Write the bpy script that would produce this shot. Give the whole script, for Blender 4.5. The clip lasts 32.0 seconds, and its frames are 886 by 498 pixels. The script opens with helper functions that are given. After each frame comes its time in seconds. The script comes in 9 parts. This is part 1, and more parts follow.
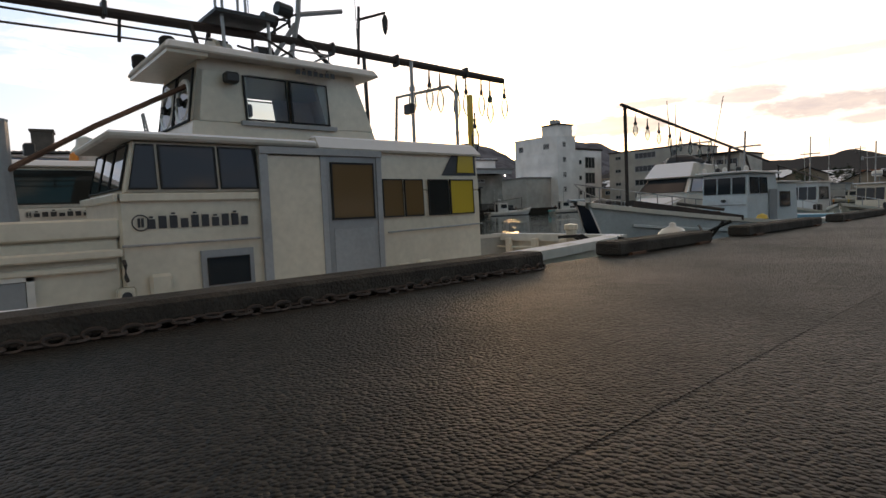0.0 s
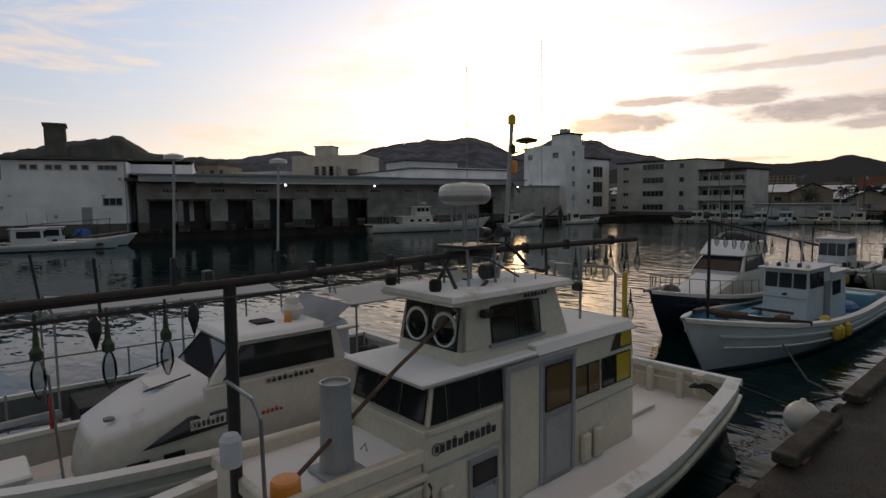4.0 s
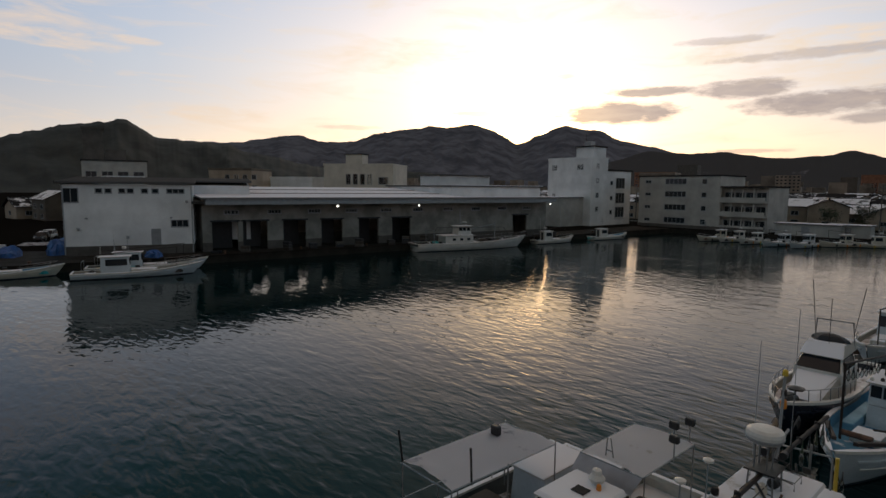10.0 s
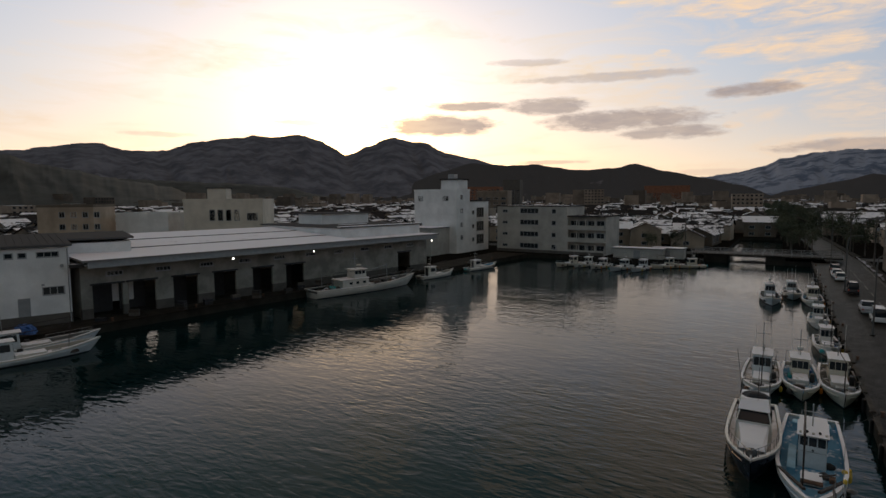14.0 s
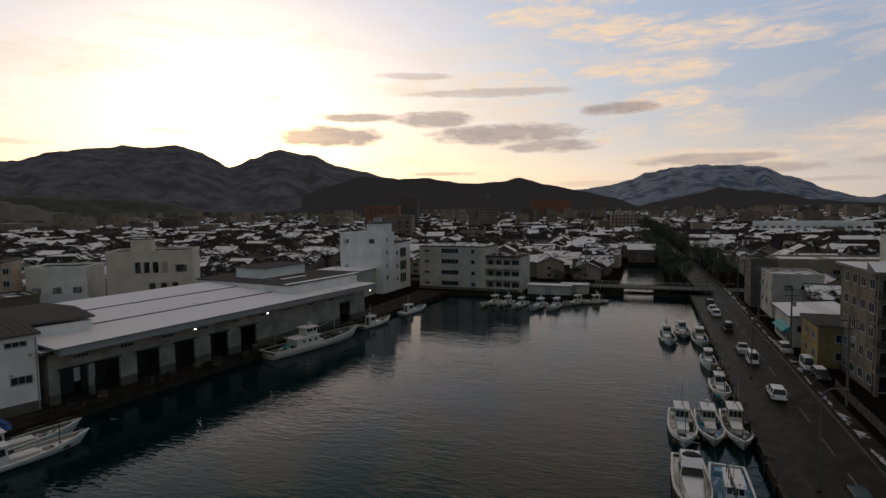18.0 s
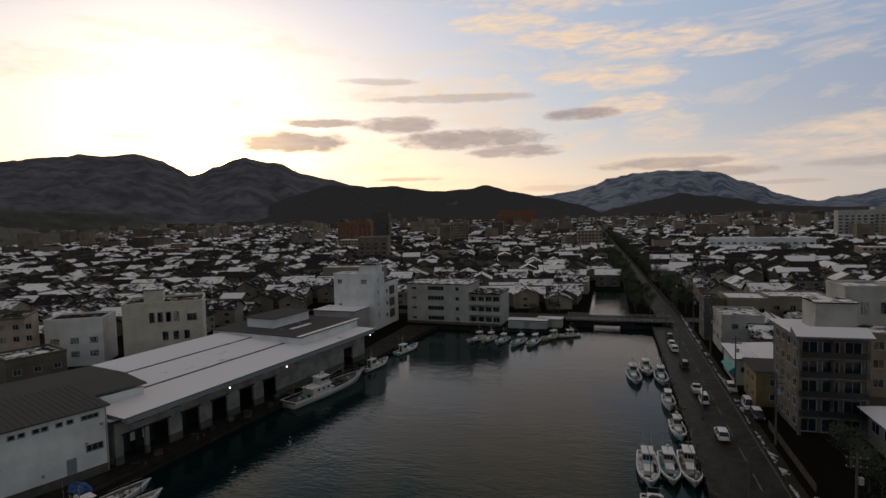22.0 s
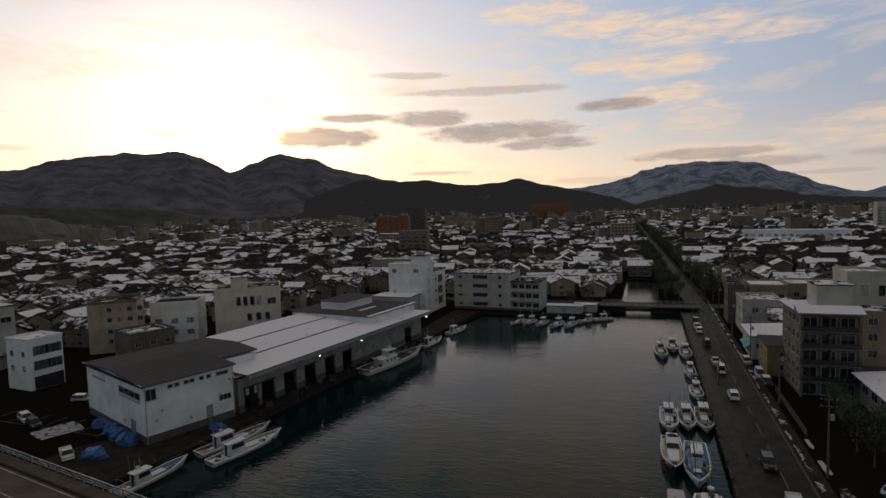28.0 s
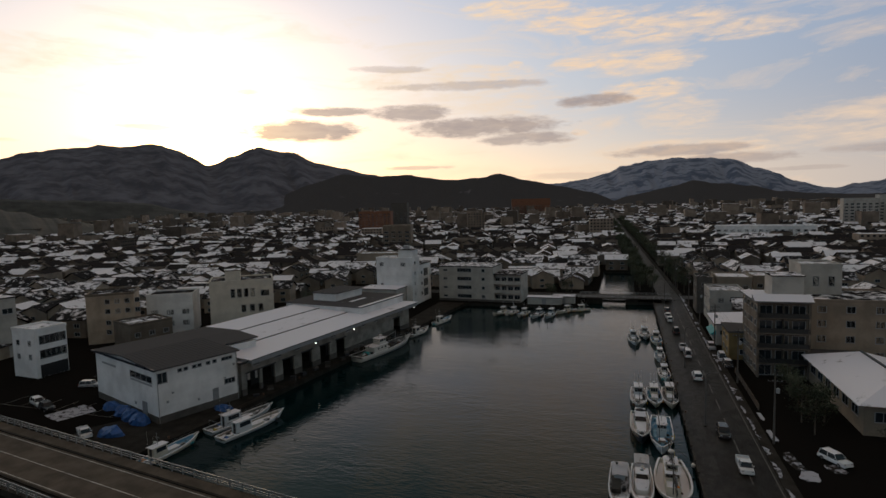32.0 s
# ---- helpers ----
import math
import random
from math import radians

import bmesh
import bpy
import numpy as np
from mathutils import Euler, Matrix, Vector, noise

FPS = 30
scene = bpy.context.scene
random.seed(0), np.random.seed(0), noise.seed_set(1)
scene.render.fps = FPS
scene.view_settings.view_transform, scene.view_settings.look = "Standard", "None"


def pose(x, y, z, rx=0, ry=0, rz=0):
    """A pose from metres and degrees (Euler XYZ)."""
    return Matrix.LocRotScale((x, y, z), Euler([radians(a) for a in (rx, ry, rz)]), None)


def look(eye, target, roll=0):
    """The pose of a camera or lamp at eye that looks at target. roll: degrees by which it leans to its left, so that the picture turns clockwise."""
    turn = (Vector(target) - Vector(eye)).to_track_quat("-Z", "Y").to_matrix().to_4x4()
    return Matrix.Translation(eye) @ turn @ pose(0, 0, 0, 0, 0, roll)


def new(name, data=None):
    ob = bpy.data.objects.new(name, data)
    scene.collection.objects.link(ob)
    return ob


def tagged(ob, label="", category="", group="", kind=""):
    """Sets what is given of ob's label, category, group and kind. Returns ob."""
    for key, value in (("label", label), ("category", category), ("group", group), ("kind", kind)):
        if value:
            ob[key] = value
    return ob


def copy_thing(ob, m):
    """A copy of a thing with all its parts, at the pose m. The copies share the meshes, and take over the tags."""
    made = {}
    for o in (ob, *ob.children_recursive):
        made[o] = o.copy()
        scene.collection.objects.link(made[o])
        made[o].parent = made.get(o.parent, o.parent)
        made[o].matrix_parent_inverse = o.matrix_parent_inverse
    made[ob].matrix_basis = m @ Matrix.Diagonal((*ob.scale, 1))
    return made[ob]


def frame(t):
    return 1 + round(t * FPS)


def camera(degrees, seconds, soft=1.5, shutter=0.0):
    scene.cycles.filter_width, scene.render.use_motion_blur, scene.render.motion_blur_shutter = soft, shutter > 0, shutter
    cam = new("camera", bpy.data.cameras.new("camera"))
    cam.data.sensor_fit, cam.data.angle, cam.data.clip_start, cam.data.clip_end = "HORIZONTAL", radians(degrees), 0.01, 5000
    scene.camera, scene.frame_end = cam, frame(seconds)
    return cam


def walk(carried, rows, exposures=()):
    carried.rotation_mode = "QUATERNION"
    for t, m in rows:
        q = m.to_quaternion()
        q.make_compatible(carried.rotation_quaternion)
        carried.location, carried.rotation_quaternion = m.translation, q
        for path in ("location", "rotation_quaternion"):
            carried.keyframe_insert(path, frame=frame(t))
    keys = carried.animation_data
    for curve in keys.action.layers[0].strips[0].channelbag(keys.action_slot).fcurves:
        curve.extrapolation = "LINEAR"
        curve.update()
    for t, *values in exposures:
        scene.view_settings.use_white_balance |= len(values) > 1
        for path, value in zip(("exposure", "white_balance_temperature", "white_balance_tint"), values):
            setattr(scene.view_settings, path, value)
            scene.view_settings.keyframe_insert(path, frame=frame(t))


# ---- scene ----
# ---- camera ----
cam = camera(76.57, 32.0, soft=1.5)
PATH = [
    (0, (3.597, 1.806, 0.605), (-3.925, 8.357, -0.106), -2.27),
    (0.5, (3.130, 1.655, 1.252), (-4.516, 8.071, 0.630), -0.32),
    (1, (2.986, 1.431, 1.633), (-4.652, 7.846, 0.928), 0.34),
    (1.5, (2.848, 1.116, 1.655), (-4.694, 7.651, 1.002), 0.21),
    (2, (2.605, 0.712, 1.528), (-4.878, 7.317, 0.920), 0.11),
    (2.5, (2.403, -0.013, 1.693), (-5.075, 6.596, 1.065), -0.31),
    (3, (2.438, -0.628, 2.640), (-5.046, 5.977, 2.034), -0.79),
    (3.5, (2.560, -1.036, 3.632), (-4.943, 5.527, 2.838), -0.73),
    (5.5, (2.895, -1.518, 3.885), (-4.469, 5.189, 2.995), -0.04),
    (6, (3.075, -1.553, 4.045), (-4.255, 5.192, 3.162), 0.05),
    (6.5, (3.063, -1.920, 4.270), (-4.276, 4.811, 3.364), -0.07),
    (7, (2.872, -2.527, 4.712), (-4.479, 4.189, 3.779), -0.02),
    (7.5, (2.814, -3.305, 5.316), (-4.540, 3.399, 4.329), -0.12),
    (8, (2.737, -4.492, 6.092), (-4.627, 2.197, 5.077), -0.43),
    (8.5, (2.533, -5.977, 7.073), (-4.900, 0.626, 6.000), -0.24),
    (9, (2.174, -7.478, 8.050), (-5.174, -0.784, 6.952), 0.46),
    (9.5, (1.790, -8.389, 8.779), (-5.524, -1.663, 7.656), 0.77),
    (10, (0.679, -8.988, 9.380), (-6.759, -2.391, 8.306), 0.53),
    (10.5, (0.183, -9.401, 9.605), (-7.287, -2.838, 8.539), 0.80),
    (11, (-0.715, -9.888, 9.881), (-8.286, -3.433, 8.872), 0.42),
    (11.5, (-1.669, -10.613, 10.389), (-9.303, -4.231, 9.394), 0.49),
    (12, (-2.568, -11.711, 11.102), (-10.240, -5.372, 10.127), 0.65),
    (12.5, (-3.378, -13.163, 11.992), (-10.562, -6.271, 11.054), 0.11),
    (13, (-4.129, -14.880, 13.004), (-9.475, -6.477, 12.101), -0.36),
    (13.5, (-4.923, -16.571, 14.092), (-10.103, -8.064, 13.198), -0.27),
    (15.5, (-8.368, -22.713, 18.657), (-13.243, -14.021, 17.827), 0.13),
    (16, (-8.767, -24.805, 19.871), (-12.662, -15.630, 19.060), -0.23),
    (16.5, (-9.296, -26.481, 21.012), (-12.737, -17.124, 20.235), -0.40),
    (17, (-9.817, -27.677, 22.098), (-13.248, -18.315, 21.336), -0.46),
    (17.5, (-10.341, -28.687, 23.168), (-13.771, -19.322, 22.429), -0.58),
    (18, (-10.809, -29.721, 24.320), (-14.252, -20.359, 23.611), -0.72),
    (18.5, (-11.206, -30.887, 25.608), (-14.650, -21.523, 24.927), -0.88),
    (19, (-11.479, -32.204, 27.054), (-14.905, -22.834, 26.381), -1.13),
    (19.5, (-11.635, -33.826, 28.660), (-14.972, -24.423, 27.998), -1.19),
    (20, (-11.684, -35.670, 30.329), (-14.959, -26.245, 29.668), -1.34),
    (20.5, (-11.591, -37.645, 32.015), (-14.883, -28.224, 31.375), -1.36),
    (21, (-11.514, -39.836, 33.620), (-14.757, -30.398, 32.989), -1.37),
    (21.5, (-11.575, -42.250, 35.003), (-14.547, -32.724, 34.357), -1.29),
    (22, (-11.760, -44.638, 36.026), (-14.646, -35.084, 35.400), -1.30),
    (22.5, (-11.867, -46.879, 36.664), (-14.784, -37.335, 36.032), -1.31),
    (23, (-11.838, -49.014, 36.943), (-14.765, -39.472, 36.320), -1.28),
    (23.5, (-11.682, -51.101, 36.976), (-14.652, -41.573, 36.346), -1.40),
    (24, (-11.396, -53.064, 36.902), (-14.464, -43.568, 36.262), -1.46),
    (24.5, (-11.175, -54.779, 36.842), (-14.294, -45.301, 36.178), -1.48),
    (26.5, (-11.155, -60.288, 36.920), (-14.168, -50.780, 36.196), -1.58),
    (27, (-10.998, -61.606, 36.924), (-14.134, -52.139, 36.194), -1.66),
    (27.5, (-10.707, -62.896, 36.911), (-14.070, -53.507, 36.183), -1.75),
    (28, (-10.438, -64.149, 36.909), (-13.856, -54.779, 36.184), -1.73),
    (28.5, (-10.243, -65.479, 36.948), (-13.614, -56.093, 36.224), -1.77),
    (29, (-10.111, -66.790, 36.995), (-13.440, -57.390, 36.250), -1.69),
    (29.5, (-10.030, -67.984, 37.047), (-13.312, -58.568, 36.294), -1.73),
    (30, (-9.951, -69.038, 37.092), (-13.199, -59.610, 36.333), -1.65),
    (30.5, (-9.901, -69.976, 37.127), (-13.110, -60.535, 36.366), -1.62),
    (31, (-9.814, -70.821, 37.156), (-12.957, -61.361, 36.369), -1.67),
    (31.5, (-9.587, -71.665, 37.255), (-12.704, -62.197, 36.455), -1.54),
    (32, (-9.343, -72.542, 37.368), (-12.438, -63.069, 36.541), -1.52),
]
walk(cam, [(t, look(eye, target, roll)) for t, eye, target, roll in PATH], exposures=[(0.0, 0.74, 6650, 11), (1.0, 0.5, 6600, 11), (3.0, 0.16, 6550, 11), (6.0, -0.13, 6400, 11), (9.0, -0.17, 6450, 11), (14.0, -0.18, 6620, 11), (32.0, -0.22, 6620, 11)])

# ---- sky and sun ----
SUN_AZ, SUN_EL = radians(-40.3), radians(5.2)
SUN_DIR = Vector((math.sin(SUN_AZ) * math.cos(SUN_EL), math.cos(SUN_AZ) * math.cos(SUN_EL), math.sin(SUN_EL)))
world = bpy.data.worlds.new("sunrise_sky")
scene.world = world
world.use_nodes = True


def nd(nt, kind, **kw):
    n = nt.nodes.new(kind)
    for k, v in kw.items():
        if k.startswith("i_"):
            key = k[2:]
            n.inputs[int(key) if key.isdigit() else key.replace("_", " ")].default_value = v
        elif k == "operation":
            n.operation = v
        elif k == "blend_type":
            n.blend_type = v
        elif k == "data_type":
            n.data_type = v
        elif k == "noise_dimensions":
            n.noise_dimensions = v
    return n


def link(nt, a, b):
    nt.links.new(a, b)


def math_node(nt, op, a, b=None, clamp=False):
    n = nt.nodes.new("ShaderNodeMath")
    n.operation, n.use_clamp = op, clamp
    for i, v in enumerate((a, b)):
        if v is None:
            continue
        if isinstance(v, (int, float)):
            n.inputs[i].default_value = v
        else:
            nt.links.new(v, n.inputs[i])
    return n.outputs[0]


def mix_rgb(nt, fac, a, b, mode="MIX"):
    n = nt.nodes.new("ShaderNodeMix")
    n.data_type, n.blend_type = "RGBA", mode
    for sock, v in ((n.inputs[0], fac), (n.inputs[6], a), (n.inputs[7], b)):
        if isinstance(v, (int, float)):
            sock.default_value = v
        elif isinstance(v, (tuple, list)):
            sock.default_value = (*v, 1.0) if len(v) == 3 else v
        else:
            nt.links.new(v, sock)
    return n.outputs[2]


def build_sky():
    nt = world.node_tree
    nt.nodes.clear()
    out = nt.nodes.new("ShaderNodeOutputWorld")
    bg = nt.nodes.new("ShaderNodeBackground")
    sky = nt.nodes.new("ShaderNodeTexSky")
    sky.sky_type, sky.sun_disc = "NISHITA", False
    sky.sun_elevation, sky.sun_rotation = SUN_EL, SUN_AZ
    sky.air_density, sky.dust_density, sky.ozone_density, sky.altitude = 1.0, 1.6, 2.0, 0
    tc = nt.nodes.new("ShaderNodeTexCoord")
    way = tc.outputs["Generated"]
    sep = nt.nodes.new("ShaderNodeSeparateXYZ")
    link(nt, way, sep.inputs[0])
    # azimuth (degrees, clockwise from +y) and elevation of the direction
    az = math_node(nt, "MULTIPLY", math_node(nt, "ARCTAN2", sep.outputs[0], sep.outputs[1]), 57.2958)
    el = math_node(nt, "MULTIPLY", math_node(nt, "ARCSINE", sep.outputs[2]), 57.2958)
    flat = nt.nodes.new("ShaderNodeCombineXYZ")
    link(nt, az, flat.inputs[0])
    link(nt, el, flat.inputs[1])
    # wide bright aureole of the haze round the low sun
    dot = nt.nodes.new("ShaderNodeVectorMath")
    dot.operation = "DOT_PRODUCT"
    dot.inputs[1].default_value = SUN_DIR
    link(nt, way, dot.inputs[0])
    ang = math_node(nt, "MULTIPLY", math_node(nt, "ARCCOSINE", math_node(nt, "MINIMUM", dot.outputs["Value"], 1.0)), 57.2958)
    near = math_node(nt, "EXPONENT", math_node(nt, "MULTIPLY", math_node(nt, "POWER", math_node(nt, "DIVIDE", ang, 7.0), 2.0), -1.0))
    wide = math_node(nt, "EXPONENT", math_node(nt, "MULTIPLY", math_node(nt, "DIVIDE", ang, 15.0), -1.0))
    base = mix_rgb(nt, 1.0, sky.outputs[0], SKY_TINT, "MULTIPLY")
    # cream haze near the sun, pale blue farther off, fading to a deeper sky overhead and behind
    off = math_node(nt, "DIVIDE", math_node(nt, "SUBTRACT", ang, 11.0), 24.0, True)
    deep = math_node(nt, "DIVIDE", math_node(nt, "SUBTRACT", ang, 36.0), 34.0, True)
    veil = mix_rgb(nt, deep, mix_rgb(nt, off, VEIL_NEAR, VEIL_MID), VEIL_FAR)
    lift = math_node(nt, "MULTIPLY", math_node(nt, "DIVIDE", math_node(nt, "SUBTRACT", el, 11.0), 11.0, True), 0.8)
    veil = mix_rgb(nt, lift, veil, VEIL_HIGH)
    veil = mix_rgb(nt, math_node(nt, "DIVIDE", math_node(nt, "SUBTRACT", el, 20.0), 7.0, True), veil, VEIL_UP)
    low = math_node(nt, "EXPONENT", math_node(nt, "MULTIPLY", math_node(nt, "POWER", math_node(nt, "DIVIDE", el, 7.0), 2.0), -1.0))
    low = math_node(nt, "MULTIPLY", low, math_node(nt, "EXPONENT", math_node(nt, "DIVIDE", ang, -55.0)))
    veil = mix_rgb(nt, math_node(nt, "MULTIPLY", low, 0.9), veil, HORIZON)
    back = math_node(nt, "SUBTRACT", 1.0, math_node(nt, "DIVIDE", math_node(nt, "SUBTRACT", ang, 95.0), 85.0), True)
    high = math_node(nt, "SUBTRACT", 1.0, math_node(nt, "DIVIDE", math_node(nt, "SUBTRACT", el, 34.0), 20.0), True)
    fade = math_node(nt, "MULTIPLY", math_node(nt, "MULTIPLY", back, high), VEIL_FAC)
    pale = mix_rgb(nt, fade, base, veil)
    # brighter thin cloud overhead
    over = math_node(nt, "DIVIDE", math_node(nt, "SUBTRACT", el, 38.0), 30.0, True)
    pale = mix_rgb(nt, 1.0, pale, mix_rgb(nt, 1.0, OVERHEAD, over, "MULTIPLY"), "ADD")
    c1 = mix_rgb(nt, 1.0, pale, mix_rgb(nt, 1.0, (GLOW_WIDE[0], GLOW_WIDE[1], GLOW_WIDE[2]), wide, "MULTIPLY"), "ADD")
    c2 = mix_rgb(nt, 1.0, c1, mix_rgb(nt, 1.0, (GLOW_NEAR[0], GLOW_NEAR[1], GLOW_NEAR[2]), near, "MULTIPLY"), "ADD")
    # yellow band along the horizon below the cloud
    band = math_node(nt, "EXPONENT", math_node(nt, "MULTIPLY", math_node(nt, "POWER", math_node(nt, "DIVIDE", el, 5.5), 2.0), -1.0))
    bandw = math_node(nt, "MULTIPLY", band, math_node(nt, "EXPONENT", math_node(nt, "MULTIPLY", math_node(nt, "DIVIDE", ang, 30.0), -1.0)))
    c2 = mix_rgb(nt, 1.0, c2, mix_rgb(nt, 1.0, BAND, bandw, "MULTIPLY"), "ADD")
    # clouds
    warp = nd(nt, "ShaderNodeTexNoise", i_Scale=0.12, i_Detail=5.0, i_Roughness=0.6)
    stretch = nt.nodes.new("ShaderNodeMapping")
    stretch.inputs["Scale"].default_value = (1.0, 3.2, 1.0)
    link(nt, flat.outputs[0], stretch.inputs[0])
    link(nt, stretch.outputs[0], warp.inputs["Vector"])
    wob = math_node(nt, "SUBTRACT", warp.outputs["Fac"], 0.5)
    fine = nd(nt, "ShaderNodeTexNoise", i_Scale=0.45, i_Detail=6.0, i_Roughness=0.62)
    link(nt, stretch.outputs[0], fine.inputs["Vector"])
    wob = math_node(nt, "ADD", math_node(nt, "MULTIPLY", wob, 1.7), math_node(nt, "MULTIPLY", math_node(nt, "SUBTRACT", fine.outputs["Fac"], 0.5), 2.4))

    def cloud(blobs):
        total = None
        for a, e, wa, we, amp in blobs:
            da = math_node(nt, "DIVIDE", math_node(nt, "SUBTRACT", az, a), wa)
            de = math_node(nt, "DIVIDE", math_node(nt, "SUBTRACT", el, e), we)
            r = math_node(nt, "ADD", math_node(nt, "MULTIPLY", da, da), math_node(nt, "MULTIPLY", de, de))
            v = math_node(nt, "SUBTRACT", 1.0, math_node(nt, "ADD", r, wob))
            v = math_node(nt, "MULTIPLY", math_node(nt, "MULTIPLY", math_node(nt, "ADD", v, 0.25), 1.2, True), amp)
            total = v if total is None else math_node(nt, "MAXIMUM", total, v)
        return total

    dark = cloud(DARK_CLOUDS)
    pink = cloud(PINK_CLOUDS)
    # wisps inside the clouds, drawn out along the wind
    drawn = nt.nodes.new("ShaderNodeMapping")
    drawn.inputs["Scale"].default_value = (0.55, 2.6, 1.0)
    drawn.inputs["Rotation"].default_value = (0, 0, radians(10))
    link(nt, flat.outputs[0], drawn.inputs[0])
    wisp = nd(nt, "ShaderNodeTexNoise", i_Scale=0.7, i_Detail=6.0, i_Roughness=0.6, i_Distortion=0.5)
    link(nt, drawn.outputs[0], wisp.inputs["Vector"])
    veins = math_node(nt, "MULTIPLY", math_node(nt, "SUBTRACT", wisp.outputs["Fac"], 0.3), 3.0, True)
    lit = mix_rgb(nt, off, PINK_NEAR, PINK)
    c3 = mix_rgb(nt, math_node(nt, "MULTIPLY", pink, veins), c2, lit)
    # thin mottled cirrus all over
    sheet = nd(nt, "ShaderNodeTexNoise", i_Scale=0.17, i_Detail=7.0, i_Roughness=0.62, i_Distortion=0.8)
    link(nt, drawn.outputs[0], sheet.inputs["Vector"])
    thin = math_node(nt, "MULTIPLY", math_node(nt, "SUBTRACT", sheet.outputs["Fac"], 0.5), 4.5, True)
    c3 = mix_rgb(nt, math_node(nt, "MULTIPLY", thin, 0.55), c3, lit)
    shade = mix_rgb(nt, math_node(nt, "MULTIPLY", veins, 0.22), GREY, lit)
    c4 = mix_rgb(nt, math_node(nt, "MULTIPLY", dark, 0.85), c3, shade)
    link(nt, c4, bg.inputs[0])
    bg.inputs[1].default_value = SKY_STRENGTH
    link(nt, bg.outputs[0], out.inputs[0])


# colours are divided by the strength of 0.1 that the sky has
SKY_STRENGTH = 0.1
SKY_TINT = (2.1, 1.25, 0.78)
VEIL_FAC = 0.88
OVERHEAD = (2.9, 1.75, 1.15)
VEIL_UP = (0.35, 2.55, 3.5)
VEIL_HIGH = (3.7, 5.1, 7.5)
VEIL_NEAR = (8.6, 8.3, 8.1)
VEIL_MID = (5.3, 6.4, 7.8)
VEIL_FAR = (2.8, 3.8, 5.6)
HORIZON = (11.0, 8.4, 5.0)
GLOW_WIDE = (12.0, 9.9, 7.3)
GLOW_NEAR = (44.0, 28.0, 9.0)
BAND = (8.0, 4.3, -1.5)
PINK = (10.2, 7.7, 5.5)
PINK_NEAR = (10.5, 9.0, 6.9)
GREY = (3.6, 3.0, 3.0)
DARK_CLOUDS = [(-32, 7.30, 6.0, 1.05, 1.0), (-28.8, 9.10, 4.2, 0.45, 0.95), (-20.8, 8.91, 4.0, 0.85, 0.9), (-13.5, 7.41, 7.8, 1.05, 0.95), (-9.5, 6.12, 4.6, 0.7, 0.85), (-15, 11.38, 7.5, 0.45, 0.55), (-23, 13.07, 4.0, 0.35, 0.5),
               (-2.6, 9.39, 3.8, 0.6, 0.95), (4.5, 4.25, 6.0, 0.55, 0.75), (9.5, 3.31, 5.0, 0.5, 0.7), (20.5, 3.58, 4.5, 0.45, 0.55), (15, 2.14, 3.0, 0.2, 0.4), (-20.5, 3.55, 3.5, 0.22, 0.6), (-5, 2.30, 6.0, 0.35, 0.3), (-36.5, 10.82, 1.2, 0.3, 0.5), (-45.2, 7.40, 2.4, 0.3, 0.6), (-58, 5.90, 3.0, 0.25, 0.35)]
PINK_CLOUDS = [(-10, 18.04, 6.0, 0.9, 1.0), (-3.5, 16.53, 6.0, 1.1, 1.0), (3.5, 15.30, 6.0, 1.3, 0.9), (10, 14.28, 4.5, 0.9, 0.7), (-4.2, 12.87, 3.2, 0.7, 1.0), (1.5, 12.49, 5.0, 1.0, 0.95), (1.6, 9.89, 4.2, 1.0, 0.95), (4.5, 7.55, 3.6, 1.6, 0.5), (-17, 12.08, 9.0, 1.3, 0.7), (-14, 9.84, 9.0, 1.5, 0.5), (5.5, 4.20, 8.0, 1.1, 0.75), (19, 5.45, 8.0, 1.8, 0.55), (-4.3, 6.47, 0.9, 0.4, 0.8), (-10.4, 13.16, 0.8, 0.35, 0.8), (-2, 2.46, 9.0, 0.9, 0.4),
               (-82, 11.80, 5.0, 0.7, 0.5), (-77, 12.40, 2.5, 0.4, 0.6), (-70, 6.60, 5.0, 0.8, 0.55), (-52, 13.00, 8.0, 1.2, 0.4), (24, 21.01, 14.0, 2.5, 0.6), (-25, 26.36, 3.5, 1.6, 1.0), (-8, 23.05, 12.0, 3.6, 1.0), (-4, 29.36, 9.0, 3.0, 1.0), (8, 33.78, 18.0, 4.0, 0.7), (-12, 28.0, 9.0, 5.0, 1.0), (-5, 23.0, 8.0, 4.5, 1.0), (-20, 23.0, 6.0, 2.5, 0.9), (-38, 24.5, 4.0, 2.0, 0.8)]
build_sky()
sun_data = bpy.data.lights.new("sun", "SUN")
sun_data.energy, sun_data.angle, sun_data.color = 0.12, radians(9.0), (1.0, 0.55, 0.24)
sun = new("sun", sun_data)
sun.matrix_world = look(SUN_DIR * 1000, (0, 0, 0))


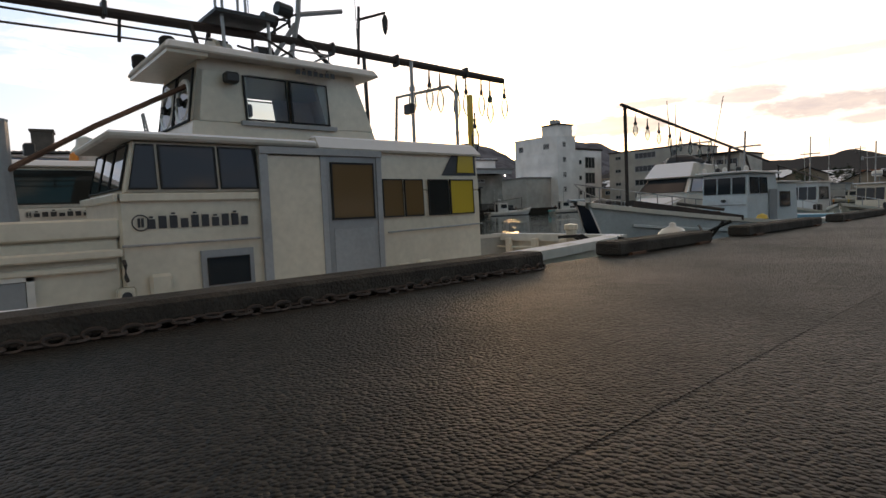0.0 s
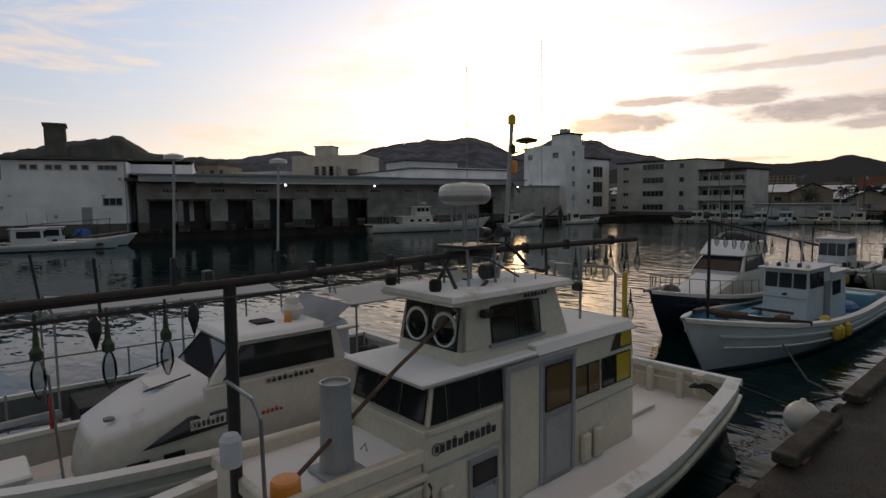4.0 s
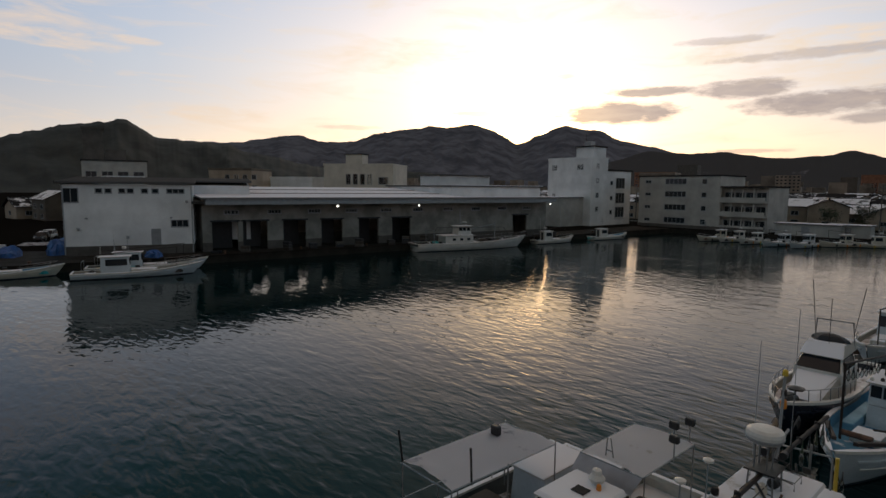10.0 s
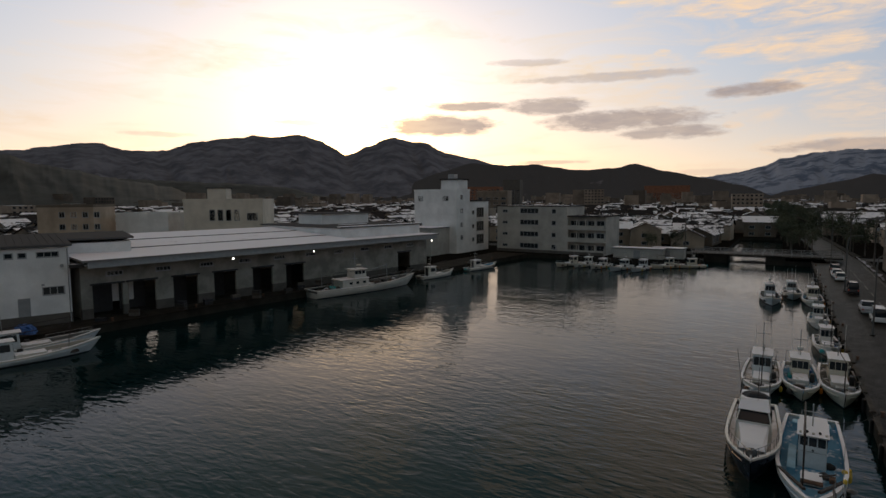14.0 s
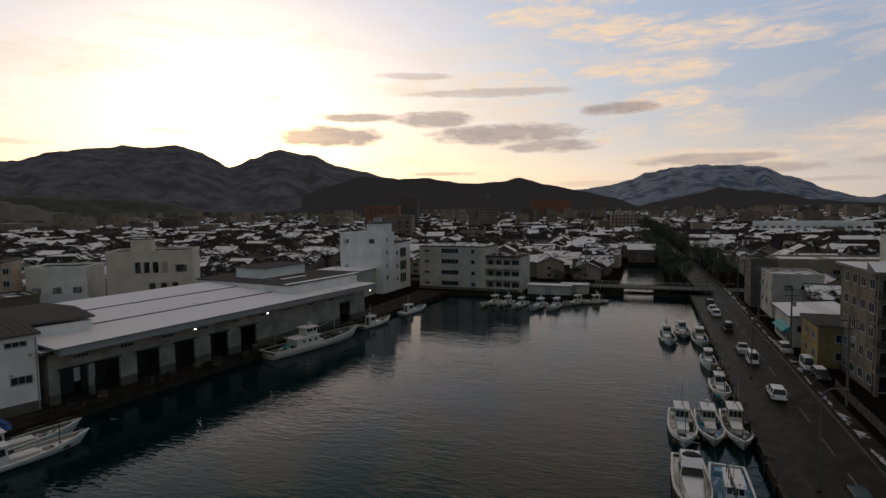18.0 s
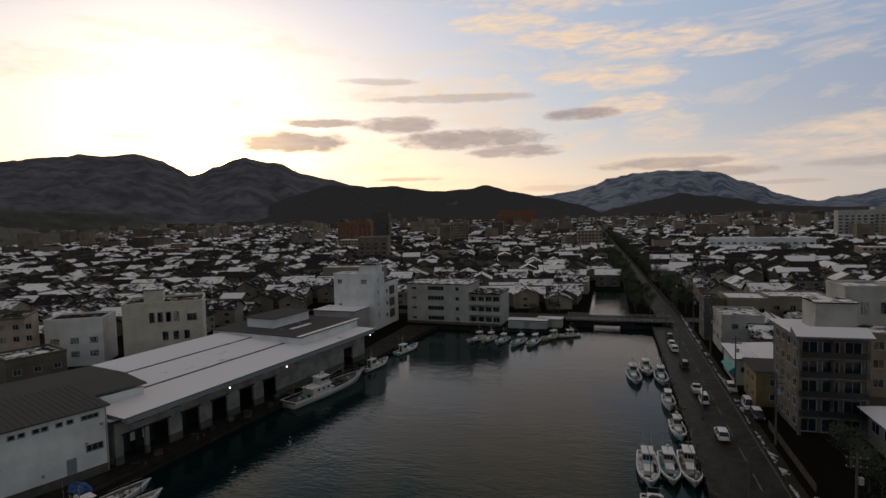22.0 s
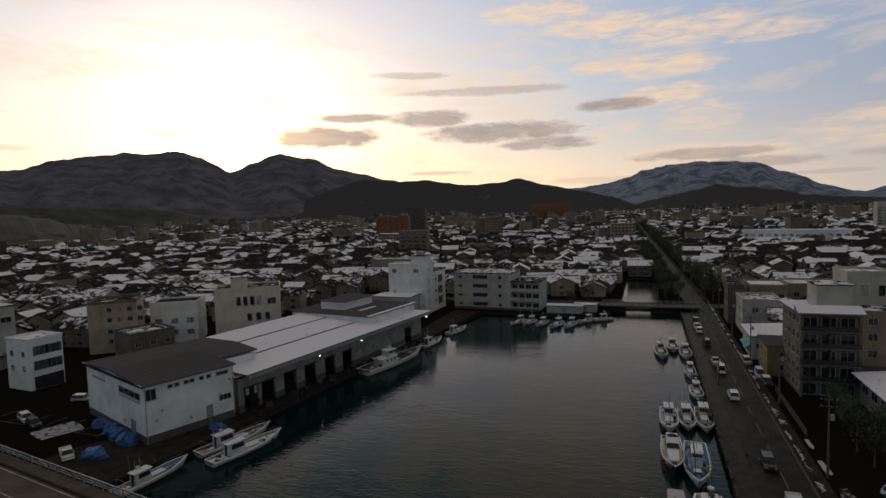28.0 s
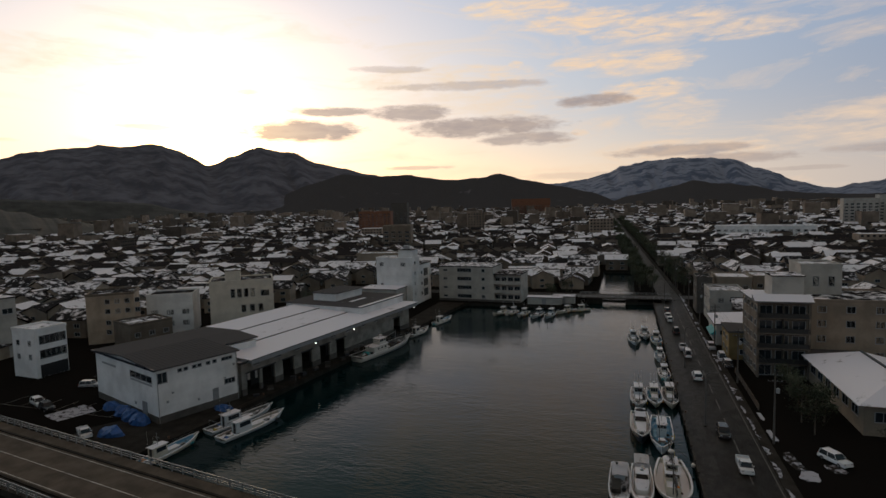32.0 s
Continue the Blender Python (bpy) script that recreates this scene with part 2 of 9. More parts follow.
# ---- materials ----
def material(name, color, rough=0.6, color2=None, scale=3.0, fine=40.0, vary=0.25, metal=0.0, bump=0.0, bump_scale=60.0, spec=0.5, space="Object", random_hue=0.0, island=False, grit=0.0):
    """A surface with coarse stains, fine grain and relief, of size in metres."""
    m = bpy.data.materials.new(name)
    m.use_nodes = True
    nt = m.node_tree
    b = nt.nodes["Principled BSDF"]
    tc = nt.nodes.new("ShaderNodeTexCoord")
    co = tc.outputs[space]
    big = nd(nt, "ShaderNodeTexNoise", i_Scale=1.0 / scale, i_Detail=5.0, i_Roughness=0.6)
    small = nd(nt, "ShaderNodeTexNoise", i_Scale=fine, i_Detail=3.0)
    link(nt, co, big.inputs["Vector"])
    link(nt, co, small.inputs["Vector"])
    c2 = color2 or tuple(c * (1 - vary) for c in color)
    ramp = nt.nodes.new("ShaderNodeMapRange")
    ramp.inputs[1].default_value, ramp.inputs[2].default_value = 0.38, 0.62
    link(nt, big.outputs["Fac"], ramp.inputs[0])
    col = mix_rgb(nt, ramp.outputs[0], color, c2)
    grain = math_node(nt, "ADD", math_node(nt, "MULTIPLY", small.outputs["Fac"], 0.3), 0.85)
    col = mix_rgb(nt, 1.0, col, grain, "MULTIPLY")
    if grit:
        # pebbles of the coarse mix, paler than the matrix round them
        peb = nt.nodes.new("ShaderNodeTexVoronoi")
        peb.inputs["Scale"].default_value = bump_scale
        link(nt, co, peb.inputs["Vector"])
        tone = nt.nodes.new("ShaderNodeSeparateColor")
        link(nt, peb.outputs["Color"], tone.inputs[0])
        k = math_node(nt, "ADD", math_node(nt, "MULTIPLY", math_node(nt, "POWER", tone.outputs[0], 2.0), 2.4 * grit), 1.0 - 0.8 * grit)
        col = mix_rgb(nt, 1.0, col, k, "MULTIPLY")
    if random_hue or island:
        if island:
            g = nt.nodes.new("ShaderNodeNewGeometry")
            rnd = g.outputs["Random Per Island"]
        else:
            g = nt.nodes.new("ShaderNodeObjectInfo")
            rnd = g.outputs["Random"]
        k = math_node(nt, "ADD", math_node(nt, "MULTIPLY", rnd, random_hue), 1.0 - random_hue / 2)
        col = mix_rgb(nt, 1.0, col, k, "MULTIPLY")
    link(nt, col, b.inputs["Base Color"])
    b.inputs["Roughness"].default_value, b.inputs["Metallic"].default_value = rough, metal
    b.inputs["Specular IOR Level"].default_value = spec
    link(nt, math_node(nt, "ADD", math_node(nt, "MULTIPLY", big.outputs["Fac"], 0.3), rough - 0.15, True), b.inputs["Roughness"])
    if bump:
        bn = nd(nt, "ShaderNodeTexNoise", i_Scale=bump_scale, i_Detail=4.0)
        link(nt, co, bn.inputs["Vector"])
        bp = nd(nt, "ShaderNodeBump", i_Strength=bump, i_Distance=0.02)
        rise = bn.outputs["Fac"]
        if grit:
            rise = math_node(nt, "SUBTRACT", math_node(nt, "MULTIPLY", rise, 0.4), peb.outputs["Distance"])
        link(nt, rise, bp.inputs["Height"])
        link(nt, bp.outputs[0], b.inputs["Normal"])
    return m


def snow_on(name, under, cover=0.5, rough=0.8, scale=2.0, island=False, snow=(0.8, 0.8, 0.84)):
    """A roof or ground surface with a thin, broken cover of snow on top."""
    m = bpy.data.materials.new(name)
    m.use_nodes = True
    nt = m.node_tree
    b = nt.nodes["Principled BSDF"]
    tc = nt.nodes.new("ShaderNodeTexCoord")
    big = nd(nt, "ShaderNodeTexNoise", i_Scale=1.0 / scale, i_Detail=6.0, i_Roughness=0.65)
    link(nt, tc.outputs["Object"], big.inputs["Vector"])
    level = 1.0 - cover
    if island:
        g = nt.nodes.new("ShaderNodeNewGeometry")
        level = math_node(nt, "ADD", math_node(nt, "MULTIPLY", g.outputs["Random Per Island"], 0.75), 0.62 - cover)
        height = math_node(nt, "SUBTRACT", big.outputs["Fac"], level)
    else:
        g = nt.nodes.new("ShaderNodeObjectInfo")
        lev = math_node(nt, "ADD", math_node(nt, "MULTIPLY", g.outputs["Random"], 0.3), level - 0.15)
        height = math_node(nt, "SUBTRACT", big.outputs["Fac"], lev)
    fac = math_node(nt, "ADD", math_node(nt, "MULTIPLY", height, 9.0), 0.5, True)
    geo = nt.nodes.new("ShaderNodeNewGeometry")
    sep = nt.nodes.new("ShaderNodeSeparateXYZ")
    link(nt, geo.outputs["Normal"], sep.inputs[0])
    up = math_node(nt, "MULTIPLY", math_node(nt, "SUBTRACT", sep.outputs[2], 0.45), 6.0, True)
    fac = math_node(nt, "MULTIPLY", fac, up)
    small = nd(nt, "ShaderNodeTexNoise", i_Scale=6.0, i_Detail=3.0)
    link(nt, tc.outputs["Object"], small.inputs["Vector"])
    grain = math_node(nt, "ADD", math_node(nt, "MULTIPLY", small.outputs["Fac"], 0.4), 0.8)
    col = mix_rgb(nt, fac, mix_rgb(nt, 1.0, under, grain, "MULTIPLY"), snow)
    link(nt, col, b.inputs["Base Color"])
    b.inputs["Roughness"].default_value = rough
    b.inputs["Specular IOR Level"].default_value = 0.0
    return m


def water_material():
    m = bpy.data.materials.new("harbour_water")
    m.use_nodes = True
    nt = m.node_tree
    b = nt.nodes["Principled BSDF"]
    b.inputs["Base Color"].default_value = (0.0008, 0.0112, 0.0125, 1)
    b.inputs["Roughness"].default_value = 0.012
    b.inputs["IOR"].default_value = 1.33
    tc = nt.nodes.new("ShaderNodeTexCoord")
    mp = nt.nodes.new("ShaderNodeMapping")
    mp.inputs["Rotation"].default_value = (0, 0, radians(50))
    mp.inputs["Scale"].default_value = (0.5, 1.25, 1.0)
    link(nt, tc.outputs["Object"], mp.inputs[0])
    n1 = nd(nt, "ShaderNodeTexNoise", i_Scale=0.55, i_Detail=1.5, i_Roughness=0.5, i_Distortion=0.7)
    n2 = nd(nt, "ShaderNodeTexNoise", i_Scale=0.05, i_Detail=2.0)
    for n in (n1, n2):
        link(nt, mp.outputs[0], n.inputs["Vector"])
    patch = math_node(nt, "ADD", math_node(nt, "MULTIPLY", n2.outputs["Fac"], 1.5), -0.25, True)
    n3 = nd(nt, "ShaderNodeTexNoise", i_Scale=1.7, i_Detail=1.0, i_Roughness=0.5, i_Distortion=0.5)
    link(nt, mp.outputs[0], n3.inputs["Vector"])
    n4 = nd(nt, "ShaderNodeTexNoise", i_Scale=5.5, i_Detail=2.0, i_Roughness=0.5)
    link(nt, mp.outputs[0], n4.inputs["Vector"])
    h = math_node(nt, "ADD", n1.outputs["Fac"], math_node(nt, "MULTIPLY", n3.outputs["Fac"], 0.68))
    h = math_node(nt, "ADD", h, math_node(nt, "MULTIPLY", n4.outputs["Fac"], 0.06))
    h = math_node(nt, "MULTIPLY", h, patch)
    b.inputs["Specular IOR Level"].default_value = 0.23
    bp = nd(nt, "ShaderNodeBump", i_Strength=0.6, i_Distance=0.125)
    link(nt, h, bp.inputs["Height"])
    link(nt, bp.outputs[0], b.inputs["Normal"])
    return m


def glass_material(name, color=(0.02, 0.025, 0.03), rough=0.06):
    m = bpy.data.materials.new(name)
    m.use_nodes = True
    b = m.node_tree.nodes["Principled BSDF"]
    b.inputs["Base Color"].default_value = (*color, 1)
    b.inputs["Roughness"].default_value = rough
    b.inputs["Specular IOR Level"].default_value = 0.36
    return m


def clear_glass(name, tint=(0.75, 0.8, 0.8)):
    m = bpy.data.materials.new(name)
    m.use_nodes = True
    nt = m.node_tree
    nt.nodes.clear()
    out, mix = nt.nodes.new("ShaderNodeOutputMaterial"), nt.nodes.new("ShaderNodeMixShader")
    tr, gl = nt.nodes.new("ShaderNodeBsdfTransparent"), nt.nodes.new("ShaderNodeBsdfGlossy")
    tr.inputs[0].default_value = (*tint, 1)
    gl.inputs["Roughness"].default_value = 0.03
    fr = nd(nt, "ShaderNodeFresnel", i_IOR=1.5)
    link(nt, fr.outputs[0], mix.inputs[0])
    link(nt, tr.outputs[0], mix.inputs[1])
    link(nt, gl.outputs[0], mix.inputs[2])
    link(nt, mix.outputs[0], out.inputs[0])
    return m


def lamp_material(name, color, strength):
    m = bpy.data.materials.new(name)
    m.use_nodes = True
    b = m.node_tree.nodes["Principled BSDF"]
    b.inputs["Emission Color"].default_value = (*color, 1)
    b.inputs["Emission Strength"].default_value = strength
    return m


DECKROAD = material("worn_bridge_asphalt", (0.12, 0.1, 0.08), 0.85, scale=3, fine=60, vary=0.35, bump=0.4, bump_scale=60, spec=0.05)
# mottled concrete, toned down overall for the shade under the market eave
HALLWALL = material("dirty_concrete_wall", (0.29, 0.275, 0.245), 0.85, scale=2.5, fine=8, vary=0.4)
FLATWALL = material("weathered_beige_wall", (0.17, 0.14, 0.11), 0.85, scale=2.0, fine=6, vary=0.5)
ASPHALT = material("wet_asphalt", (0.0235, 0.0197, 0.0168), 0.56, scale=2.5, fine=70, vary=0.5, bump=0.88, bump_scale=59, spec=0.13, grit=0.8)
CONCRETE = material("quay_concrete", (0.034, 0.03, 0.025), 0.85, scale=2.5, fine=50, vary=0.4, bump=0.4, bump_scale=40, spec=0.08)
QUAY_TOP = material("quay_pavement", (0.024, 0.02, 0.017), 0.55, scale=1.6, fine=60, vary=0.55, bump=0.9, bump_scale=58, spec=0.16, grit=0.8)
GROUND_M = snow_on("town_ground", (0.012, 0.011, 0.01), 0.3, scale=9)
SNOW = material("snow", (0.8, 0.8, 0.84), 0.85, scale=1.2, fine=25, vary=0.12, bump=0.3, bump_scale=12, spec=0.2)
GEL = material("white_gelcoat", (0.62, 0.6, 0.56), 0.32, scale=1.5, fine=12, vary=0.14, bump=0.03, bump_scale=8)
GEL_COOL = material("cool_white_gelcoat", (0.54, 0.58, 0.6), 0.35, scale=1.5, fine=12, vary=0.16)
GEL_CREAM = material("cream_gelcoat", (0.6, 0.55, 0.45), 0.35, scale=1.2, fine=12, vary=0.16, bump=0.03, bump_scale=8)
DECK_BLUE = material("blue_deck_paint", (0.16, 0.36, 0.5), 0.5, scale=1.0, fine=20, vary=0.25)
HULL_DARK = material("dark_antifouling", (0.016, 0.018, 0.024), 0.5, scale=1.0, fine=20, vary=0.3)
NAVY = material("dark_navy_hull", (0.018, 0.022, 0.035), 0.3, scale=1.0, fine=20, vary=0.3)
STRAKE = material("black_rubber", (0.011, 0.011, 0.011), 0.8, scale=0.5, fine=30, vary=0.3)
STEEL = material("galvanised_steel", (0.3, 0.31, 0.32), 0.4, scale=0.5, fine=30, vary=0.25, metal=0.7)
BOOM = material("dark_tarred_spar", (0.03, 0.02, 0.016), 0.7, scale=0.4, fine=30, vary=0.4, bump=0.3, bump_scale=40)
RUST = material("rusty_iron", (0.13, 0.066, 0.04), 0.75, scale=0.25, fine=40, vary=0.45, bump=0.4, bump_scale=60)
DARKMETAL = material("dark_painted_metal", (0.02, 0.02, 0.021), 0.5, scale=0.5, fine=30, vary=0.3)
GREYP = material("grey_paint", (0.3, 0.31, 0.32), 0.45, scale=0.6, fine=20, vary=0.15)
DOOR_GREY = material("grey_aluminium_door", (0.27, 0.28, 0.29), 0.45, scale=0.8, fine=20, vary=0.15, metal=0.2)
ORANGE = material("orange_plastic", (0.75, 0.26, 0.03), 0.4, scale=0.4, fine=20, vary=0.2)
YELLOW = material("yellow_plastic", (0.6, 0.42, 0.05), 0.45, scale=0.4, fine=20, vary=0.2)
RED = material("red_plastic", (0.5, 0.05, 0.03), 0.4, scale=0.4, fine=20, vary=0.2)
BLUE = material("blue_tarpaulin", (0.03, 0.12, 0.36), 0.5, scale=0.7, fine=10, vary=0.4, bump=0.5, bump_scale=5)
TEAL = material("teal_awning", (0.02, 0.3, 0.32), 0.6, scale=0.7, fine=10, vary=0.2)
TARP = material("white_tarpaulin", (0.55, 0.57, 0.62), 0.6, scale=0.8, fine=10, vary=0.25, bump=0.3, bump_scale=4)
GLASS = glass_material("dark_window_glass")
CLEAR = clear_glass("cabin_glass", (0.7, 0.74, 0.74))
WHITEWALL = material("white_painted_wall", (0.76, 0.76, 0.76), 0.75, scale=4, fine=8, vary=0.2)
GREYWALL = material("pale_grey_wall", (0.44, 0.42, 0.385), 0.8, scale=4, fine=8, vary=0.25)
PLINTH = material("dark_plinth", (0.1, 0.09, 0.08), 0.85, scale=2, fine=10, vary=0.3)
CREAMWALL = material("cream_wall", (0.62, 0.57, 0.49), 0.8, scale=4, fine=8, vary=0.2)
BEIGEWALL = material("beige_wall", (0.24, 0.2, 0.155), 0.8, scale=4, fine=8, vary=0.25)
HOUSEWALL = material("house_walls", (0.27, 0.215, 0.165), 0.85, scale=5, fine=6, vary=0.35, random_hue=1.2)
FARWALL = material("far_walls", (0.21, 0.165, 0.13), 0.85, scale=7, fine=3, vary=0.35, random_hue=1.3, island=True)
TILE = (0.03, 0.029, 0.03)
ROOF_SNOW = snow_on("snowy_tile_roof", TILE, 0.5, scale=2.2)
FAR_SNOW = snow_on("far_snowy_roofs", (0.035, 0.032, 0.032), 0.4, scale=5, island=True)
DARKROOF = snow_on("grey_sheet_roof", (0.1, 0.098, 0.1), 0.2, scale=3)
BRICKRED = material("brown_red_facade", (0.24, 0.1, 0.055), 0.8, scale=4, fine=6, vary=0.3)
TREE = material("dark_foliage", (0.045, 0.06, 0.03), 0.8, scale=1.0, fine=8, vary=0.4)
BARK = material("bark", (0.1, 0.08, 0.06), 0.9, scale=0.5, fine=20, vary=0.3, bump=0.5, bump_scale=20)
TIMBER = material("tarred_timber", (0.06, 0.051, 0.043), 0.85, scale=0.35, fine=60, vary=0.5, bump=0.9, bump_scale=45, spec=0.3)
WOOD = material("weathered_timber", (0.05, 0.04, 0.032), 0.8, scale=0.8, fine=30, vary=0.35, bump=0.4, bump_scale=30)
LINE_PAINT = material("fresh_road_paint", (0.5, 0.48, 0.44), 0.7, scale=1.5, fine=20, vary=0.5)
PAINT = material("road_paint", (0.16, 0.15, 0.135), 0.7, scale=0.6, fine=20, vary=0.4)
LIT = lamp_material("lit_lamp", (1.0, 0.95, 0.85), 4.0)
WATER = water_material()
INK = material("black_lettering", (0.03, 0.03, 0.035), 0.5, scale=0.5, fine=20, vary=0.2)


# ---- builders ----
def part(name, bm, mat, parent=None, label="", smooth=False):
    me = bpy.data.meshes.new(name)
    bmesh.ops.recalc_face_normals(bm, faces=bm.faces)
    bm.to_mesh(me)
    bm.free()
    return hang(name, me, mat, parent, label, smooth)


def hang(name, me, mat, parent=None, label="", smooth=False, at=None):
    if mat and not me.materials:
        me.materials.append(mat)
    if smooth:
        for p in me.polygons:
            p.use_smooth = True
    ob = new(name, me)
    if parent:
        ob.parent = parent
    if at is not None:
        ob.matrix_basis = at
    if label:
        ob["label"] = label
    return ob


def thing(name, label, category, m=None, group="", kind=""):
    ob = new(name)
    ob.empty_display_size = 0.2
    if m is not None:
        ob.matrix_basis = m
    return tagged(ob, label, category, group, kind)


def box(bm, x0, x1, y0, y1, z0, z1, m=None):
    vs = [bm.verts.new((x, y, z)) for z in (z0, z1) for x, y in ((x0, y0), (x1, y0), (x1, y1), (x0, y1))]
    if m is not None:
        for v in vs:
            v.co = m @ v.co
    for f in ((3, 2, 1, 0), (4, 5, 6, 7), (0, 1, 5, 4), (1, 2, 6, 5), (2, 3, 7, 6), (3, 0, 4, 7)):
        bm.faces.new([vs[i] for i in f])
    return vs


def prism(bm, pts, z0, z1):
    """A right prism over a polygon in plan."""
    lo = [bm.verts.new((x, y, z0)) for x, y in pts]
    hi = [bm.verts.new((x, y, z1)) for x, y in pts]
    n = len(pts)
    bm.faces.new(lo[::-1])
    bm.faces.new(hi)
    for i in range(n):
        bm.faces.new((lo[i], lo[(i + 1) % n], hi[(i + 1) % n], hi[i]))


def tube(bm, pts, r, n=6, r1=None):
    """A round bar along a line of points."""
    pts = [Vector(p) for p in pts]
    rings = []
    for i, p in enumerate(pts):
        d = (pts[min(i + 1, len(pts) - 1)] - pts[max(i - 1, 0)]).normalized()
        a = d.orthogonal().normalized()
        b = d.cross(a)
        if i and abs(d.z) < 0.98:
            a = d.cross(Vector((0, 0, 1))).normalized()
            b = d.cross(a)
        elif abs(d.z) < 0.98:
            a = d.cross(Vector((0, 0, 1))).normalized()
            b = d.cross(a)
        else:
            a, b = Vector((1, 0, 0)), Vector((0, 1, 0))
        k = r if r1 is None else r + (r1 - r) * i / max(1, len(pts) - 1)
        rings.append([bm.verts.new(p + k * (math.cos(6.28319 * j / n) * a + math.sin(6.28319 * j / n) * b)) for j in range(n)])
    for s, e in zip(rings, rings[1:]):
        for j in range(n):
            bm.faces.new((s[j], s[(j + 1) % n], e[(j + 1) % n], e[j]))
    bm.faces.new(rings[0][::-1])
    bm.faces.new(rings[-1])


def lathe(bm, profile, n=16, at=(0, 0, 0)):
    """A turned body from (radius, height) pairs."""
    ax, ay, az = at
    rings = [[bm.verts.new((ax + r * math.cos(6.28319 * j / n), ay + r * math.sin(6.28319 * j / n), az + z)) for j in range(n)] for r, z in profile]
    for s, e in zip(rings, rings[1:]):
        for j in range(n):
            bm.faces.new((s[j], s[(j + 1) % n], e[(j + 1) % n], e[j]))
    bm.faces.new(rings[0][::-1])
    bm.faces.new(rings[-1])


def bev(bm, w=0.02, seg=1):
    bmesh.ops.bevel(bm, geom=list(bm.edges), offset=w, segments=seg, affect="EDGES", profile=0.6)
    return bm


def B():
    return bmesh.new()


def boxes(*rows, w=0.0):
    bm = B()
    for r in rows:
        box(bm, *r)
    if w:
        bev(bm, w)
    return bm


def tubes(r, *lines, n=6):
    bm = B()
    for pts in lines:
        tube(bm, pts, r, n)
    return bm


# ---- the ground, the water and the quays ----
LEFT_EDGE = [(-86, -420), (-81, -8), (-78, 10), (-75.6, 34), (-73, 56), (-69.5, 84), (-66, 126)]
FAR = 4600.0


def build_ground():
    bm = B()

    def quad(*pts):
        bm.faces.new([bm.verts.new((x, y, 0)) for x, y in pts])

    quad((0, -420), (FAR, -420), (FAR, 138), (0, 138))
    quad((-6, 138), (FAR, 138), (FAR, FAR), (-6, FAR))
    for (ax, ay), (bx, by) in zip(LEFT_EDGE, LEFT_EDGE[1:]):
        quad((-FAR, ay), (ax, ay), (bx, by), (-FAR, by))
    quad((-FAR, 126), (-23, 126), (-23, 138), (-FAR, 138))
    quad((-FAR, 138), (-20, 138), (-20, FAR), (-FAR, FAR))
    quad((-20, 225), (-6, 225), (-6, FAR), (-20, FAR))
    quad((-FAR, -FAR), (FAR, -FAR), (FAR, -420), (-FAR, -420))
    part("ground", bm, GROUND_M)
    tagged(bpy.data.objects["ground"], "dark town ground with thin broken snow", "ground", kind="structure")
    bm = B()
    vs = [bm.verts.new(p) for p in ((-140, -430, -1.1), (20, -430, -1.1), (20, 240, -1.1), (-140, 240, -1.1))]
    bm.faces.new(vs)
    tagged(part("water", bm, WATER), "dark teal rippled harbour water reflecting the sunrise", "water", kind="structure")
    # quay walls with thickness, below the ground sheet
    bm = B()
    box(bm, 0, 0.9, -420, 138, -4, -0.004)
    for (ax, ay), (bx, by) in zip(LEFT_EDGE, LEFT_EDGE[1:]):
        prism(bm, [(ax - 0.8, ay), (ax, ay), (bx, by), (bx - 0.8, by)], -4, -0.004)
    box(bm, -65.98, -23, 126, 127, -4, -0.004)
    box(bm, -23.8, -23, 127, 138, -4, -0.004)
    box(bm, -20.8, -20, 138, 225, -4, -0.004)
    box(bm, -6, -5.2, 138.9, 225, -4, -0.004)
    box(bm, -5.2, 0.9, 138, 138.9, -4, -0.004)
    box(bm, -20, -6, 225, 701, -4, -0.004)
    tagged(part("quay_wall", bm, CONCRETE), "stained concrete quay walls round the basin", "quay wall", kind="structure")
    # apron along the right-hand quay and its road
    bm = B()
    box(bm, 0.004, 2.8, -300, 137, -0.2, 0.006)
    tagged(part("pavement", bm, QUAY_TOP), "rough dark grey quay apron of coarse concrete", "pavement", kind="structure")
    bm = B()
    box(bm, 2.8, 9.8, -300, 146.5, -0.2, 0.004)
    prism(bm, [(2.8, 146.5), (9.8, 146.5), (-61.0, 1800), (-70.0, 1800)], -0.2, 0.004)
    box(bm, -120, 2.8, 146.5, 154, -0.2, 0.004)
    box(bm, 9.8, 160, 146.5, 154, -0.2, 0.004)
    tagged(part("road", bm, ASPHALT), "wet dark asphalt road along the quay", "road", kind="structure")
    bm = B()
    box(bm, 9.8, 11.4, -300, 146, -0.2, 0.14)
    prism(bm, [(9.5, 155), (11.1, 155), (-46.2, 1500), (-47.9, 1500)], -0.2, 0.14)
    tagged(part("sidewalk", bm, CONCRETE), "raised concrete sidewalk with a kerb", "sidewalk", kind="structure")
    # left-hand wharf apron
    bm = B()
    pts = LEFT_EDGE[1:]
    prism(bm, [(x, y) for x, y in pts] + [(-76, 126), (-76, 92), (-86, 16), (-98, -2), (-98, -16), (-83, -16)], -0.2, 0.008)
    tagged(part("wharf_apron", bm, CONCRETE), "dark wet concrete wharf before the market hall", "wharf", kind="structure")
    bm = B()
    for y in range(-30, 138, 9):
        box(bm, 6.3, 6.45, y, y + 5, 0.006, 0.012)
    box(bm, 9.3, 9.42, -100, 136, 0.006, 0.012)
    tagged(part("road_marking", bm, PAINT), "worn white lane lines on the asphalt", "road marking", kind="structure")


build_ground()


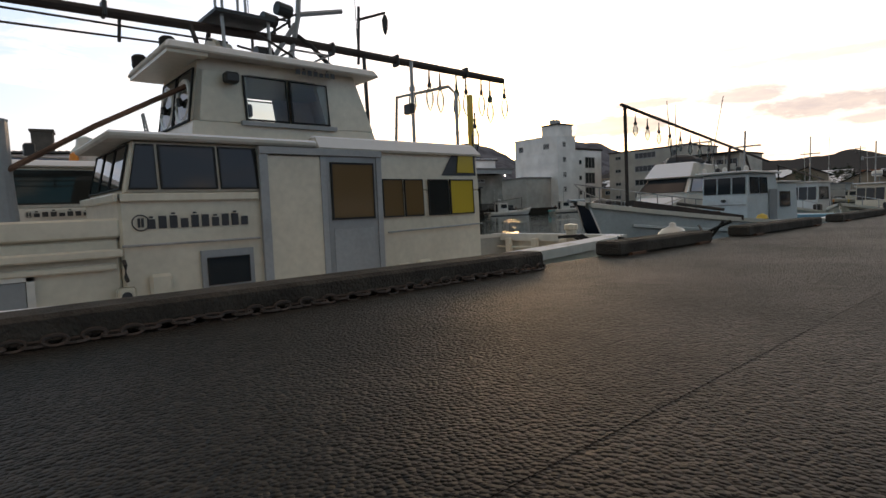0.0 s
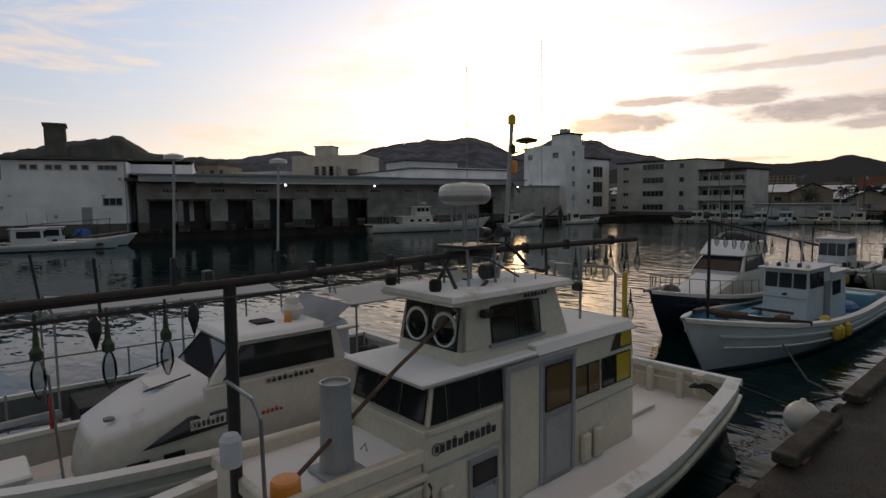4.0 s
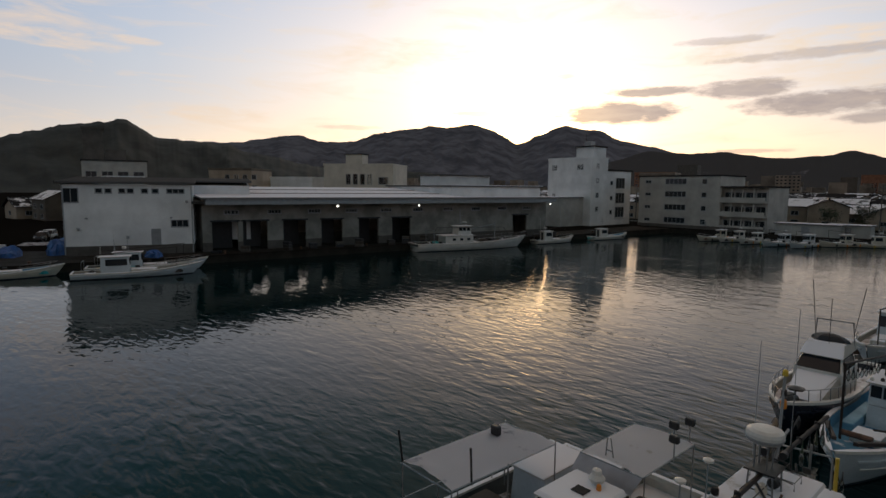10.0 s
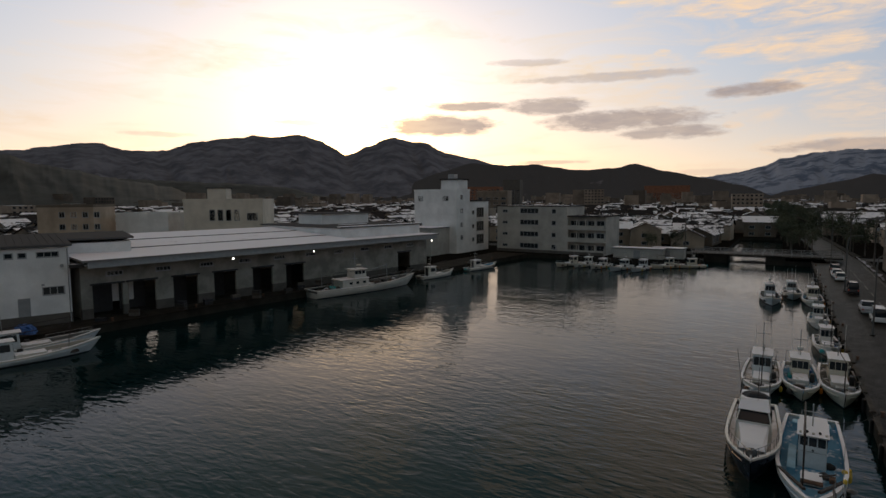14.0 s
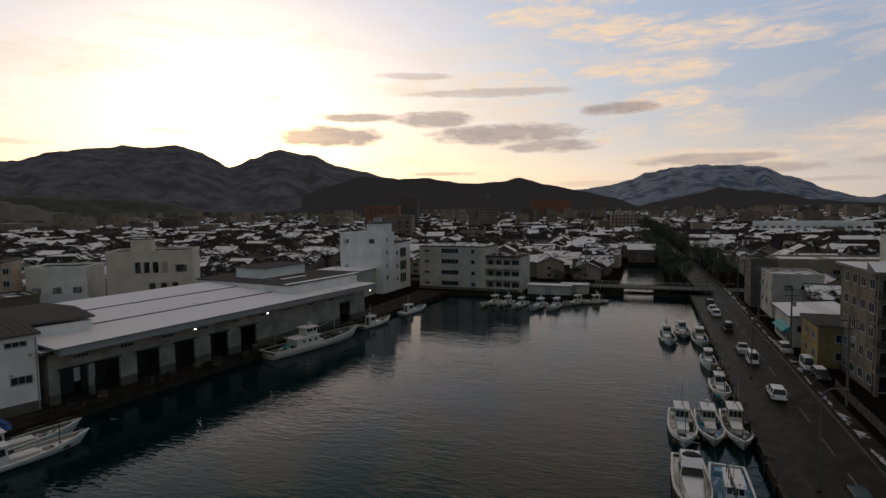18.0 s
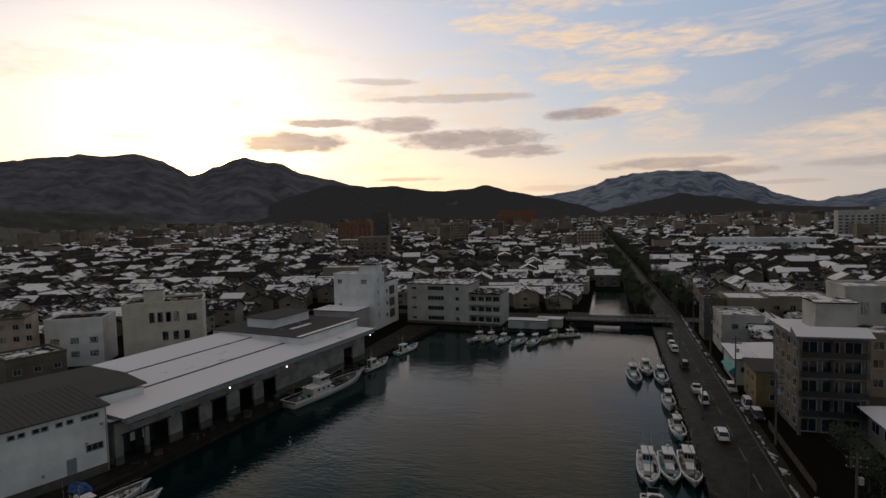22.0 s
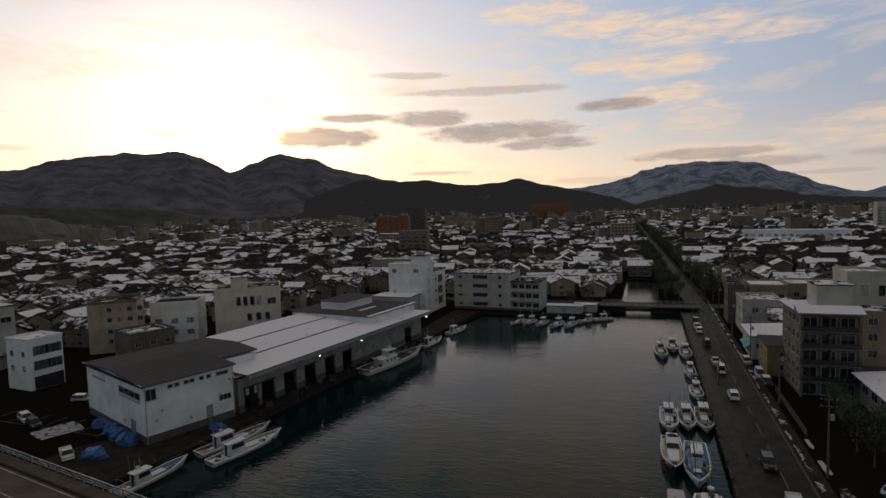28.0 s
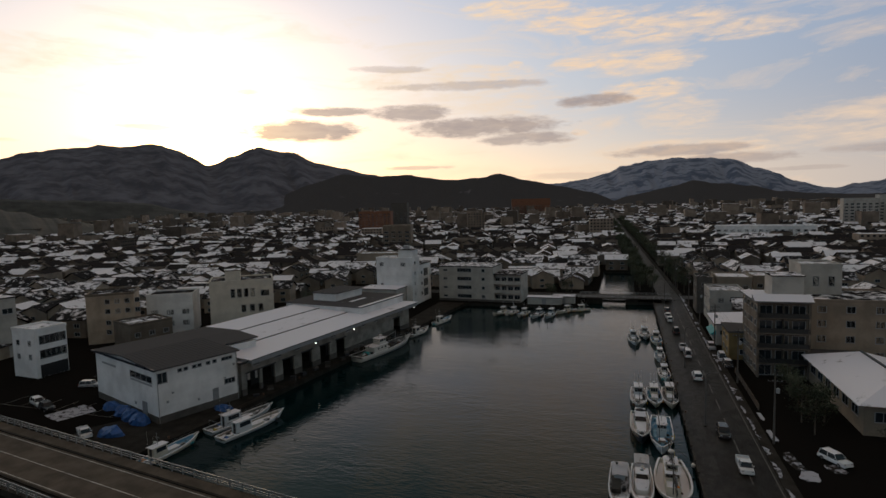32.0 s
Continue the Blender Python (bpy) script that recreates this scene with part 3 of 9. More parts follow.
# ---- mountains ----
def ridge(name, label, r, az0, az1, peaks, depth, base, seed, rough, mat, steps=320, levels=18, gully=0.16):
    """A range of hills as a sheet: peaks are (azimuth, elevation) in degrees seen from the basin."""
    vs, fs = [], []
    for i in range(steps + 1):
        a = az0 + (az1 - az0) * i / steps
        e = base
        for (pa, pe), (qa, qe) in zip(peaks, peaks[1:]):
            if pa <= a <= qa:
                u = (a - pa) / (qa - pa)
                e = pe + (qe - pe) * (0.5 * u + 0.5 * u * u * (3 - 2 * u))
        e += rough * noise.fractal((a * 0.9, seed, 0.3), 0.9, 2.1, 6) * min(1.0, e)
        h = math.tan(radians(max(e, 0.05))) * r
        for k in range(levels + 1):
            s = k / levels
            spur = 1 - abs(noise.fractal((a * 0.35 + 0.8 * s, s * 1.2, seed + 5), 1.0, 2.0, 3)) * 2
            mid = 4 * s * (1 - s)
            rr = r - depth * (1 - s) - gully * depth * 0.3 * spur * mid
            hh = h * (s ** 1.1) * (1 + 0.3 * gully * spur * (1 - s))
            vs.append((rr * math.sin(radians(a)) - 15, rr * math.cos(radians(a)), max(hh, 0) - 2))
        vs.append(((r + 250) * math.sin(radians(a)) - 15, (r + 250) * math.cos(radians(a)), -2))
    n = levels + 2
    for i in range(steps):
        for k in range(n - 1):
            o = i * n + k
            fs.append((o, o + 1, o + n + 1, o + n))
    me = bpy.data.meshes.new(name)
    me.from_pydata(vs, [], fs)
    return tagged(hang(name, me, mat, smooth=True), label, "mountain", kind="structure")


# MOUNT and MOUNT_FAR carry the blue of distant haze in their colours
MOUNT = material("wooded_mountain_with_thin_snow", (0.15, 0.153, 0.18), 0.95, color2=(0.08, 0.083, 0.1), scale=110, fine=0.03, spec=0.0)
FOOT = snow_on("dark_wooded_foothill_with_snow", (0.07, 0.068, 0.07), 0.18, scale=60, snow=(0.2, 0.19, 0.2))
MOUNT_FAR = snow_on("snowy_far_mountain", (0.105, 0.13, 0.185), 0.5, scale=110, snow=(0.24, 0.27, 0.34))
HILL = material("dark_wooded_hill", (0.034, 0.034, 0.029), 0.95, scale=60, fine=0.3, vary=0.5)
# the dip near azimuth -41 is lowered to stand in for the sun's bloom
ridge("mountain_range", "wooded mountain range under a dusting of snow, haze toned blue grey", 3900, -78, -16, [(-78, 4.2), (-69, 4.3), (-63, 5.2), (-60, 4.6), (-57.5, 4.7), (-55, 5.6), (-51.5, 6.05), (-49.8, 6.4), (-48, 6.2), (-45.8, 6.6), (-43.5, 6.0), (-42.2, 5.3), (-41.2, 4.65), (-40.2, 4.85), (-39, 5.5), (-36.4, 6.3), (-33.5, 5.95), (-30.5, 4.7), (-24, 3.3), (-16, 1.0)], 1500, 2.6, 3, 0.12, MOUNT, 420, 24)
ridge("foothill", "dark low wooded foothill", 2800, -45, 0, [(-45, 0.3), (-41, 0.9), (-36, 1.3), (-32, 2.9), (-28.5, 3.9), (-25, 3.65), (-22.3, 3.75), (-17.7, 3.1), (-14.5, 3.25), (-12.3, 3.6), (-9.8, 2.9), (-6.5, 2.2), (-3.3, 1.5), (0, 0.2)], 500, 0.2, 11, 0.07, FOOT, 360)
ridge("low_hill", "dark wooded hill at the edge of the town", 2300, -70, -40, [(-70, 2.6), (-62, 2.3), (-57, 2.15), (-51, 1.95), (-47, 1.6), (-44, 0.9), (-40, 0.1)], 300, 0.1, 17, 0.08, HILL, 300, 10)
ridge("far_mountain", "snow covered far mountain with blue haze in its colour", 4500, -12, 40, [(-12, 1.6), (-6.5, 2.2), (-3.6, 2.4), (0.2, 3.6), (2.2, 4.0), (5.4, 4.1), (7.3, 3.95), (9.2, 3.8), (11.8, 2.75), (15, 1.4), (16.9, 0.85), (19.1, 1.3), (22, 1.8), (28, 2.8), (34, 2.4), (40, 1.6)], 1300, 0.9, 23, 0.16, MOUNT_FAR, 360, 24, 0.3)
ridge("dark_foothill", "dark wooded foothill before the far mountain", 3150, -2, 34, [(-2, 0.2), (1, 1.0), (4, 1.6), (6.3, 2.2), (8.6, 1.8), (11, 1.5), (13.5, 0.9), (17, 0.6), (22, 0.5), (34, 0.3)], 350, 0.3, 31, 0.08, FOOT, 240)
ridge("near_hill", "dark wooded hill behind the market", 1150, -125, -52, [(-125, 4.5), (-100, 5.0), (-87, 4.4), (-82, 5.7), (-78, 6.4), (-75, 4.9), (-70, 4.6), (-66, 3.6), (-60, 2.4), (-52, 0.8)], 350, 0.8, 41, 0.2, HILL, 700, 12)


# ---- buildings round the basin ----
_window_cache = {}


def lattice(xs, zs, y0, y1):
    """A frame of bars in one piece: the odd cells between the lines are left open."""
    bm = B()
    grid = {(i, k, s): bm.verts.new((x, y, z)) for i, x in enumerate(xs) for k, z in enumerate(zs) for s, y in enumerate((y0, y1))}
    full = {(i, k) for i in range(len(xs) - 1) for k in range(len(zs) - 1) if i % 2 == 0 or k % 2 == 0}
    for i, k in full:
        for s in (0, 1):
            bm.faces.new([grid[q] for q in ((i, k, s), (i + 1, k, s), (i + 1, k + 1, s), (i, k + 1, s))])
        for (di, dk), (a, b) in (((-1, 0), ((i, k), (i, k + 1))), ((1, 0), ((i + 1, k), (i + 1, k + 1))), ((0, -1), ((i, k), (i + 1, k))), ((0, 1), ((i, k + 1), (i + 1, k + 1)))):
            if (i + di, k + dk) not in full:
                bm.faces.new((grid[(*a, 0)], grid[(*b, 0)], grid[(*b, 1)], grid[(*a, 1)]))
    return bm


def window(parent, m, w, h, mullions=1, mat=None, name="window"):
    """A window of frame, sill and dark panes at a pose: x along the wall, y into it."""
    key = (round(w, 2), round(h, 2), mullions)
    if key not in _window_cache:
        t = 0.07
        xs = [-w / 2 - 0.06, -w / 2 + t]
        for i in range(1, mullions + 1):
            x = -w / 2 + w * i / (mullions + 1)
            xs += [x - t / 2, x + t / 2]
        xs += [w / 2 - t, w / 2 + 0.06]
        bm = lattice(xs, [-0.09, t, h - t, h], -0.05, 0.08)
        fr = bpy.data.meshes.new("window_frame")
        bmesh.ops.recalc_face_normals(bm, faces=bm.faces)
        bm.to_mesh(fr)
        bm.free()
        bm = B()
        box(bm, -w / 2 + t, w / 2 - t, 0.0, 0.03, t, h - t)
        pn = bpy.data.meshes.new("pane")
        bmesh.ops.recalc_face_normals(bm, faces=bm.faces)
        bm.to_mesh(pn)
        bm.free()
        fr.materials.append(GREYP)
        pn.materials.append(GLASS)
        _window_cache[key] = (fr, pn)
    fr, pn = _window_cache[key]
    ob = hang(name, fr, None, parent, at=m)
    hang("pane", pn, None, ob)
    return ob


def wall_at(x, z, side, w, d):
    """Pose on one of four walls of a w by d block whose near left corner is the origin. side 0 front, 1 right, 2 back, 3 left."""
    if side == 0:
        return pose(x, 0, z)
    if side == 1:
        return pose(w, x, z, 0, 0, 90)
    if side == 2:
        return pose(w - x, d, z, 0, 0, 180)
    return pose(0, d - x, z, 0, 0, -90)


def flat_block(name, label, category, m, w, d, h, wall, rows, roof=None, parapet=0.6, group=""):
    """A flat-roofed block. rows: (side, z, height, [(x, width, mullions), ...])."""
    t = thing(name, label, category, m, group)
    part("wall", boxes((0, w, 0, d, 0, h)), wall, t)
    bm = boxes((-0.1, w + 0.1, -0.1, 0.25, h, h + parapet), (-0.1, w + 0.1, d - 0.25, d + 0.1, h, h + parapet), (-0.1, 0.25, 0.25, d - 0.25, h, h + parapet), (w - 0.25, w + 0.1, 0.25, d - 0.25, h, h + parapet))
    part("parapet", bm, wall, t)
    part("roof", boxes((0.25, w - 0.25, 0.25, d - 0.25, h, h + 0.15)), roof or ROOF_SNOW, t, "flat roof under thin snow")
    for side, z, hh, cols in rows:
        for x, ww, mu in cols:
            window(t, wall_at(x, z, side, w, d), ww, hh, mu)
    return t


def even(n, w, ww, mu=1, a=0.0, b=None):
    b = w if b is None else b
    return [(a + (b - a) * (i + 0.5) / n, ww, mu) for i in range(n)]


def market_hall():
    m = pose(-78.7, 17.8, 0, 0, 0, 81.4)
    t = thing("market_hall", "long low market hall with open bays and snowy roof", "market hall", m)
    # front wall with open bays
    z1 = 6.7
    bays = [1.3, 5.6, 11.6, 17.7, 24.2, 30.4, 57.2]
    wide = 3.6
    bm = B()
    x = 0.0
    for bx in bays:
        box(bm, x, bx, 3.0, 3.4, 1.3, z1)
        box(bm, bx, bx + wide, 3.0, 3.4, 4.3, z1)
        x = bx + wide
    box(bm, x, 66, 3.0, 3.4, 1.3, z1)
    box(bm, 0, 66, 31.0, 31.4, 0, z1 + 1)
    box(bm, 0, 0.4, 3.4, 31, 0, z1 + 0.8)
    box(bm, 65.6, 66, 3.4, 31, 0, z1 + 0.8)
    part("wall", bm, HALLWALL, t)
    x = 0.0
    for bx in bays + [66.0]:
        if bx - x > 0.1:
            part("plinth", boxes((x, bx, 2.95, 3.42, 0, 1.3)), PLINTH, t)
        x = bx + wide
    part("floor_slab", boxes((0, 66, 3.4, 31, 0, 0.1)), CONCRETE, t)
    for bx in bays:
        # one dark panel set well back behind each open bay
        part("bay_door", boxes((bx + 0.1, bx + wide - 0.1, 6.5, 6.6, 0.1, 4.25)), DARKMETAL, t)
        part("door_track", boxes((bx - 0.25, bx + wide + 0.25, 2.82, 2.99, 4.25, 4.5)), DARKMETAL, t)
    # canopy beam and vents over the bays
    for i in range(10):
        window(t, pose(4 + 6.3 * i, 3.0, 5.35), 2.0, 0.6, 3, name="vent")
    part("eave_beam", boxes((0, 66, 0.0, 0.35, 6.8, 7.6), (0, 66, 0.35, 3.0, 7.0, 7.2)), GREYP, t)
    # snowy roof in long shallow strips
    for k in range(3):
        y0, y1 = -0.25 + 9.6 * k, -0.25 + 9.6 * (k + 1)
        z0 = 7.62 + 0.55 * k
        bm = B()
        vs = [bm.verts.new(p) for p in ((-0.6, y0, z0), (44, y0, z0), (44, y1 - 0.5, z0 + 0.45), (-0.6, y1 - 0.5, z0 + 0.45))]
        up = [bm.verts.new(v.co + Vector((0, 0, 0.22))) for v in vs]
        bm.faces.new(vs[::-1])
        bm.faces.new(up)
        for i in range(4):
            bm.faces.new((vs[i], vs[(i + 1) % 4], up[(i + 1) % 4], up[i]))
        part("roof_strip", bm, HALL_ROOF, t, "sheet roof under an even snow cover")
        part("roof_gutter", boxes((-0.6, 44, y1 - 0.5, y1, z0 + 0.1, z0 + 0.5)), DARKMETAL, t)
    part("front_roof", boxes((44, 66.5, -0.25, 5, 7.62, 7.84)), HALL_ROOF, t)
    part("upper_wall", boxes((44, 66, 5, 31, 7.84, 9.7)), WHITEWALL, t)
    part("upper_roof", boxes((43.6, 66.4, 4.6, 31.4, 9.7, 9.95)), DARKROOF, t, "grey sheet roof with snow along its edges")
    part("upper_roof_snow", boxes((43.6, 66.4, 4.6, 5.6, 9.95, 10.05), (50, 57, 12, 13, 9.95, 10.05)), SNOW, t)
    part("lantern", boxes((49, 62, 17, 25, 9.95, 12.1)), WHITEWALL, t)
    part("lantern_roof", boxes((48.5, 62.5, 16.5, 25.5, 12.1, 12.3)), DARKROOF, t)
    for x in (19.3, 34.0, 64.4):
        la = thing("wall_lamp", "small lit white lamp under the market eave", "lamp", m @ pose(x, 0.1, 6.3), "lamps under the market eave")
        bm = B()
        lathe(bm, [(0.02, 0), (0.11, 0.03), (0.14, 0.14), (0.06, 0.3)], 10)
        part("globe", bm, LIT, la)
        part("bracket", tubes(0.04, [(0, 0, 0.28), (0, 0, 0.42)]), GREYP, la)
    return t


HALL_ROOF = snow_on("even_snow_roof", (0.2, 0.2, 0.21), 0.75, scale=3.5, snow=(0.78, 0.78, 0.84))
market_hall()


def cold_store():
    w, d, h, wing, back = 15.6, 25.0, 9.5, 23.4, 5.2
    m = pose(-86.8, 2.4, 0, 0, 0, 70.5)
    t = thing("cold_store", "large white cold store with a grey sheet roof", "warehouse", m)
    part("wall", boxes((0, w, 0, d, 1.3, h)), WHITEWALL, t)
    part("wing_wall", boxes((w, wing, back, d, 1.3, h)), WHITEWALL, t)
    part("plinth", boxes((-0.03, w + 0.03, -0.03, d + 0.03, 0, 1.3)), PLINTH, t)
    # low roof of one pitch on each side of the ridge, longer behind the front bay
    bm = B()
    pts = [(-0.5, -0.6), (w + 0.3, -0.6), (w + 0.3, back - 0.5), (wing + 0.3, back - 0.5), (wing + 0.3, d / 2), (-0.5, d / 2), (wing + 0.3, d + 0.5), (-0.5, d + 0.5)]
    zz = [h + 0.9 - abs(y - d / 2) / (d / 2) * 0.75 for x, y in pts]
    vs = [bm.verts.new((x, y, z)) for (x, y), z in zip(pts, zz)]
    up = [bm.verts.new((x, y, z + 0.25)) for (x, y), z in zip(pts, zz)]
    for q in (vs, up):
        bm.faces.new([q[i] for i in (0, 1, 2, 5)])
        bm.faces.new([q[i] for i in (2, 3, 4, 5)])
        bm.faces.new([q[i] for i in (5, 4, 6, 7)])
    for a, b in ((0, 1), (1, 2), (2, 3), (3, 4), (4, 6), (6, 7), (7, 5), (5, 0)):
        bm.faces.new((vs[a], vs[b], up[b], up[a]))
    part("roof", bm, DARKROOF, t, "grey ribbed sheet roof with traces of snow")
    part("roof_edge", boxes((-0.62, -0.5, -0.7, d + 0.6, h + 0.05, h + 0.42)), NAVY, t, "dark blue edge trim of the roof")
    rib = boxes((-0.03, 0.03, -0.6, d / 2, 0, 0.05))
    me = bpy.data.meshes.new("roof_rib")
    rib.to_mesh(me)
    rib.free()
    for i in range(20):
        hang("roof_rib", me, DARKROOF, t, at=pose(i * 0.8, 0, h + 0.43, 3.3, 0, 0))
    for x in (0.0, wing - 0.3):
        bm = B()
        prism(bm, [(0.3 if x < 1 else back, h - 0.05), (d - 0.3, h - 0.05), (d / 2, h + 0.88)], 0, 0.3)
        bm.transform(pose(x, 0, 0) @ Matrix(((0, 0, 1, 0), (1, 0, 0, 0), (0, 1, 0, 0), (0, 0, 0, 1))))
        part("gable_wall", bm, WHITEWALL, t)
    # windows of the long front
    window(t, pose(1.0, -0.02, h - 2.4), 1.7, 1.9, 1)
    for x, ww in ((4.2, 0.8), (5.3, 0.8), (6.9, 0.8), (7.9, 0.8), (9.6, 0.8), (10.9, 0.8), (13.4, 2.2)):
        window(t, pose(x, -0.02, h - 1.15), ww, 0.65, 0 if ww < 1 else 2)
    window(t, pose(13.8, -0.02, 3.7), 2.2, 1.0, 2)
    part("door", boxes((10.2, 11.4, -0.08, 0.05, 1.3, 3.5)), DOOR_GREY, t)
    part("south_door", boxes((-0.08, 0.05, 4.0, 5.8, 0.0, 3.2)), DOOR_GREY, t)
    window(t, pose(-0.02, 5.8, h - 2.5, 0, 0, -90), 8.4, 1.2, 3)
    part("window_band", boxes((-0.06, -0.02, 1.6, 10.0, h - 3.1, h - 2.75)), GREYP, t)
    part("sign_bar", boxes((-0.1, -0.03, 16, 22, h - 1.9, h - 1.5)), GREYP, t)
    part("sign_plate", boxes((-0.09, -0.03, 8.0, 8.8, 2.0, 2.6)), GREYP, t)
    for x in (12.6, 2.5):
        part("wall_lamp", boxes((x, x + 0.3, -0.4, -0.02, 4.9, 5.1)), GREYP, t)
    for x, y, z in ((14.6, -0.1, 7.0), (1.5, -0.1, 3.4), (7.2, -0.1, 2.2)):
        part("vent_hood", bev(boxes((x, x + 0.35, y - 0.2, y + 0.08, z, z + 0.4)), 0.04, 1), GREYP, t)
    # low link roof to the market hall
    part("link_roof", boxes((w, w + 4.5, -1.0, back - 0.2, 7.0, 7.25)), HALL_ROOF, t)
    part("link_gutter", boxes((w - 0.2, w + 4.5, -1.15, -1.0, 6.9, 7.3)), DARKMETAL, t)
    for x in (0.1, w - 0.2):
        part("downpipe", tubes(0.07, [(x, -0.12, 0.2), (x, -0.12, h - 0.2)]), GREYP, t)


cold_store()


def tower_building():
    m = pose(-97.3, 116.6, 0, 0, 0, -2.5)
    t = flat_block("white_office", "white painted concrete office with a stair house on its roof", "office building", m, 14.4, 7, 17.4, WHITEWALL,
                   [(0, 14.6, 1.3, [(2.2, 1.5, 1), (10.8, 1.8, 1)]), (0, 7.2, 1.0, [(2.2, 0.9, 0)]), (1, 15.0, 1.2, [(2.6, 1.1, 0)]), (1, 11.2, 1.2, [(2.6, 1.1, 0)]), (1, 7.4, 1.2, [(2.6, 1.1, 0)]), (1, 3.8, 1.2, [(2.6, 1.1, 0)])], parapet=0.4)
    part("wing_wall", boxes((2.0, 14.3, 7.0, 18.0, 0, 14.4)), WHITEWALL, t)
    part("wing_roof", boxes((1.8, 14.6, 7.3, 18.3, 14.4, 14.8)), ROOF_SNOW, t)
    for z in (2.0, 5.8, 9.8):
        window(t, pose(14.32, 13.0, z, 0, 0, 90), 4.0, 2.8, 2)
        window(t, pose(14.32, 9.0, z + 0.9, 0, 0, 90), 1.0, 1.1, 0)
        part("ledge", boxes((14.3, 14.6, 10.6, 15.4, z - 0.35, z - 0.1)), WHITEWALL, t)
    part("stair_tower", boxes((8.6, 14.0, 1.0, 6.4, 17.4, 20.4)), WHITEWALL, t)
    part("stair_tower_roof", boxes((8.3, 14.3, 0.7, 6.7, 20.4, 20.7)), ROOF_SNOW, t)
    part("water_tank", bev(boxes((10.0, 12.0, 2.4, 4.4, 20.7, 22.0)), 0.08, 1), GREYP, t)
    part("antenna", tubes(0.06, [(9.4, 4, 20.7), (9.4, 4, 24.0)]), DARKMETAL, t)
    part("string_course", boxes((-0.12, 14.5, -0.12, 0, 13.6, 13.85), (-0.12, 14.5, -0.12, 0, 10.1, 10.3)), WHITEWALL, t)
    # low snowy annex
    part("annex_wall", boxes((-2, 12, -9, 0, 0, 7.2)), GREYWALL, t)
    part("annex_roof", boxes((-2.3, 12.3, -9.3, 0, 7.2, 7.5)), HALL_ROOF, t)


tower_building()


def harbour_office():
    m = pose(-77.5, 130.4, 0, 0, 0, -3)
    w, d, h = 31.6, 13.0, 11.7
    t = thing("harbour_office", "four storey pale concrete harbour office with ribbon windows and balconies", "office building", m)
    part("wall", boxes((0, 21.4, 0, d, 0, h + 1.2), (21.4, w, 1.8, d, 0, h - 1.5)), GREYWALL, t)
    part("roof", boxes((-0.2, 21.6, -0.2, d + 0.2, h + 1.2, h + 1.5)), ROOF_SNOW, t)
    part("wing_roof", boxes((21.6, w + 0.3, -0.2, d + 0.2, h - 1.5, h - 1.2)), ROOF_SNOW, t)
    for i, z in enumerate((1.2, 4.5, 7.8, 11.0)):
        window(t, pose(10.2, -0.02, z), 5.6, 1.4, 4)
        window(t, pose(17.6, -0.02, z), 1.2, 1.2, 0)
        window(t, pose(2.6, -0.02, z + 0.2), 1.6, 0.8, 1)
        if i < 3:
            part("balcony", boxes((21.4, w, -0.1, 1.8, z - 1.15, z - 0.95), (21.4, w, -0.1, 0.05, z - 0.95, z + 0.1)), GREYWALL, t)
            for k in range(4):
                window(t, pose(22.9 + 2.4 * k, 1.78, z - 0.6), 2.1, 1.9, 1)
                part("balcony_post", boxes((21.5 + 2.5 * k, 21.75 + 2.5 * k, -0.08, 0.12, z + 0.1, z + 2.0)), GREYWALL, t)
    window(t, pose(18, 0, 1), 1.0, 1.0, 0)
    part("base_band", boxes((-0.1, w + 0.1, -0.15, 0, 0, 0.8)), PLINTH, t)
    # snow covered shelters on the quay in front
    for x, y, ww in ((-37, 127.2, 12), (-30.5, 130.5, 7.5)):
        s = thing("quay_shed", "low grey quay shed with snow on its roof", "shed", pose(x, y, 0))
        part("wall", boxes((-ww / 2, ww / 2, 0, 4, 0, 2.4)), GREYWALL, s)
        part("roof", boxes((-ww / 2 - 0.3, ww / 2 + 0.3, -0.4, 4.3, 2.4, 2.65)), HALL_ROOF, s)
        part("door", boxes((-1, 0.6, -0.04, 0.02, 0, 2)), DOOR_GREY, s)


harbour_office()


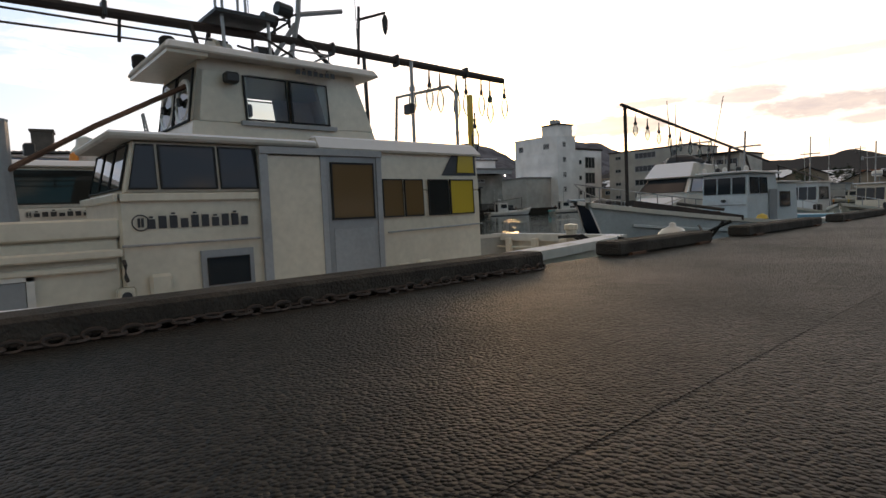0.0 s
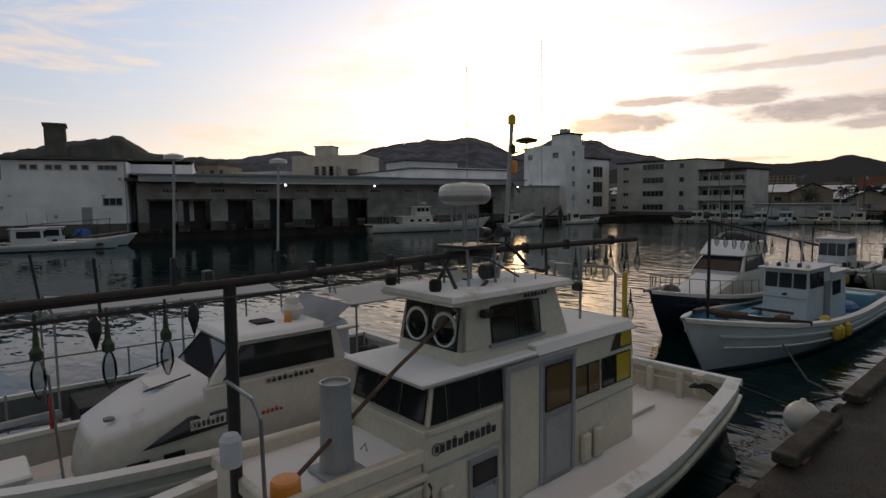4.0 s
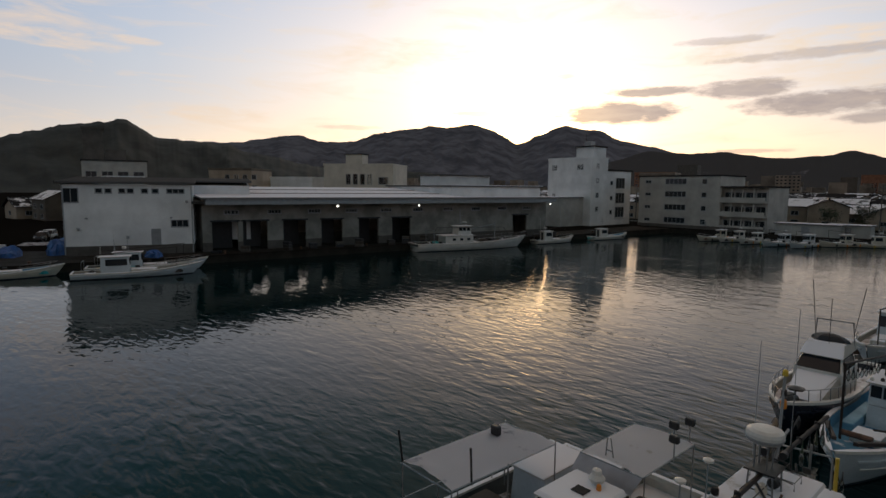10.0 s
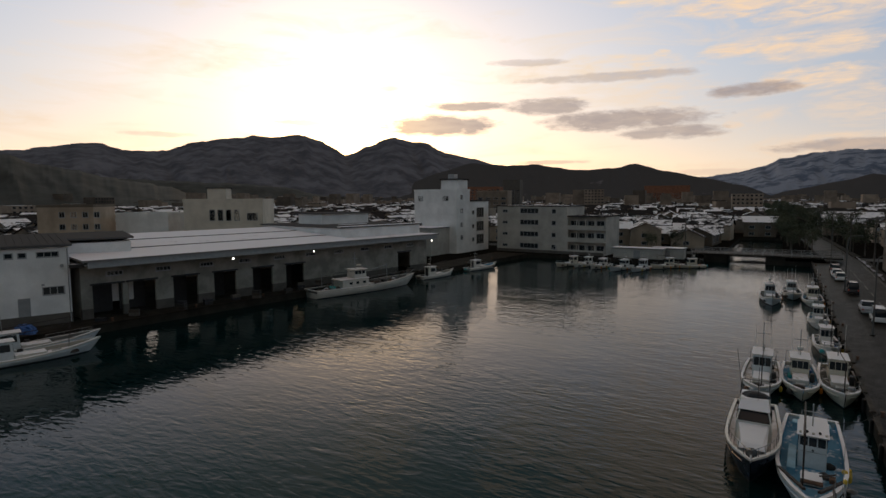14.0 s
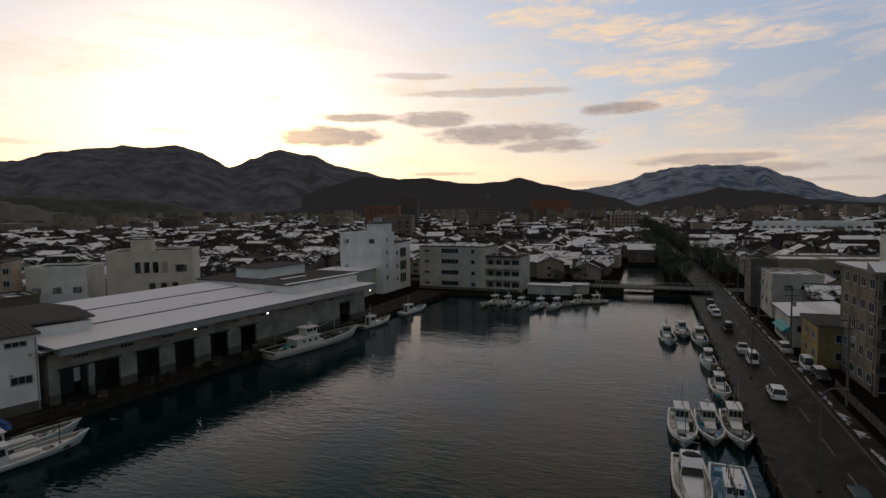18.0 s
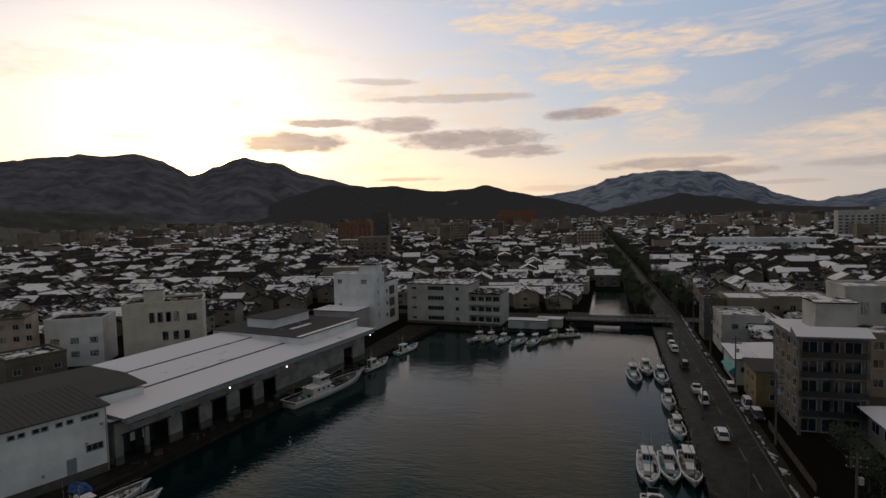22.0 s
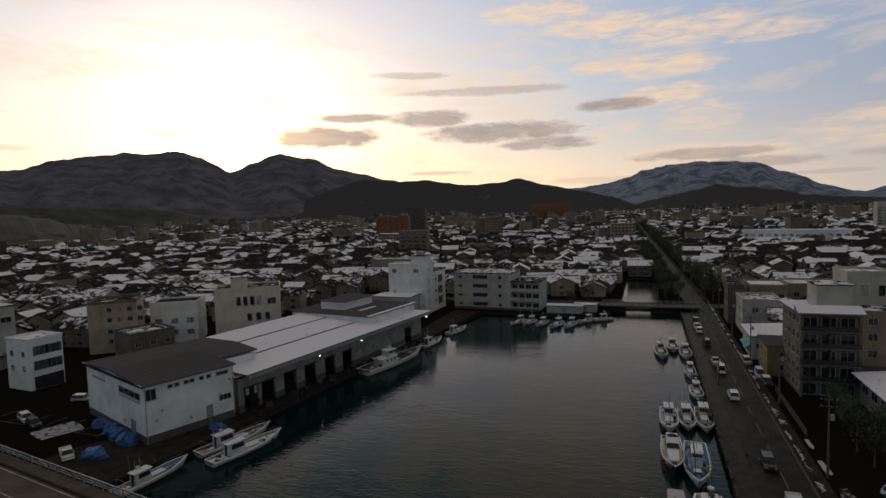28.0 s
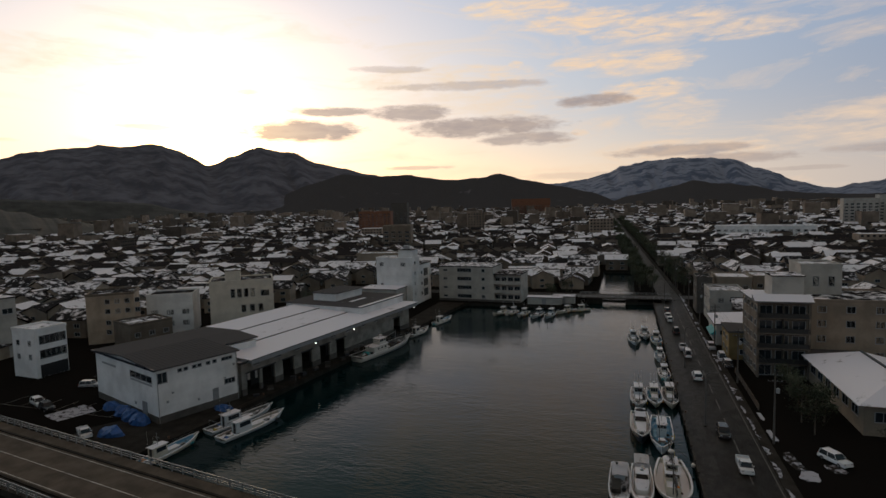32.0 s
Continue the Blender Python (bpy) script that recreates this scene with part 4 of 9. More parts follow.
def white_annex():
    m = pose(-128.2, 64.3, 0, 0, 0, 36.5)
    flat_block("white_block", "cream white three storey block with tall windows", "building", m, 18.4, 13, 14.8, CREAMWALL,
               [(0, 10.2, 2.6, [(6.6, 1.2, 0), (8.5, 1.2, 0), (10.4, 1.2, 0), (12.3, 1.2, 0)]), (0, 10.2, 1.8, [(15.9, 2.4, 1)]), (0, 5.6, 2.2, [(9.5, 1.3, 0), (12, 1.3, 0), (14.5, 1.3, 0)]), (3, 7.6, 1.6, even(3, 13, 1.6))])
    t = thing("roof_house", "cream stair house on the flat roof of the block", "stair house", m @ pose(4.4, 4, 14.95))
    part("wall", boxes((0, 4.5, 0, 4.5, 0, 3.0)), CREAMWALL, t)
    part("roof", boxes((-0.2, 4.7, -0.2, 4.7, 3.0, 3.2)), ROOF_SNOW, t)
    flat_block("white_house_block", "small white two storey block with balconies", "building", pose(-146, 58, 0, 0, 0, 30), 13, 10, 11.5, WHITEWALL, [(0, 5.8, 1.4, even(3, 13, 1.8)), (0, 2.4, 1.4, even(3, 13, 1.8)), (3, 5.8, 1.4, even(2, 10, 1.6))])
    # blocks beside the car park
    t = flat_block("balcony_block", "small white block with open parking under it and long balconies", "apartment block", pose(-135.8, 17.0, 0, 0, 0, 86), 7.2, 8, 10.8, WHITEWALL, [(0, 7.6, 2.0, [(3.9, 6.0, 4)]), (0, 4.3, 2.0, [(3.9, 6.0, 4)]), (3, 7.4, 1.2, even(2, 8, 1.0, 0)), (3, 4.2, 1.2, even(2, 8, 1.0, 0))])
    # dark slab on the wall stands in for the shade of the open parking
    part("parking_void", boxes((0.8, 7.0, -0.06, 0.04, 0.05, 2.9)), DARKMETAL, t)
    flat_block("grey_block", "brown grey five storey block with small windows", "apartment block", pose(-153, 44, 0, 0, 0, 40), 12, 12, 13.6, HOUSEWALL, [(0, z, 1.3, even(4, 14, 1.2, 1, 4)) for z in (2.5, 5.2, 8.4, 11.2)])
    flat_block("brown_block", "low brown block beside the cold store", "building", pose(-131, 38, 0, 0, 0, 70), 11, 10, 7.5, HOUSEWALL, [(0, 4.4, 1.2, even(3, 11, 1.4))])


white_annex()


def lookout_tower():
    t = thing("ice_tower", "tall dark ice plant tower behind the cold store", "tower", pose(-164, 19, 0, 0, 0, 80))
    part("base", boxes((-2, 12.5, 0, 12, 0, 15.5)), GREYWALL, t)
    part("base_roof", boxes((-2.2, 12.7, -0.2, 12.2, 15.5, 15.8)), ROOF_SNOW, t)
    part("shaft", boxes((-1.5, 3.0, 3, 9, 15.8, 23.6)), PLINTH, t)
    part("cap", boxes((-1.8, 3.3, 2.7, 9.3, 23.6, 24.2)), PLINTH, t)
    part("roof_house", boxes((3.3, 8, 4, 9, 15.8, 18.6)), PLINTH, t)
    for i in range(4):
        window(t, pose(3.5 * i, -0.02, 11.5), 2.4, 1.4, 1)


lookout_tower()


def seaside_apartments():
    m = pose(16.3, 53.9, 0, 0, 0, 1.6)
    w, d = 9.4, 13.8
    t = thing("apartment_building", "dark beige five storey apartment building with deep balconies", "apartment building", m)
    part("wall", boxes((0, w, 1.6, d, 0, 15.6)), FLATWALL, t)
    for i in range(5):
        z = 3.1 * i + 2.9
        part("balcony_slab", boxes((-0.2, w, 0.0, 1.6, z, z + 0.18)), FLATWALL, t)
        if i < 4:
            part("balcony_rail", boxes((-0.2, w, 0.0, 0.08, z + 0.18, z + 1.15)), DARKMETAL, t)
        for k in range(3):
            window(t, pose(1.7 + 3.0 * k, 1.58, z - 2.7), 2.3, 2.1, 1)
        part("balcony_divider", boxes((w / 2 - 0.05, w / 2 + 0.05, 0.1, 1.58, z - 2.8, z)), FLATWALL, t)
        for k in range(4):
            window(t, wall_at(2.4 + 3.0 * k, z - 1.9, 3, w, d), 1.6, 1.3, 1)
        part("column", boxes((-0.2, 0.25, 0.0, 0.45, z - 2.9, z)), FLATWALL, t)
        part("column", boxes((w - 0.45, w, 0.0, 0.45, z - 2.9, z)), FLATWALL, t)
    part("roof", boxes((-0.8, w + 0.3, -0.7, d + 0.4, 15.6, 15.9)), HALL_ROOF, t)
    bm = B()
    vs = [bm.verts.new(p) for p in ((-0.9, -0.9, 15.9), (w + 0.3, -0.9, 15.9), (w + 0.3, 1.8, 17.0), (-0.9, 1.8, 17.0), (-0.9, 1.9, 15.9), (w + 0.3, 1.9, 15.9))]
    for f in ((0, 1, 2, 3), (3, 2, 5, 4), (0, 3, 4), (1, 5, 2), (0, 4, 5, 1)):
        bm.faces.new([vs[i] for i in f])
    part("eave", bm, HALL_ROOF, t, "sloping snow covered eave")
    part("penthouse", boxes((3.6, 9.4, 5, 11, 15.9, 20.2)), GREYWALL, t)
    part("penthouse_roof", boxes((3.4, 9.6, 4.8, 11.2, 20.2, 20.4)), ROOF_SNOW, t)
    flat_block("hotel_block", "large brown grey hotel block with small windows", "hotel", pose(27.0, 61.5, 0, 0, 0, 1), 30, 16, 14.6, HOUSEWALL, [(0, z, 1.4, even(5, 26, 1.6)) for z in (3, 6.2, 9.4, 12.4)])
    t2 = flat_block("stair_block", "pale grey stair tower with narrow windows", "tower", pose(28.0, 71, 0, 0, 0, 1), 8, 9, 21.0, GREYWALL, [(0, 16.6, 2.2, [(3, 1.2, 0), (6, 1.2, 0)])])
    # low houses toward the foreground
    t = thing("villa", "low house with cream walls and a snow covered hip roof", "house", pose(25.4, 26.6, 0, 0, 0, 0))
    part("wall", boxes((0, 13, 0, 27, 0, 5.2)), BEIGEWALL, t)
    bm = B()
    vs = [bm.verts.new(p) for p in ((-1.2, -1.2, 5.0), (14.2, -1.2, 5.0), (14.2, 28.2, 5.0), (-1.2, 28.2, 5.0), (6.5, 6, 8.0), (6.5, 21, 8.0))]
    for f in ((0, 1, 4), (1, 2, 5, 4), (2, 3, 5), (3, 0, 4, 5), (3, 2, 1, 0)):
        bm.faces.new([vs[i] for i in f])
    part("roof", bm, HALL_ROOF, t, "hip roof under even snow")
    part("ridge_cap", boxes((6.3, 6.7, 5.8, 21.2, 7.95, 8.2)), DARKMETAL, t)
    for k in range(6):
        window(t, pose(-0.02, 3.5 + 4.2 * k, 2.2, 0, 0, -90), 2.6, 1.6, 1)
    for k in range(3):
        window(t, pose(2.5 + 4 * k, -0.02, 2.2), 2.2, 1.6, 1)
    t = thing("restaurant", "single storey house with a dark flat canopy", "house", pose(26.5, 54.6, 0, 0, 0, 0))
    part("wall", boxes((0, 9, 0, 7, 0, 4.0)), BEIGEWALL, t)
    part("roof", boxes((-1.2, 10, -1.2, 8, 4.0, 4.6)), DARKROOF, t)
    window(t, pose(4.5, -0.02, 1.2), 5, 1.6, 3)


seaside_apartments()


def road_bridge():
    t = thing("road_bridge", "low concrete road bridge over the canal mouth", "bridge", pose(0, -12, 0))
    part("deck", boxes((-26, 6, 149.6, 158.5, 0.85, 1.1)), CONCRETE, t)
    for x0, x1 in ((-23, -17.6), (-9.4, -5.2)):
        part("abutment", boxes((x0, x1, 149.8, 158.3, -4, 0.85)), CONCRETE, t)
    part("carriageway", boxes((-26, 6, 150.6, 157.6, 1.1, 1.12)), ASPHALT, t)
    for y in (149.7, 158.2):
        part("rail", tubes(0.05, [(-26, y, 2.0), (6, y, 2.0)], [(-26, y, 1.6), (6, y, 1.6)]), GREYP, t)
        for i in range(17):
            part("rail_post", boxes((-26 + 2 * i, -25.88 + 2 * i, y - 0.06, y + 0.06, 1.1, 2.02)), GREYP, t)


road_bridge()


def harbour_viaduct():
    """The raised road over the harbour mouth, with a rail along each side."""
    m = pose(-120, -10.1, 0, 0, 0, -9.1)
    t = thing("harbour_viaduct", "raised concrete road with guard rails over the harbour mouth", "viaduct", m)
    L = 190
    part("deck", boxes((-60, L, -11.5, 0, 4.1, 5.0)), CONCRETE, t)
    part("carriageway", boxes((-60, L, -9.6, -2.2, 5.0, 5.03)), DECKROAD, t)
    part("kerb", boxes((-60, L, -2.2, -1.9, 5.0, 5.2), (-60, L, -9.9, -9.6, 5.0, 5.2)), CONCRETE, t)
    part("footway", boxes((-60, L, -1.9, -0.25, 5.0, 5.12)), DECKROAD, t)
    part("lane_line", boxes((-60, L, -2.7, -2.58, 5.03, 5.036), (-60, L, -9.2, -9.08, 5.03, 5.036), (-60, L, -6.0, -5.88, 5.03, 5.036)), LINE_PAINT, t)
    for y in (-0.15, -11.35):
        part("guard_rail", boxes((-60, L, y - 0.05, y + 0.05, 5.95, 6.1), (-60, L, y - 0.03, y + 0.03, 5.35, 5.45), (-60, L, y - 0.03, y + 0.03, 5.65, 5.72)), STEEL, t)
        post = boxes((-0.06, 0.06, -0.06, 0.06, 5.0, 5.96))
        me = bpy.data.meshes.new("rail_post")
        post.to_mesh(me)
        post.free()
        for i in range(63):
            hang("rail_post", me, STEEL, t, at=pose(-2 + 2 * i, y, 0))
    for x in (-40, 0, 36, 80, 130, 175):
        part("pier", boxes((x, x + 1.6, -9.5, -2, -4, 4.1)), CONCRETE, t)


harbour_viaduct()


# ---- boats ----
def hull_rows(L, W, free, bow_rise, stern_w=0.82, n=17, rise=(0.35, 1.8)):
    """Stations from the stern (+y) to the bow (-y): centre line, half beam and sheer height."""
    rows = []
    for i in range(n):
        s = i / (n - 1)
        b = W / 2 * (stern_w + (1 - stern_w) * min(1, s / 0.35) ** 0.8)
        if s > 0.5:
            b *= max(0.0, 1 - ((s - 0.5) / 0.5) ** 2.3)
        g = free * (1 + 0.12 * max(0, 0.3 - s)) + bow_rise * max(0, (s - rise[0]) / (1 - rise[0])) ** rise[1]
        rows.append((L / 2 - L * s, max(b, 0.03), g, s))
    return rows


def hull(t, L, W, free, bow_rise, mat, deck_mat, deck_z, stern_w=0.82, bottom=None, rail=None, bulwark=0.12, rise=(0.35, 1.8), shift=0.0):
    before = list(t.children)
    rows = hull_rows(L, W, free, bow_rise, stern_w, rise=rise)
    bm = B()
    rings = []
    for y, b, g, s in rows:
        rake = max(0, (s - 0.55) / 0.45) ** 2 * L * 0.1
        cw = b * (0.96 - 0.3 * max(0, s - 0.4))
        prof = [(b, g, 0), (b * (1.0 - 0.07 * s), g * 0.55, rake * 0.35), (cw * 0.9 - 0.1 * b * s, 0.1, rake * 0.8), (cw * 0.72 * (1 - 0.3 * s), -0.3, rake), (0.02, -0.55 + 0.2 * s, rake)]
        right = [bm.verts.new((px, y + py, pz)) for px, pz, py in prof]
        left = [bm.verts.new((-px, y + py, pz)) for px, pz, py in prof[::-1]]
        rings.append(right + left)
    for p, q in zip(rings, rings[1:]):
        for k in range(len(p) - 1):
            bm.faces.new((p[k], p[k + 1], q[k + 1], q[k]))
    bm.faces.new(rings[0])
    h = part("hull", bm, mat, t, smooth=True)
    # antifouling at the waterline
    bm = B()
    strip = []
    for y, b, g, s in rows:
        rake = max(0, (s - 0.55) / 0.45) ** 2 * L * 0.1
        cw = b * (0.96 - 0.3 * max(0, s - 0.4))
        x = cw * 0.9 - 0.1 * b * s + 0.012
        strip.append([bm.verts.new(v) for v in ((x, y + rake * 0.82, 0.13), (x * 0.97, y + rake * 0.85, -0.05), (-x * 0.97, y + rake * 0.85, -0.05), (-x, y + rake * 0.82, 0.13))])
    for p, q in zip(strip, strip[1:]):
        for k in (0, 2):
            bm.faces.new((p[k], p[k + 1], q[k + 1], q[k]))
    part("boot_stripe", bm, bottom or HULL_DARK, h)
    # deck inside the bulwark
    bm = B()
    prev = None
    for y, b, g, s in rows:
        if b < 0.25 and s > 0.9:
            continue
        dz = deck_z + max(0, g - free) * 0.75
        rake = max(0, (s - 0.55) / 0.45) ** 2 * L * 0.1
        f = min(1.0, (g - dz) / (g * 0.45))
        half = max(0.02, b * (1 - 0.07 * s * f) - bulwark - 0.02)
        cur = [bm.verts.new((x, y + rake * 0.4 * f, dz)) for x in (-half, half)] + [bm.verts.new((x, y + 0.02, g + 0.01)) for x in (-max(b - bulwark, 0.02), max(b - bulwark, 0.02))]
        if prev:
            bm.faces.new((prev[0], prev[1], cur[1], cur[0]))
            bm.faces.new((prev[2], prev[0], cur[0], cur[2]))
            bm.faces.new((prev[1], prev[3], cur[3], cur[1]))
        else:
            bm.faces.new((cur[0], cur[1], cur[3], cur[2]))
        prev = cur
    part("deck", bm, deck_mat, t)
    # gunwale cap
    bm = B()
    prev = None
    for y, b, g, s in rows:
        for sgn in (1,):
            cur = []
            for px, pz in ((b + 0.05, g - 0.09), (b + 0.05, g + 0.04), (b - bulwark - 0.03, g + 0.06), (b - bulwark - 0.03, g - 0.02)):
                cur.append(bm.verts.new((max(px, 0.0), y, pz)))
                cur.append(bm.verts.new((-max(px, 0.0), y, pz)))
        if prev:
            for k in range(3):
                a = 2 * k
                bm.faces.new((prev[a], prev[a + 2], cur[a + 2], cur[a]))
                bm.faces.new((prev[a + 1], cur[a + 1], cur[a + 3], prev[a + 3]))
        prev = cur
    y, b, g, s = rows[0]
    box(bm, -b - 0.05, b + 0.05, y - 0.12, y + 0.06, g - 0.09, g + 0.05)
    part("gunwale", bm, rail or SNOW_RAIL, t)
    # rubbing strake
    bm = B()
    for sgn in (1, -1):
        tube(bm, [(sgn * (b * (1.0 - 0.04 * s) + 0.03), y + max(0, (s - 0.55) / 0.45) ** 2 * L * 0.02, g * 0.72) for y, b, g, s in rows[:-1]], 0.05, 5)
    part("rubbing_strake", bm, mat, t)
    for ob in t.children:
        if ob not in before:
            ob.location.x += shift
    return rows


SNOW_RAIL = snow_on("gelcoat_with_snow", (0.55, 0.53, 0.48), 0.7, scale=0.5)
SNOW_DECK = snow_on("cream_deck_with_snow", (0.3, 0.28, 0.24), 0.55, scale=0.7)
SNOW_DECK_BLUE = snow_on("blue_deck_with_snow", (0.12, 0.28, 0.42), 0.36, scale=0.7)
SNOW_DECK_GREY = snow_on("grey_deck_with_snow", (0.13, 0.135, 0.13), 0.36, scale=0.7)
HEAVY_SNOW = snow_on("deck_under_snow", (0.34, 0.33, 0.3), 0.74, scale=1.2)
SNOW_TOP = snow_on("cabin_top_with_snow", (0.5, 0.48, 0.44), 0.72, scale=0.9)


def cabin_block(t, name, x0, x1, y0, y1, z0, z1, mat, lean=0.12, tuck=0.06, label=""):
    """A cabin with a leaning front (toward -y), tapered sides and rounded edges."""
    bm = B()
    vs = box(bm, x0, x1, y0, y1, z0, z1)
    for v in vs:
        if v.co.z > z0 + 0.01:
            v.co.x *= 1 - tuck if abs(x0 + x1) < 0.01 else 1
            if v.co.y < (y0 + y1) / 2:
                v.co.y += lean
    bev(bm, 0.05, 2)
    return part(name, bm, mat, t, label)


def pane(t, pts, name="window", mat=None, frame=True):
    """A glazed opening: pts are four corners, counter-clockwise from outside."""
    p = [Vector(q) for q in pts]
    n = (p[1] - p[0]).cross(p[3] - p[0]).normalized()
    c = sum(p, Vector()) / 4
    bm = B()
    lo = [bm.verts.new(q + n * 0.006) for q in p]
    hi = [bm.verts.new(c + (q - c) * 0.985 + n * 0.014) for q in p]
    bm.faces.new(hi)
    for i in range(4):
        bm.faces.new((lo[i], lo[(i + 1) % 4], hi[(i + 1) % 4], hi[i]))
    ob = part(name, bm, mat or GLASS, t)
    if frame:
        bm = B()
        for i in range(4):
            a, b = p[i], p[(i + 1) % 4]
            ia, ib = c + (a - c) * 0.93, c + (b - c) * 0.93
            q = [bm.verts.new(v) for v in (a + n * 0.022, b + n * 0.022, ib + n * 0.022, ia + n * 0.022)]
            bm.faces.new(q)
            o = [bm.verts.new(v) for v in (a, b)]
            bm.faces.new((o[0], o[1], q[1], q[0]))
        part("window_frame", bm, STRAKE, ob)
    return ob


def radar(t, x, y, z, r=0.33, stand=0.5):
    bm = B()
    lathe(bm, [(r * 0.3, 0), (r * 0.78, 0.015), (r * 0.92, 0.06), (r, 0.13), (r, 0.21), (r * 0.93, 0.28), (r * 0.7, 0.325), (r * 0.1, 0.34)], 28, (x, y, z + stand))
    dome = part("radome", bm, GEL, t, "white radar dome")
    bm = B()
    lathe(bm, [(r * 0.93, 0.058), (r * 1.006, 0.12), (r * 1.006, 0.145), (r * 0.99, 0.15)], 28, (x, y, z + stand))
    part("seam_band", bm, GREYP, dome)
    for a in (0.7, 2.3, 3.9, 5.4) if stand > 0.36 else (0.7, 3.9):
        part("radar_leg", tubes(0.018, [(x + r * 0.5 * math.cos(a), y + r * 0.5 * math.sin(a), z), (x + r * 0.5 * math.cos(a), y + r * 0.5 * math.sin(a), z + stand)]), STEEL, t)


def generic_boat(name, label, m, L, W, style, group="moored boats"):
    """A small moored fishing boat. Style picks the cabin place, colours and gear."""
    rnd = random.Random(style * 7 + 3)
    t = thing(name, label, "boat", m, group)
    free, rise = 0.62 + 0.04 * L / 10, 0.55 + 0.25 * rnd.random()
    deck = (SNOW_DECK, SNOW_DECK_BLUE, SNOW_DECK_GREY)[style % 3]
    body = (GEL, GEL_COOL, GEL_CREAM)[(style // 2) % 3]
    rows = hull(t, L, W, free, rise, body, deck, free - 0.3)
    dz = free - 0.3
    cw, cl, ch = W * 0.5, L * 0.22, 1.75 + 0.3 * rnd.random()
    cy = L * (0.16 + 0.1 * rnd.random())
    y0, y1 = cy - cl / 2, cy + cl / 2
    cabin_block(t, "wheelhouse", -cw / 2, cw / 2, y0, y1, dz, dz + ch, body, 0.15)
    part("wheelhouse_roof", boxes((-cw / 2 - 0.08, cw / 2 + 0.08, y0 - 0.1, y1 + 0.25, dz + ch, dz + ch + 0.07), w=0.02), SNOW_TOP, t)
    for k in range(3):
        xa, xb = -cw * 0.44 + k * cw * 0.3, -cw * 0.44 + k * cw * 0.3 + cw * 0.27
        pane(t, [(xa, y0 + 0.07, dz + ch * 0.52), (xb, y0 + 0.07, dz + ch * 0.52), (xb, y0 + 0.13, dz + ch * 0.88), (xa, y0 + 0.13, dz + ch * 0.88)])
    for sx in (-1, 1):
        q = [(sx * cw * 0.492, y0 + 0.3, dz + ch * 0.52), (sx * cw * 0.492, y1 - 0.5, dz + ch * 0.52), (sx * cw * 0.476, y1 - 0.5, dz + ch * 0.88), (sx * cw * 0.476, y0 + 0.35, dz + ch * 0.88)]
        pane(t, q if sx > 0 else q[::-1])
    part("fore_cabin", bev(boxes((-cw * 0.42, cw * 0.42, y0 - L * 0.2, y0 - 0.02, dz, dz + 0.55)), 0.06, 1), SNOW_TOP, t)
    part("hatch", boxes((-cw * 0.3, cw * 0.3, y1 + 0.5, y1 + 0.5 + L * 0.08, dz, dz + 0.28), w=0.02), SNOW_TOP, t)
    part("engine_box", boxes((-cw * 0.25, cw * 0.2, y0 - L * 0.3, y0 - L * 0.24, dz, dz + 0.4), w=0.02), GREYP, t)
    ztop = dz + ch + 0.07
    mh = 1.6 + rnd.random()
    part("mast", tubes(0.035, [(0, cy, ztop), (0, cy + 0.1, ztop + mh)], [(-0.5, cy + 0.06, ztop + mh * 0.62), (0.5, cy + 0.06, ztop + mh * 0.62)]), GREYP, t)
    if style % 2 == 0:
        radar(t, 0.0, cy + 0.45, ztop, 0.26, 0.35)
    part("antenna", tubes(0.012, [(cw * 0.4, y1, ztop), (cw * 0.4, y1 + 0.1, ztop + 2.6)], [(-cw * 0.4, y1, ztop), (-cw * 0.42, y1 - 0.1, ztop + 2.0)], n=4), GEL, t)
    part("stern_gantry", tubes(0.03, [(-W * 0.36, L * 0.42, free), (-W * 0.36, L * 0.42, free + 1.3), (W * 0.36, L * 0.42, free + 1.3), (W * 0.36, L * 0.42, free)]), STEEL, t)
    part("bow_rail", tubes(0.02, *[[(sx * b * 0.92, y, g), (sx * b * 0.9, y, g + 0.45)] for y, b, g, s in rows[10:15:2] for sx in (-1, 1)], [(b * 0.9, y, g + 0.45) for y, b, g, s in rows[10:16]], [(-b * 0.9, y, g + 0.45) for y, b, g, s in rows[10:16]], n=4), STEEL, t)
    for k in range(3):
        bm = B()
        y, b, g, s = rows[3 + 4 * k]
        lathe(bm, [(0.03, 0.25), (0.11, 0.18), (0.13, 0), (0.11, -0.18), (0.03, -0.25)], 8, (b + 0.14, y, g * 0.45))
        part("fender", bm, (ORANGE, STRAKE, YELLOW)[(style + k) % 3], t)
    part("fish_box", boxes((-0.5, 0.1, y1 + 1.6, y1 + 2.0, dz, dz + 0.25)), (BLUE, TARP, YELLOW)[style % 3], t)
    part("folded_net", heap(0.5, 0.35, 0.28, style, (-0.3, y1 + 2.6, dz)), (WOOD, TEAL, GREYP)[style % 3], t)
    part("line_hauler", bev(boxes((cw * 0.5, cw * 0.5 + 0.35, y0 - 0.9, y0 - 0.4, dz, dz + 0.8)), 0.06, 1), DARKMETAL, t)
    part("wheelhouse_door", boxes((-0.3, 0.3, y1 - 0.02, y1 + 0.03, dz + 0.05, dz + ch * 0.9)), DARKMETAL, t)
    part("rope_coil", heap(0.32, 0.3, 0.2, style + 50, (0.35, -L * 0.3, dz + 0.15)), STRAKE, t)
    part("folded_net", heap(0.6, 0.45, 0.4, style + 80, (-0.25, -L * 0.22, dz + 0.05)), (DARKMETAL, WOOD, HULL_DARK)[style % 3], t)
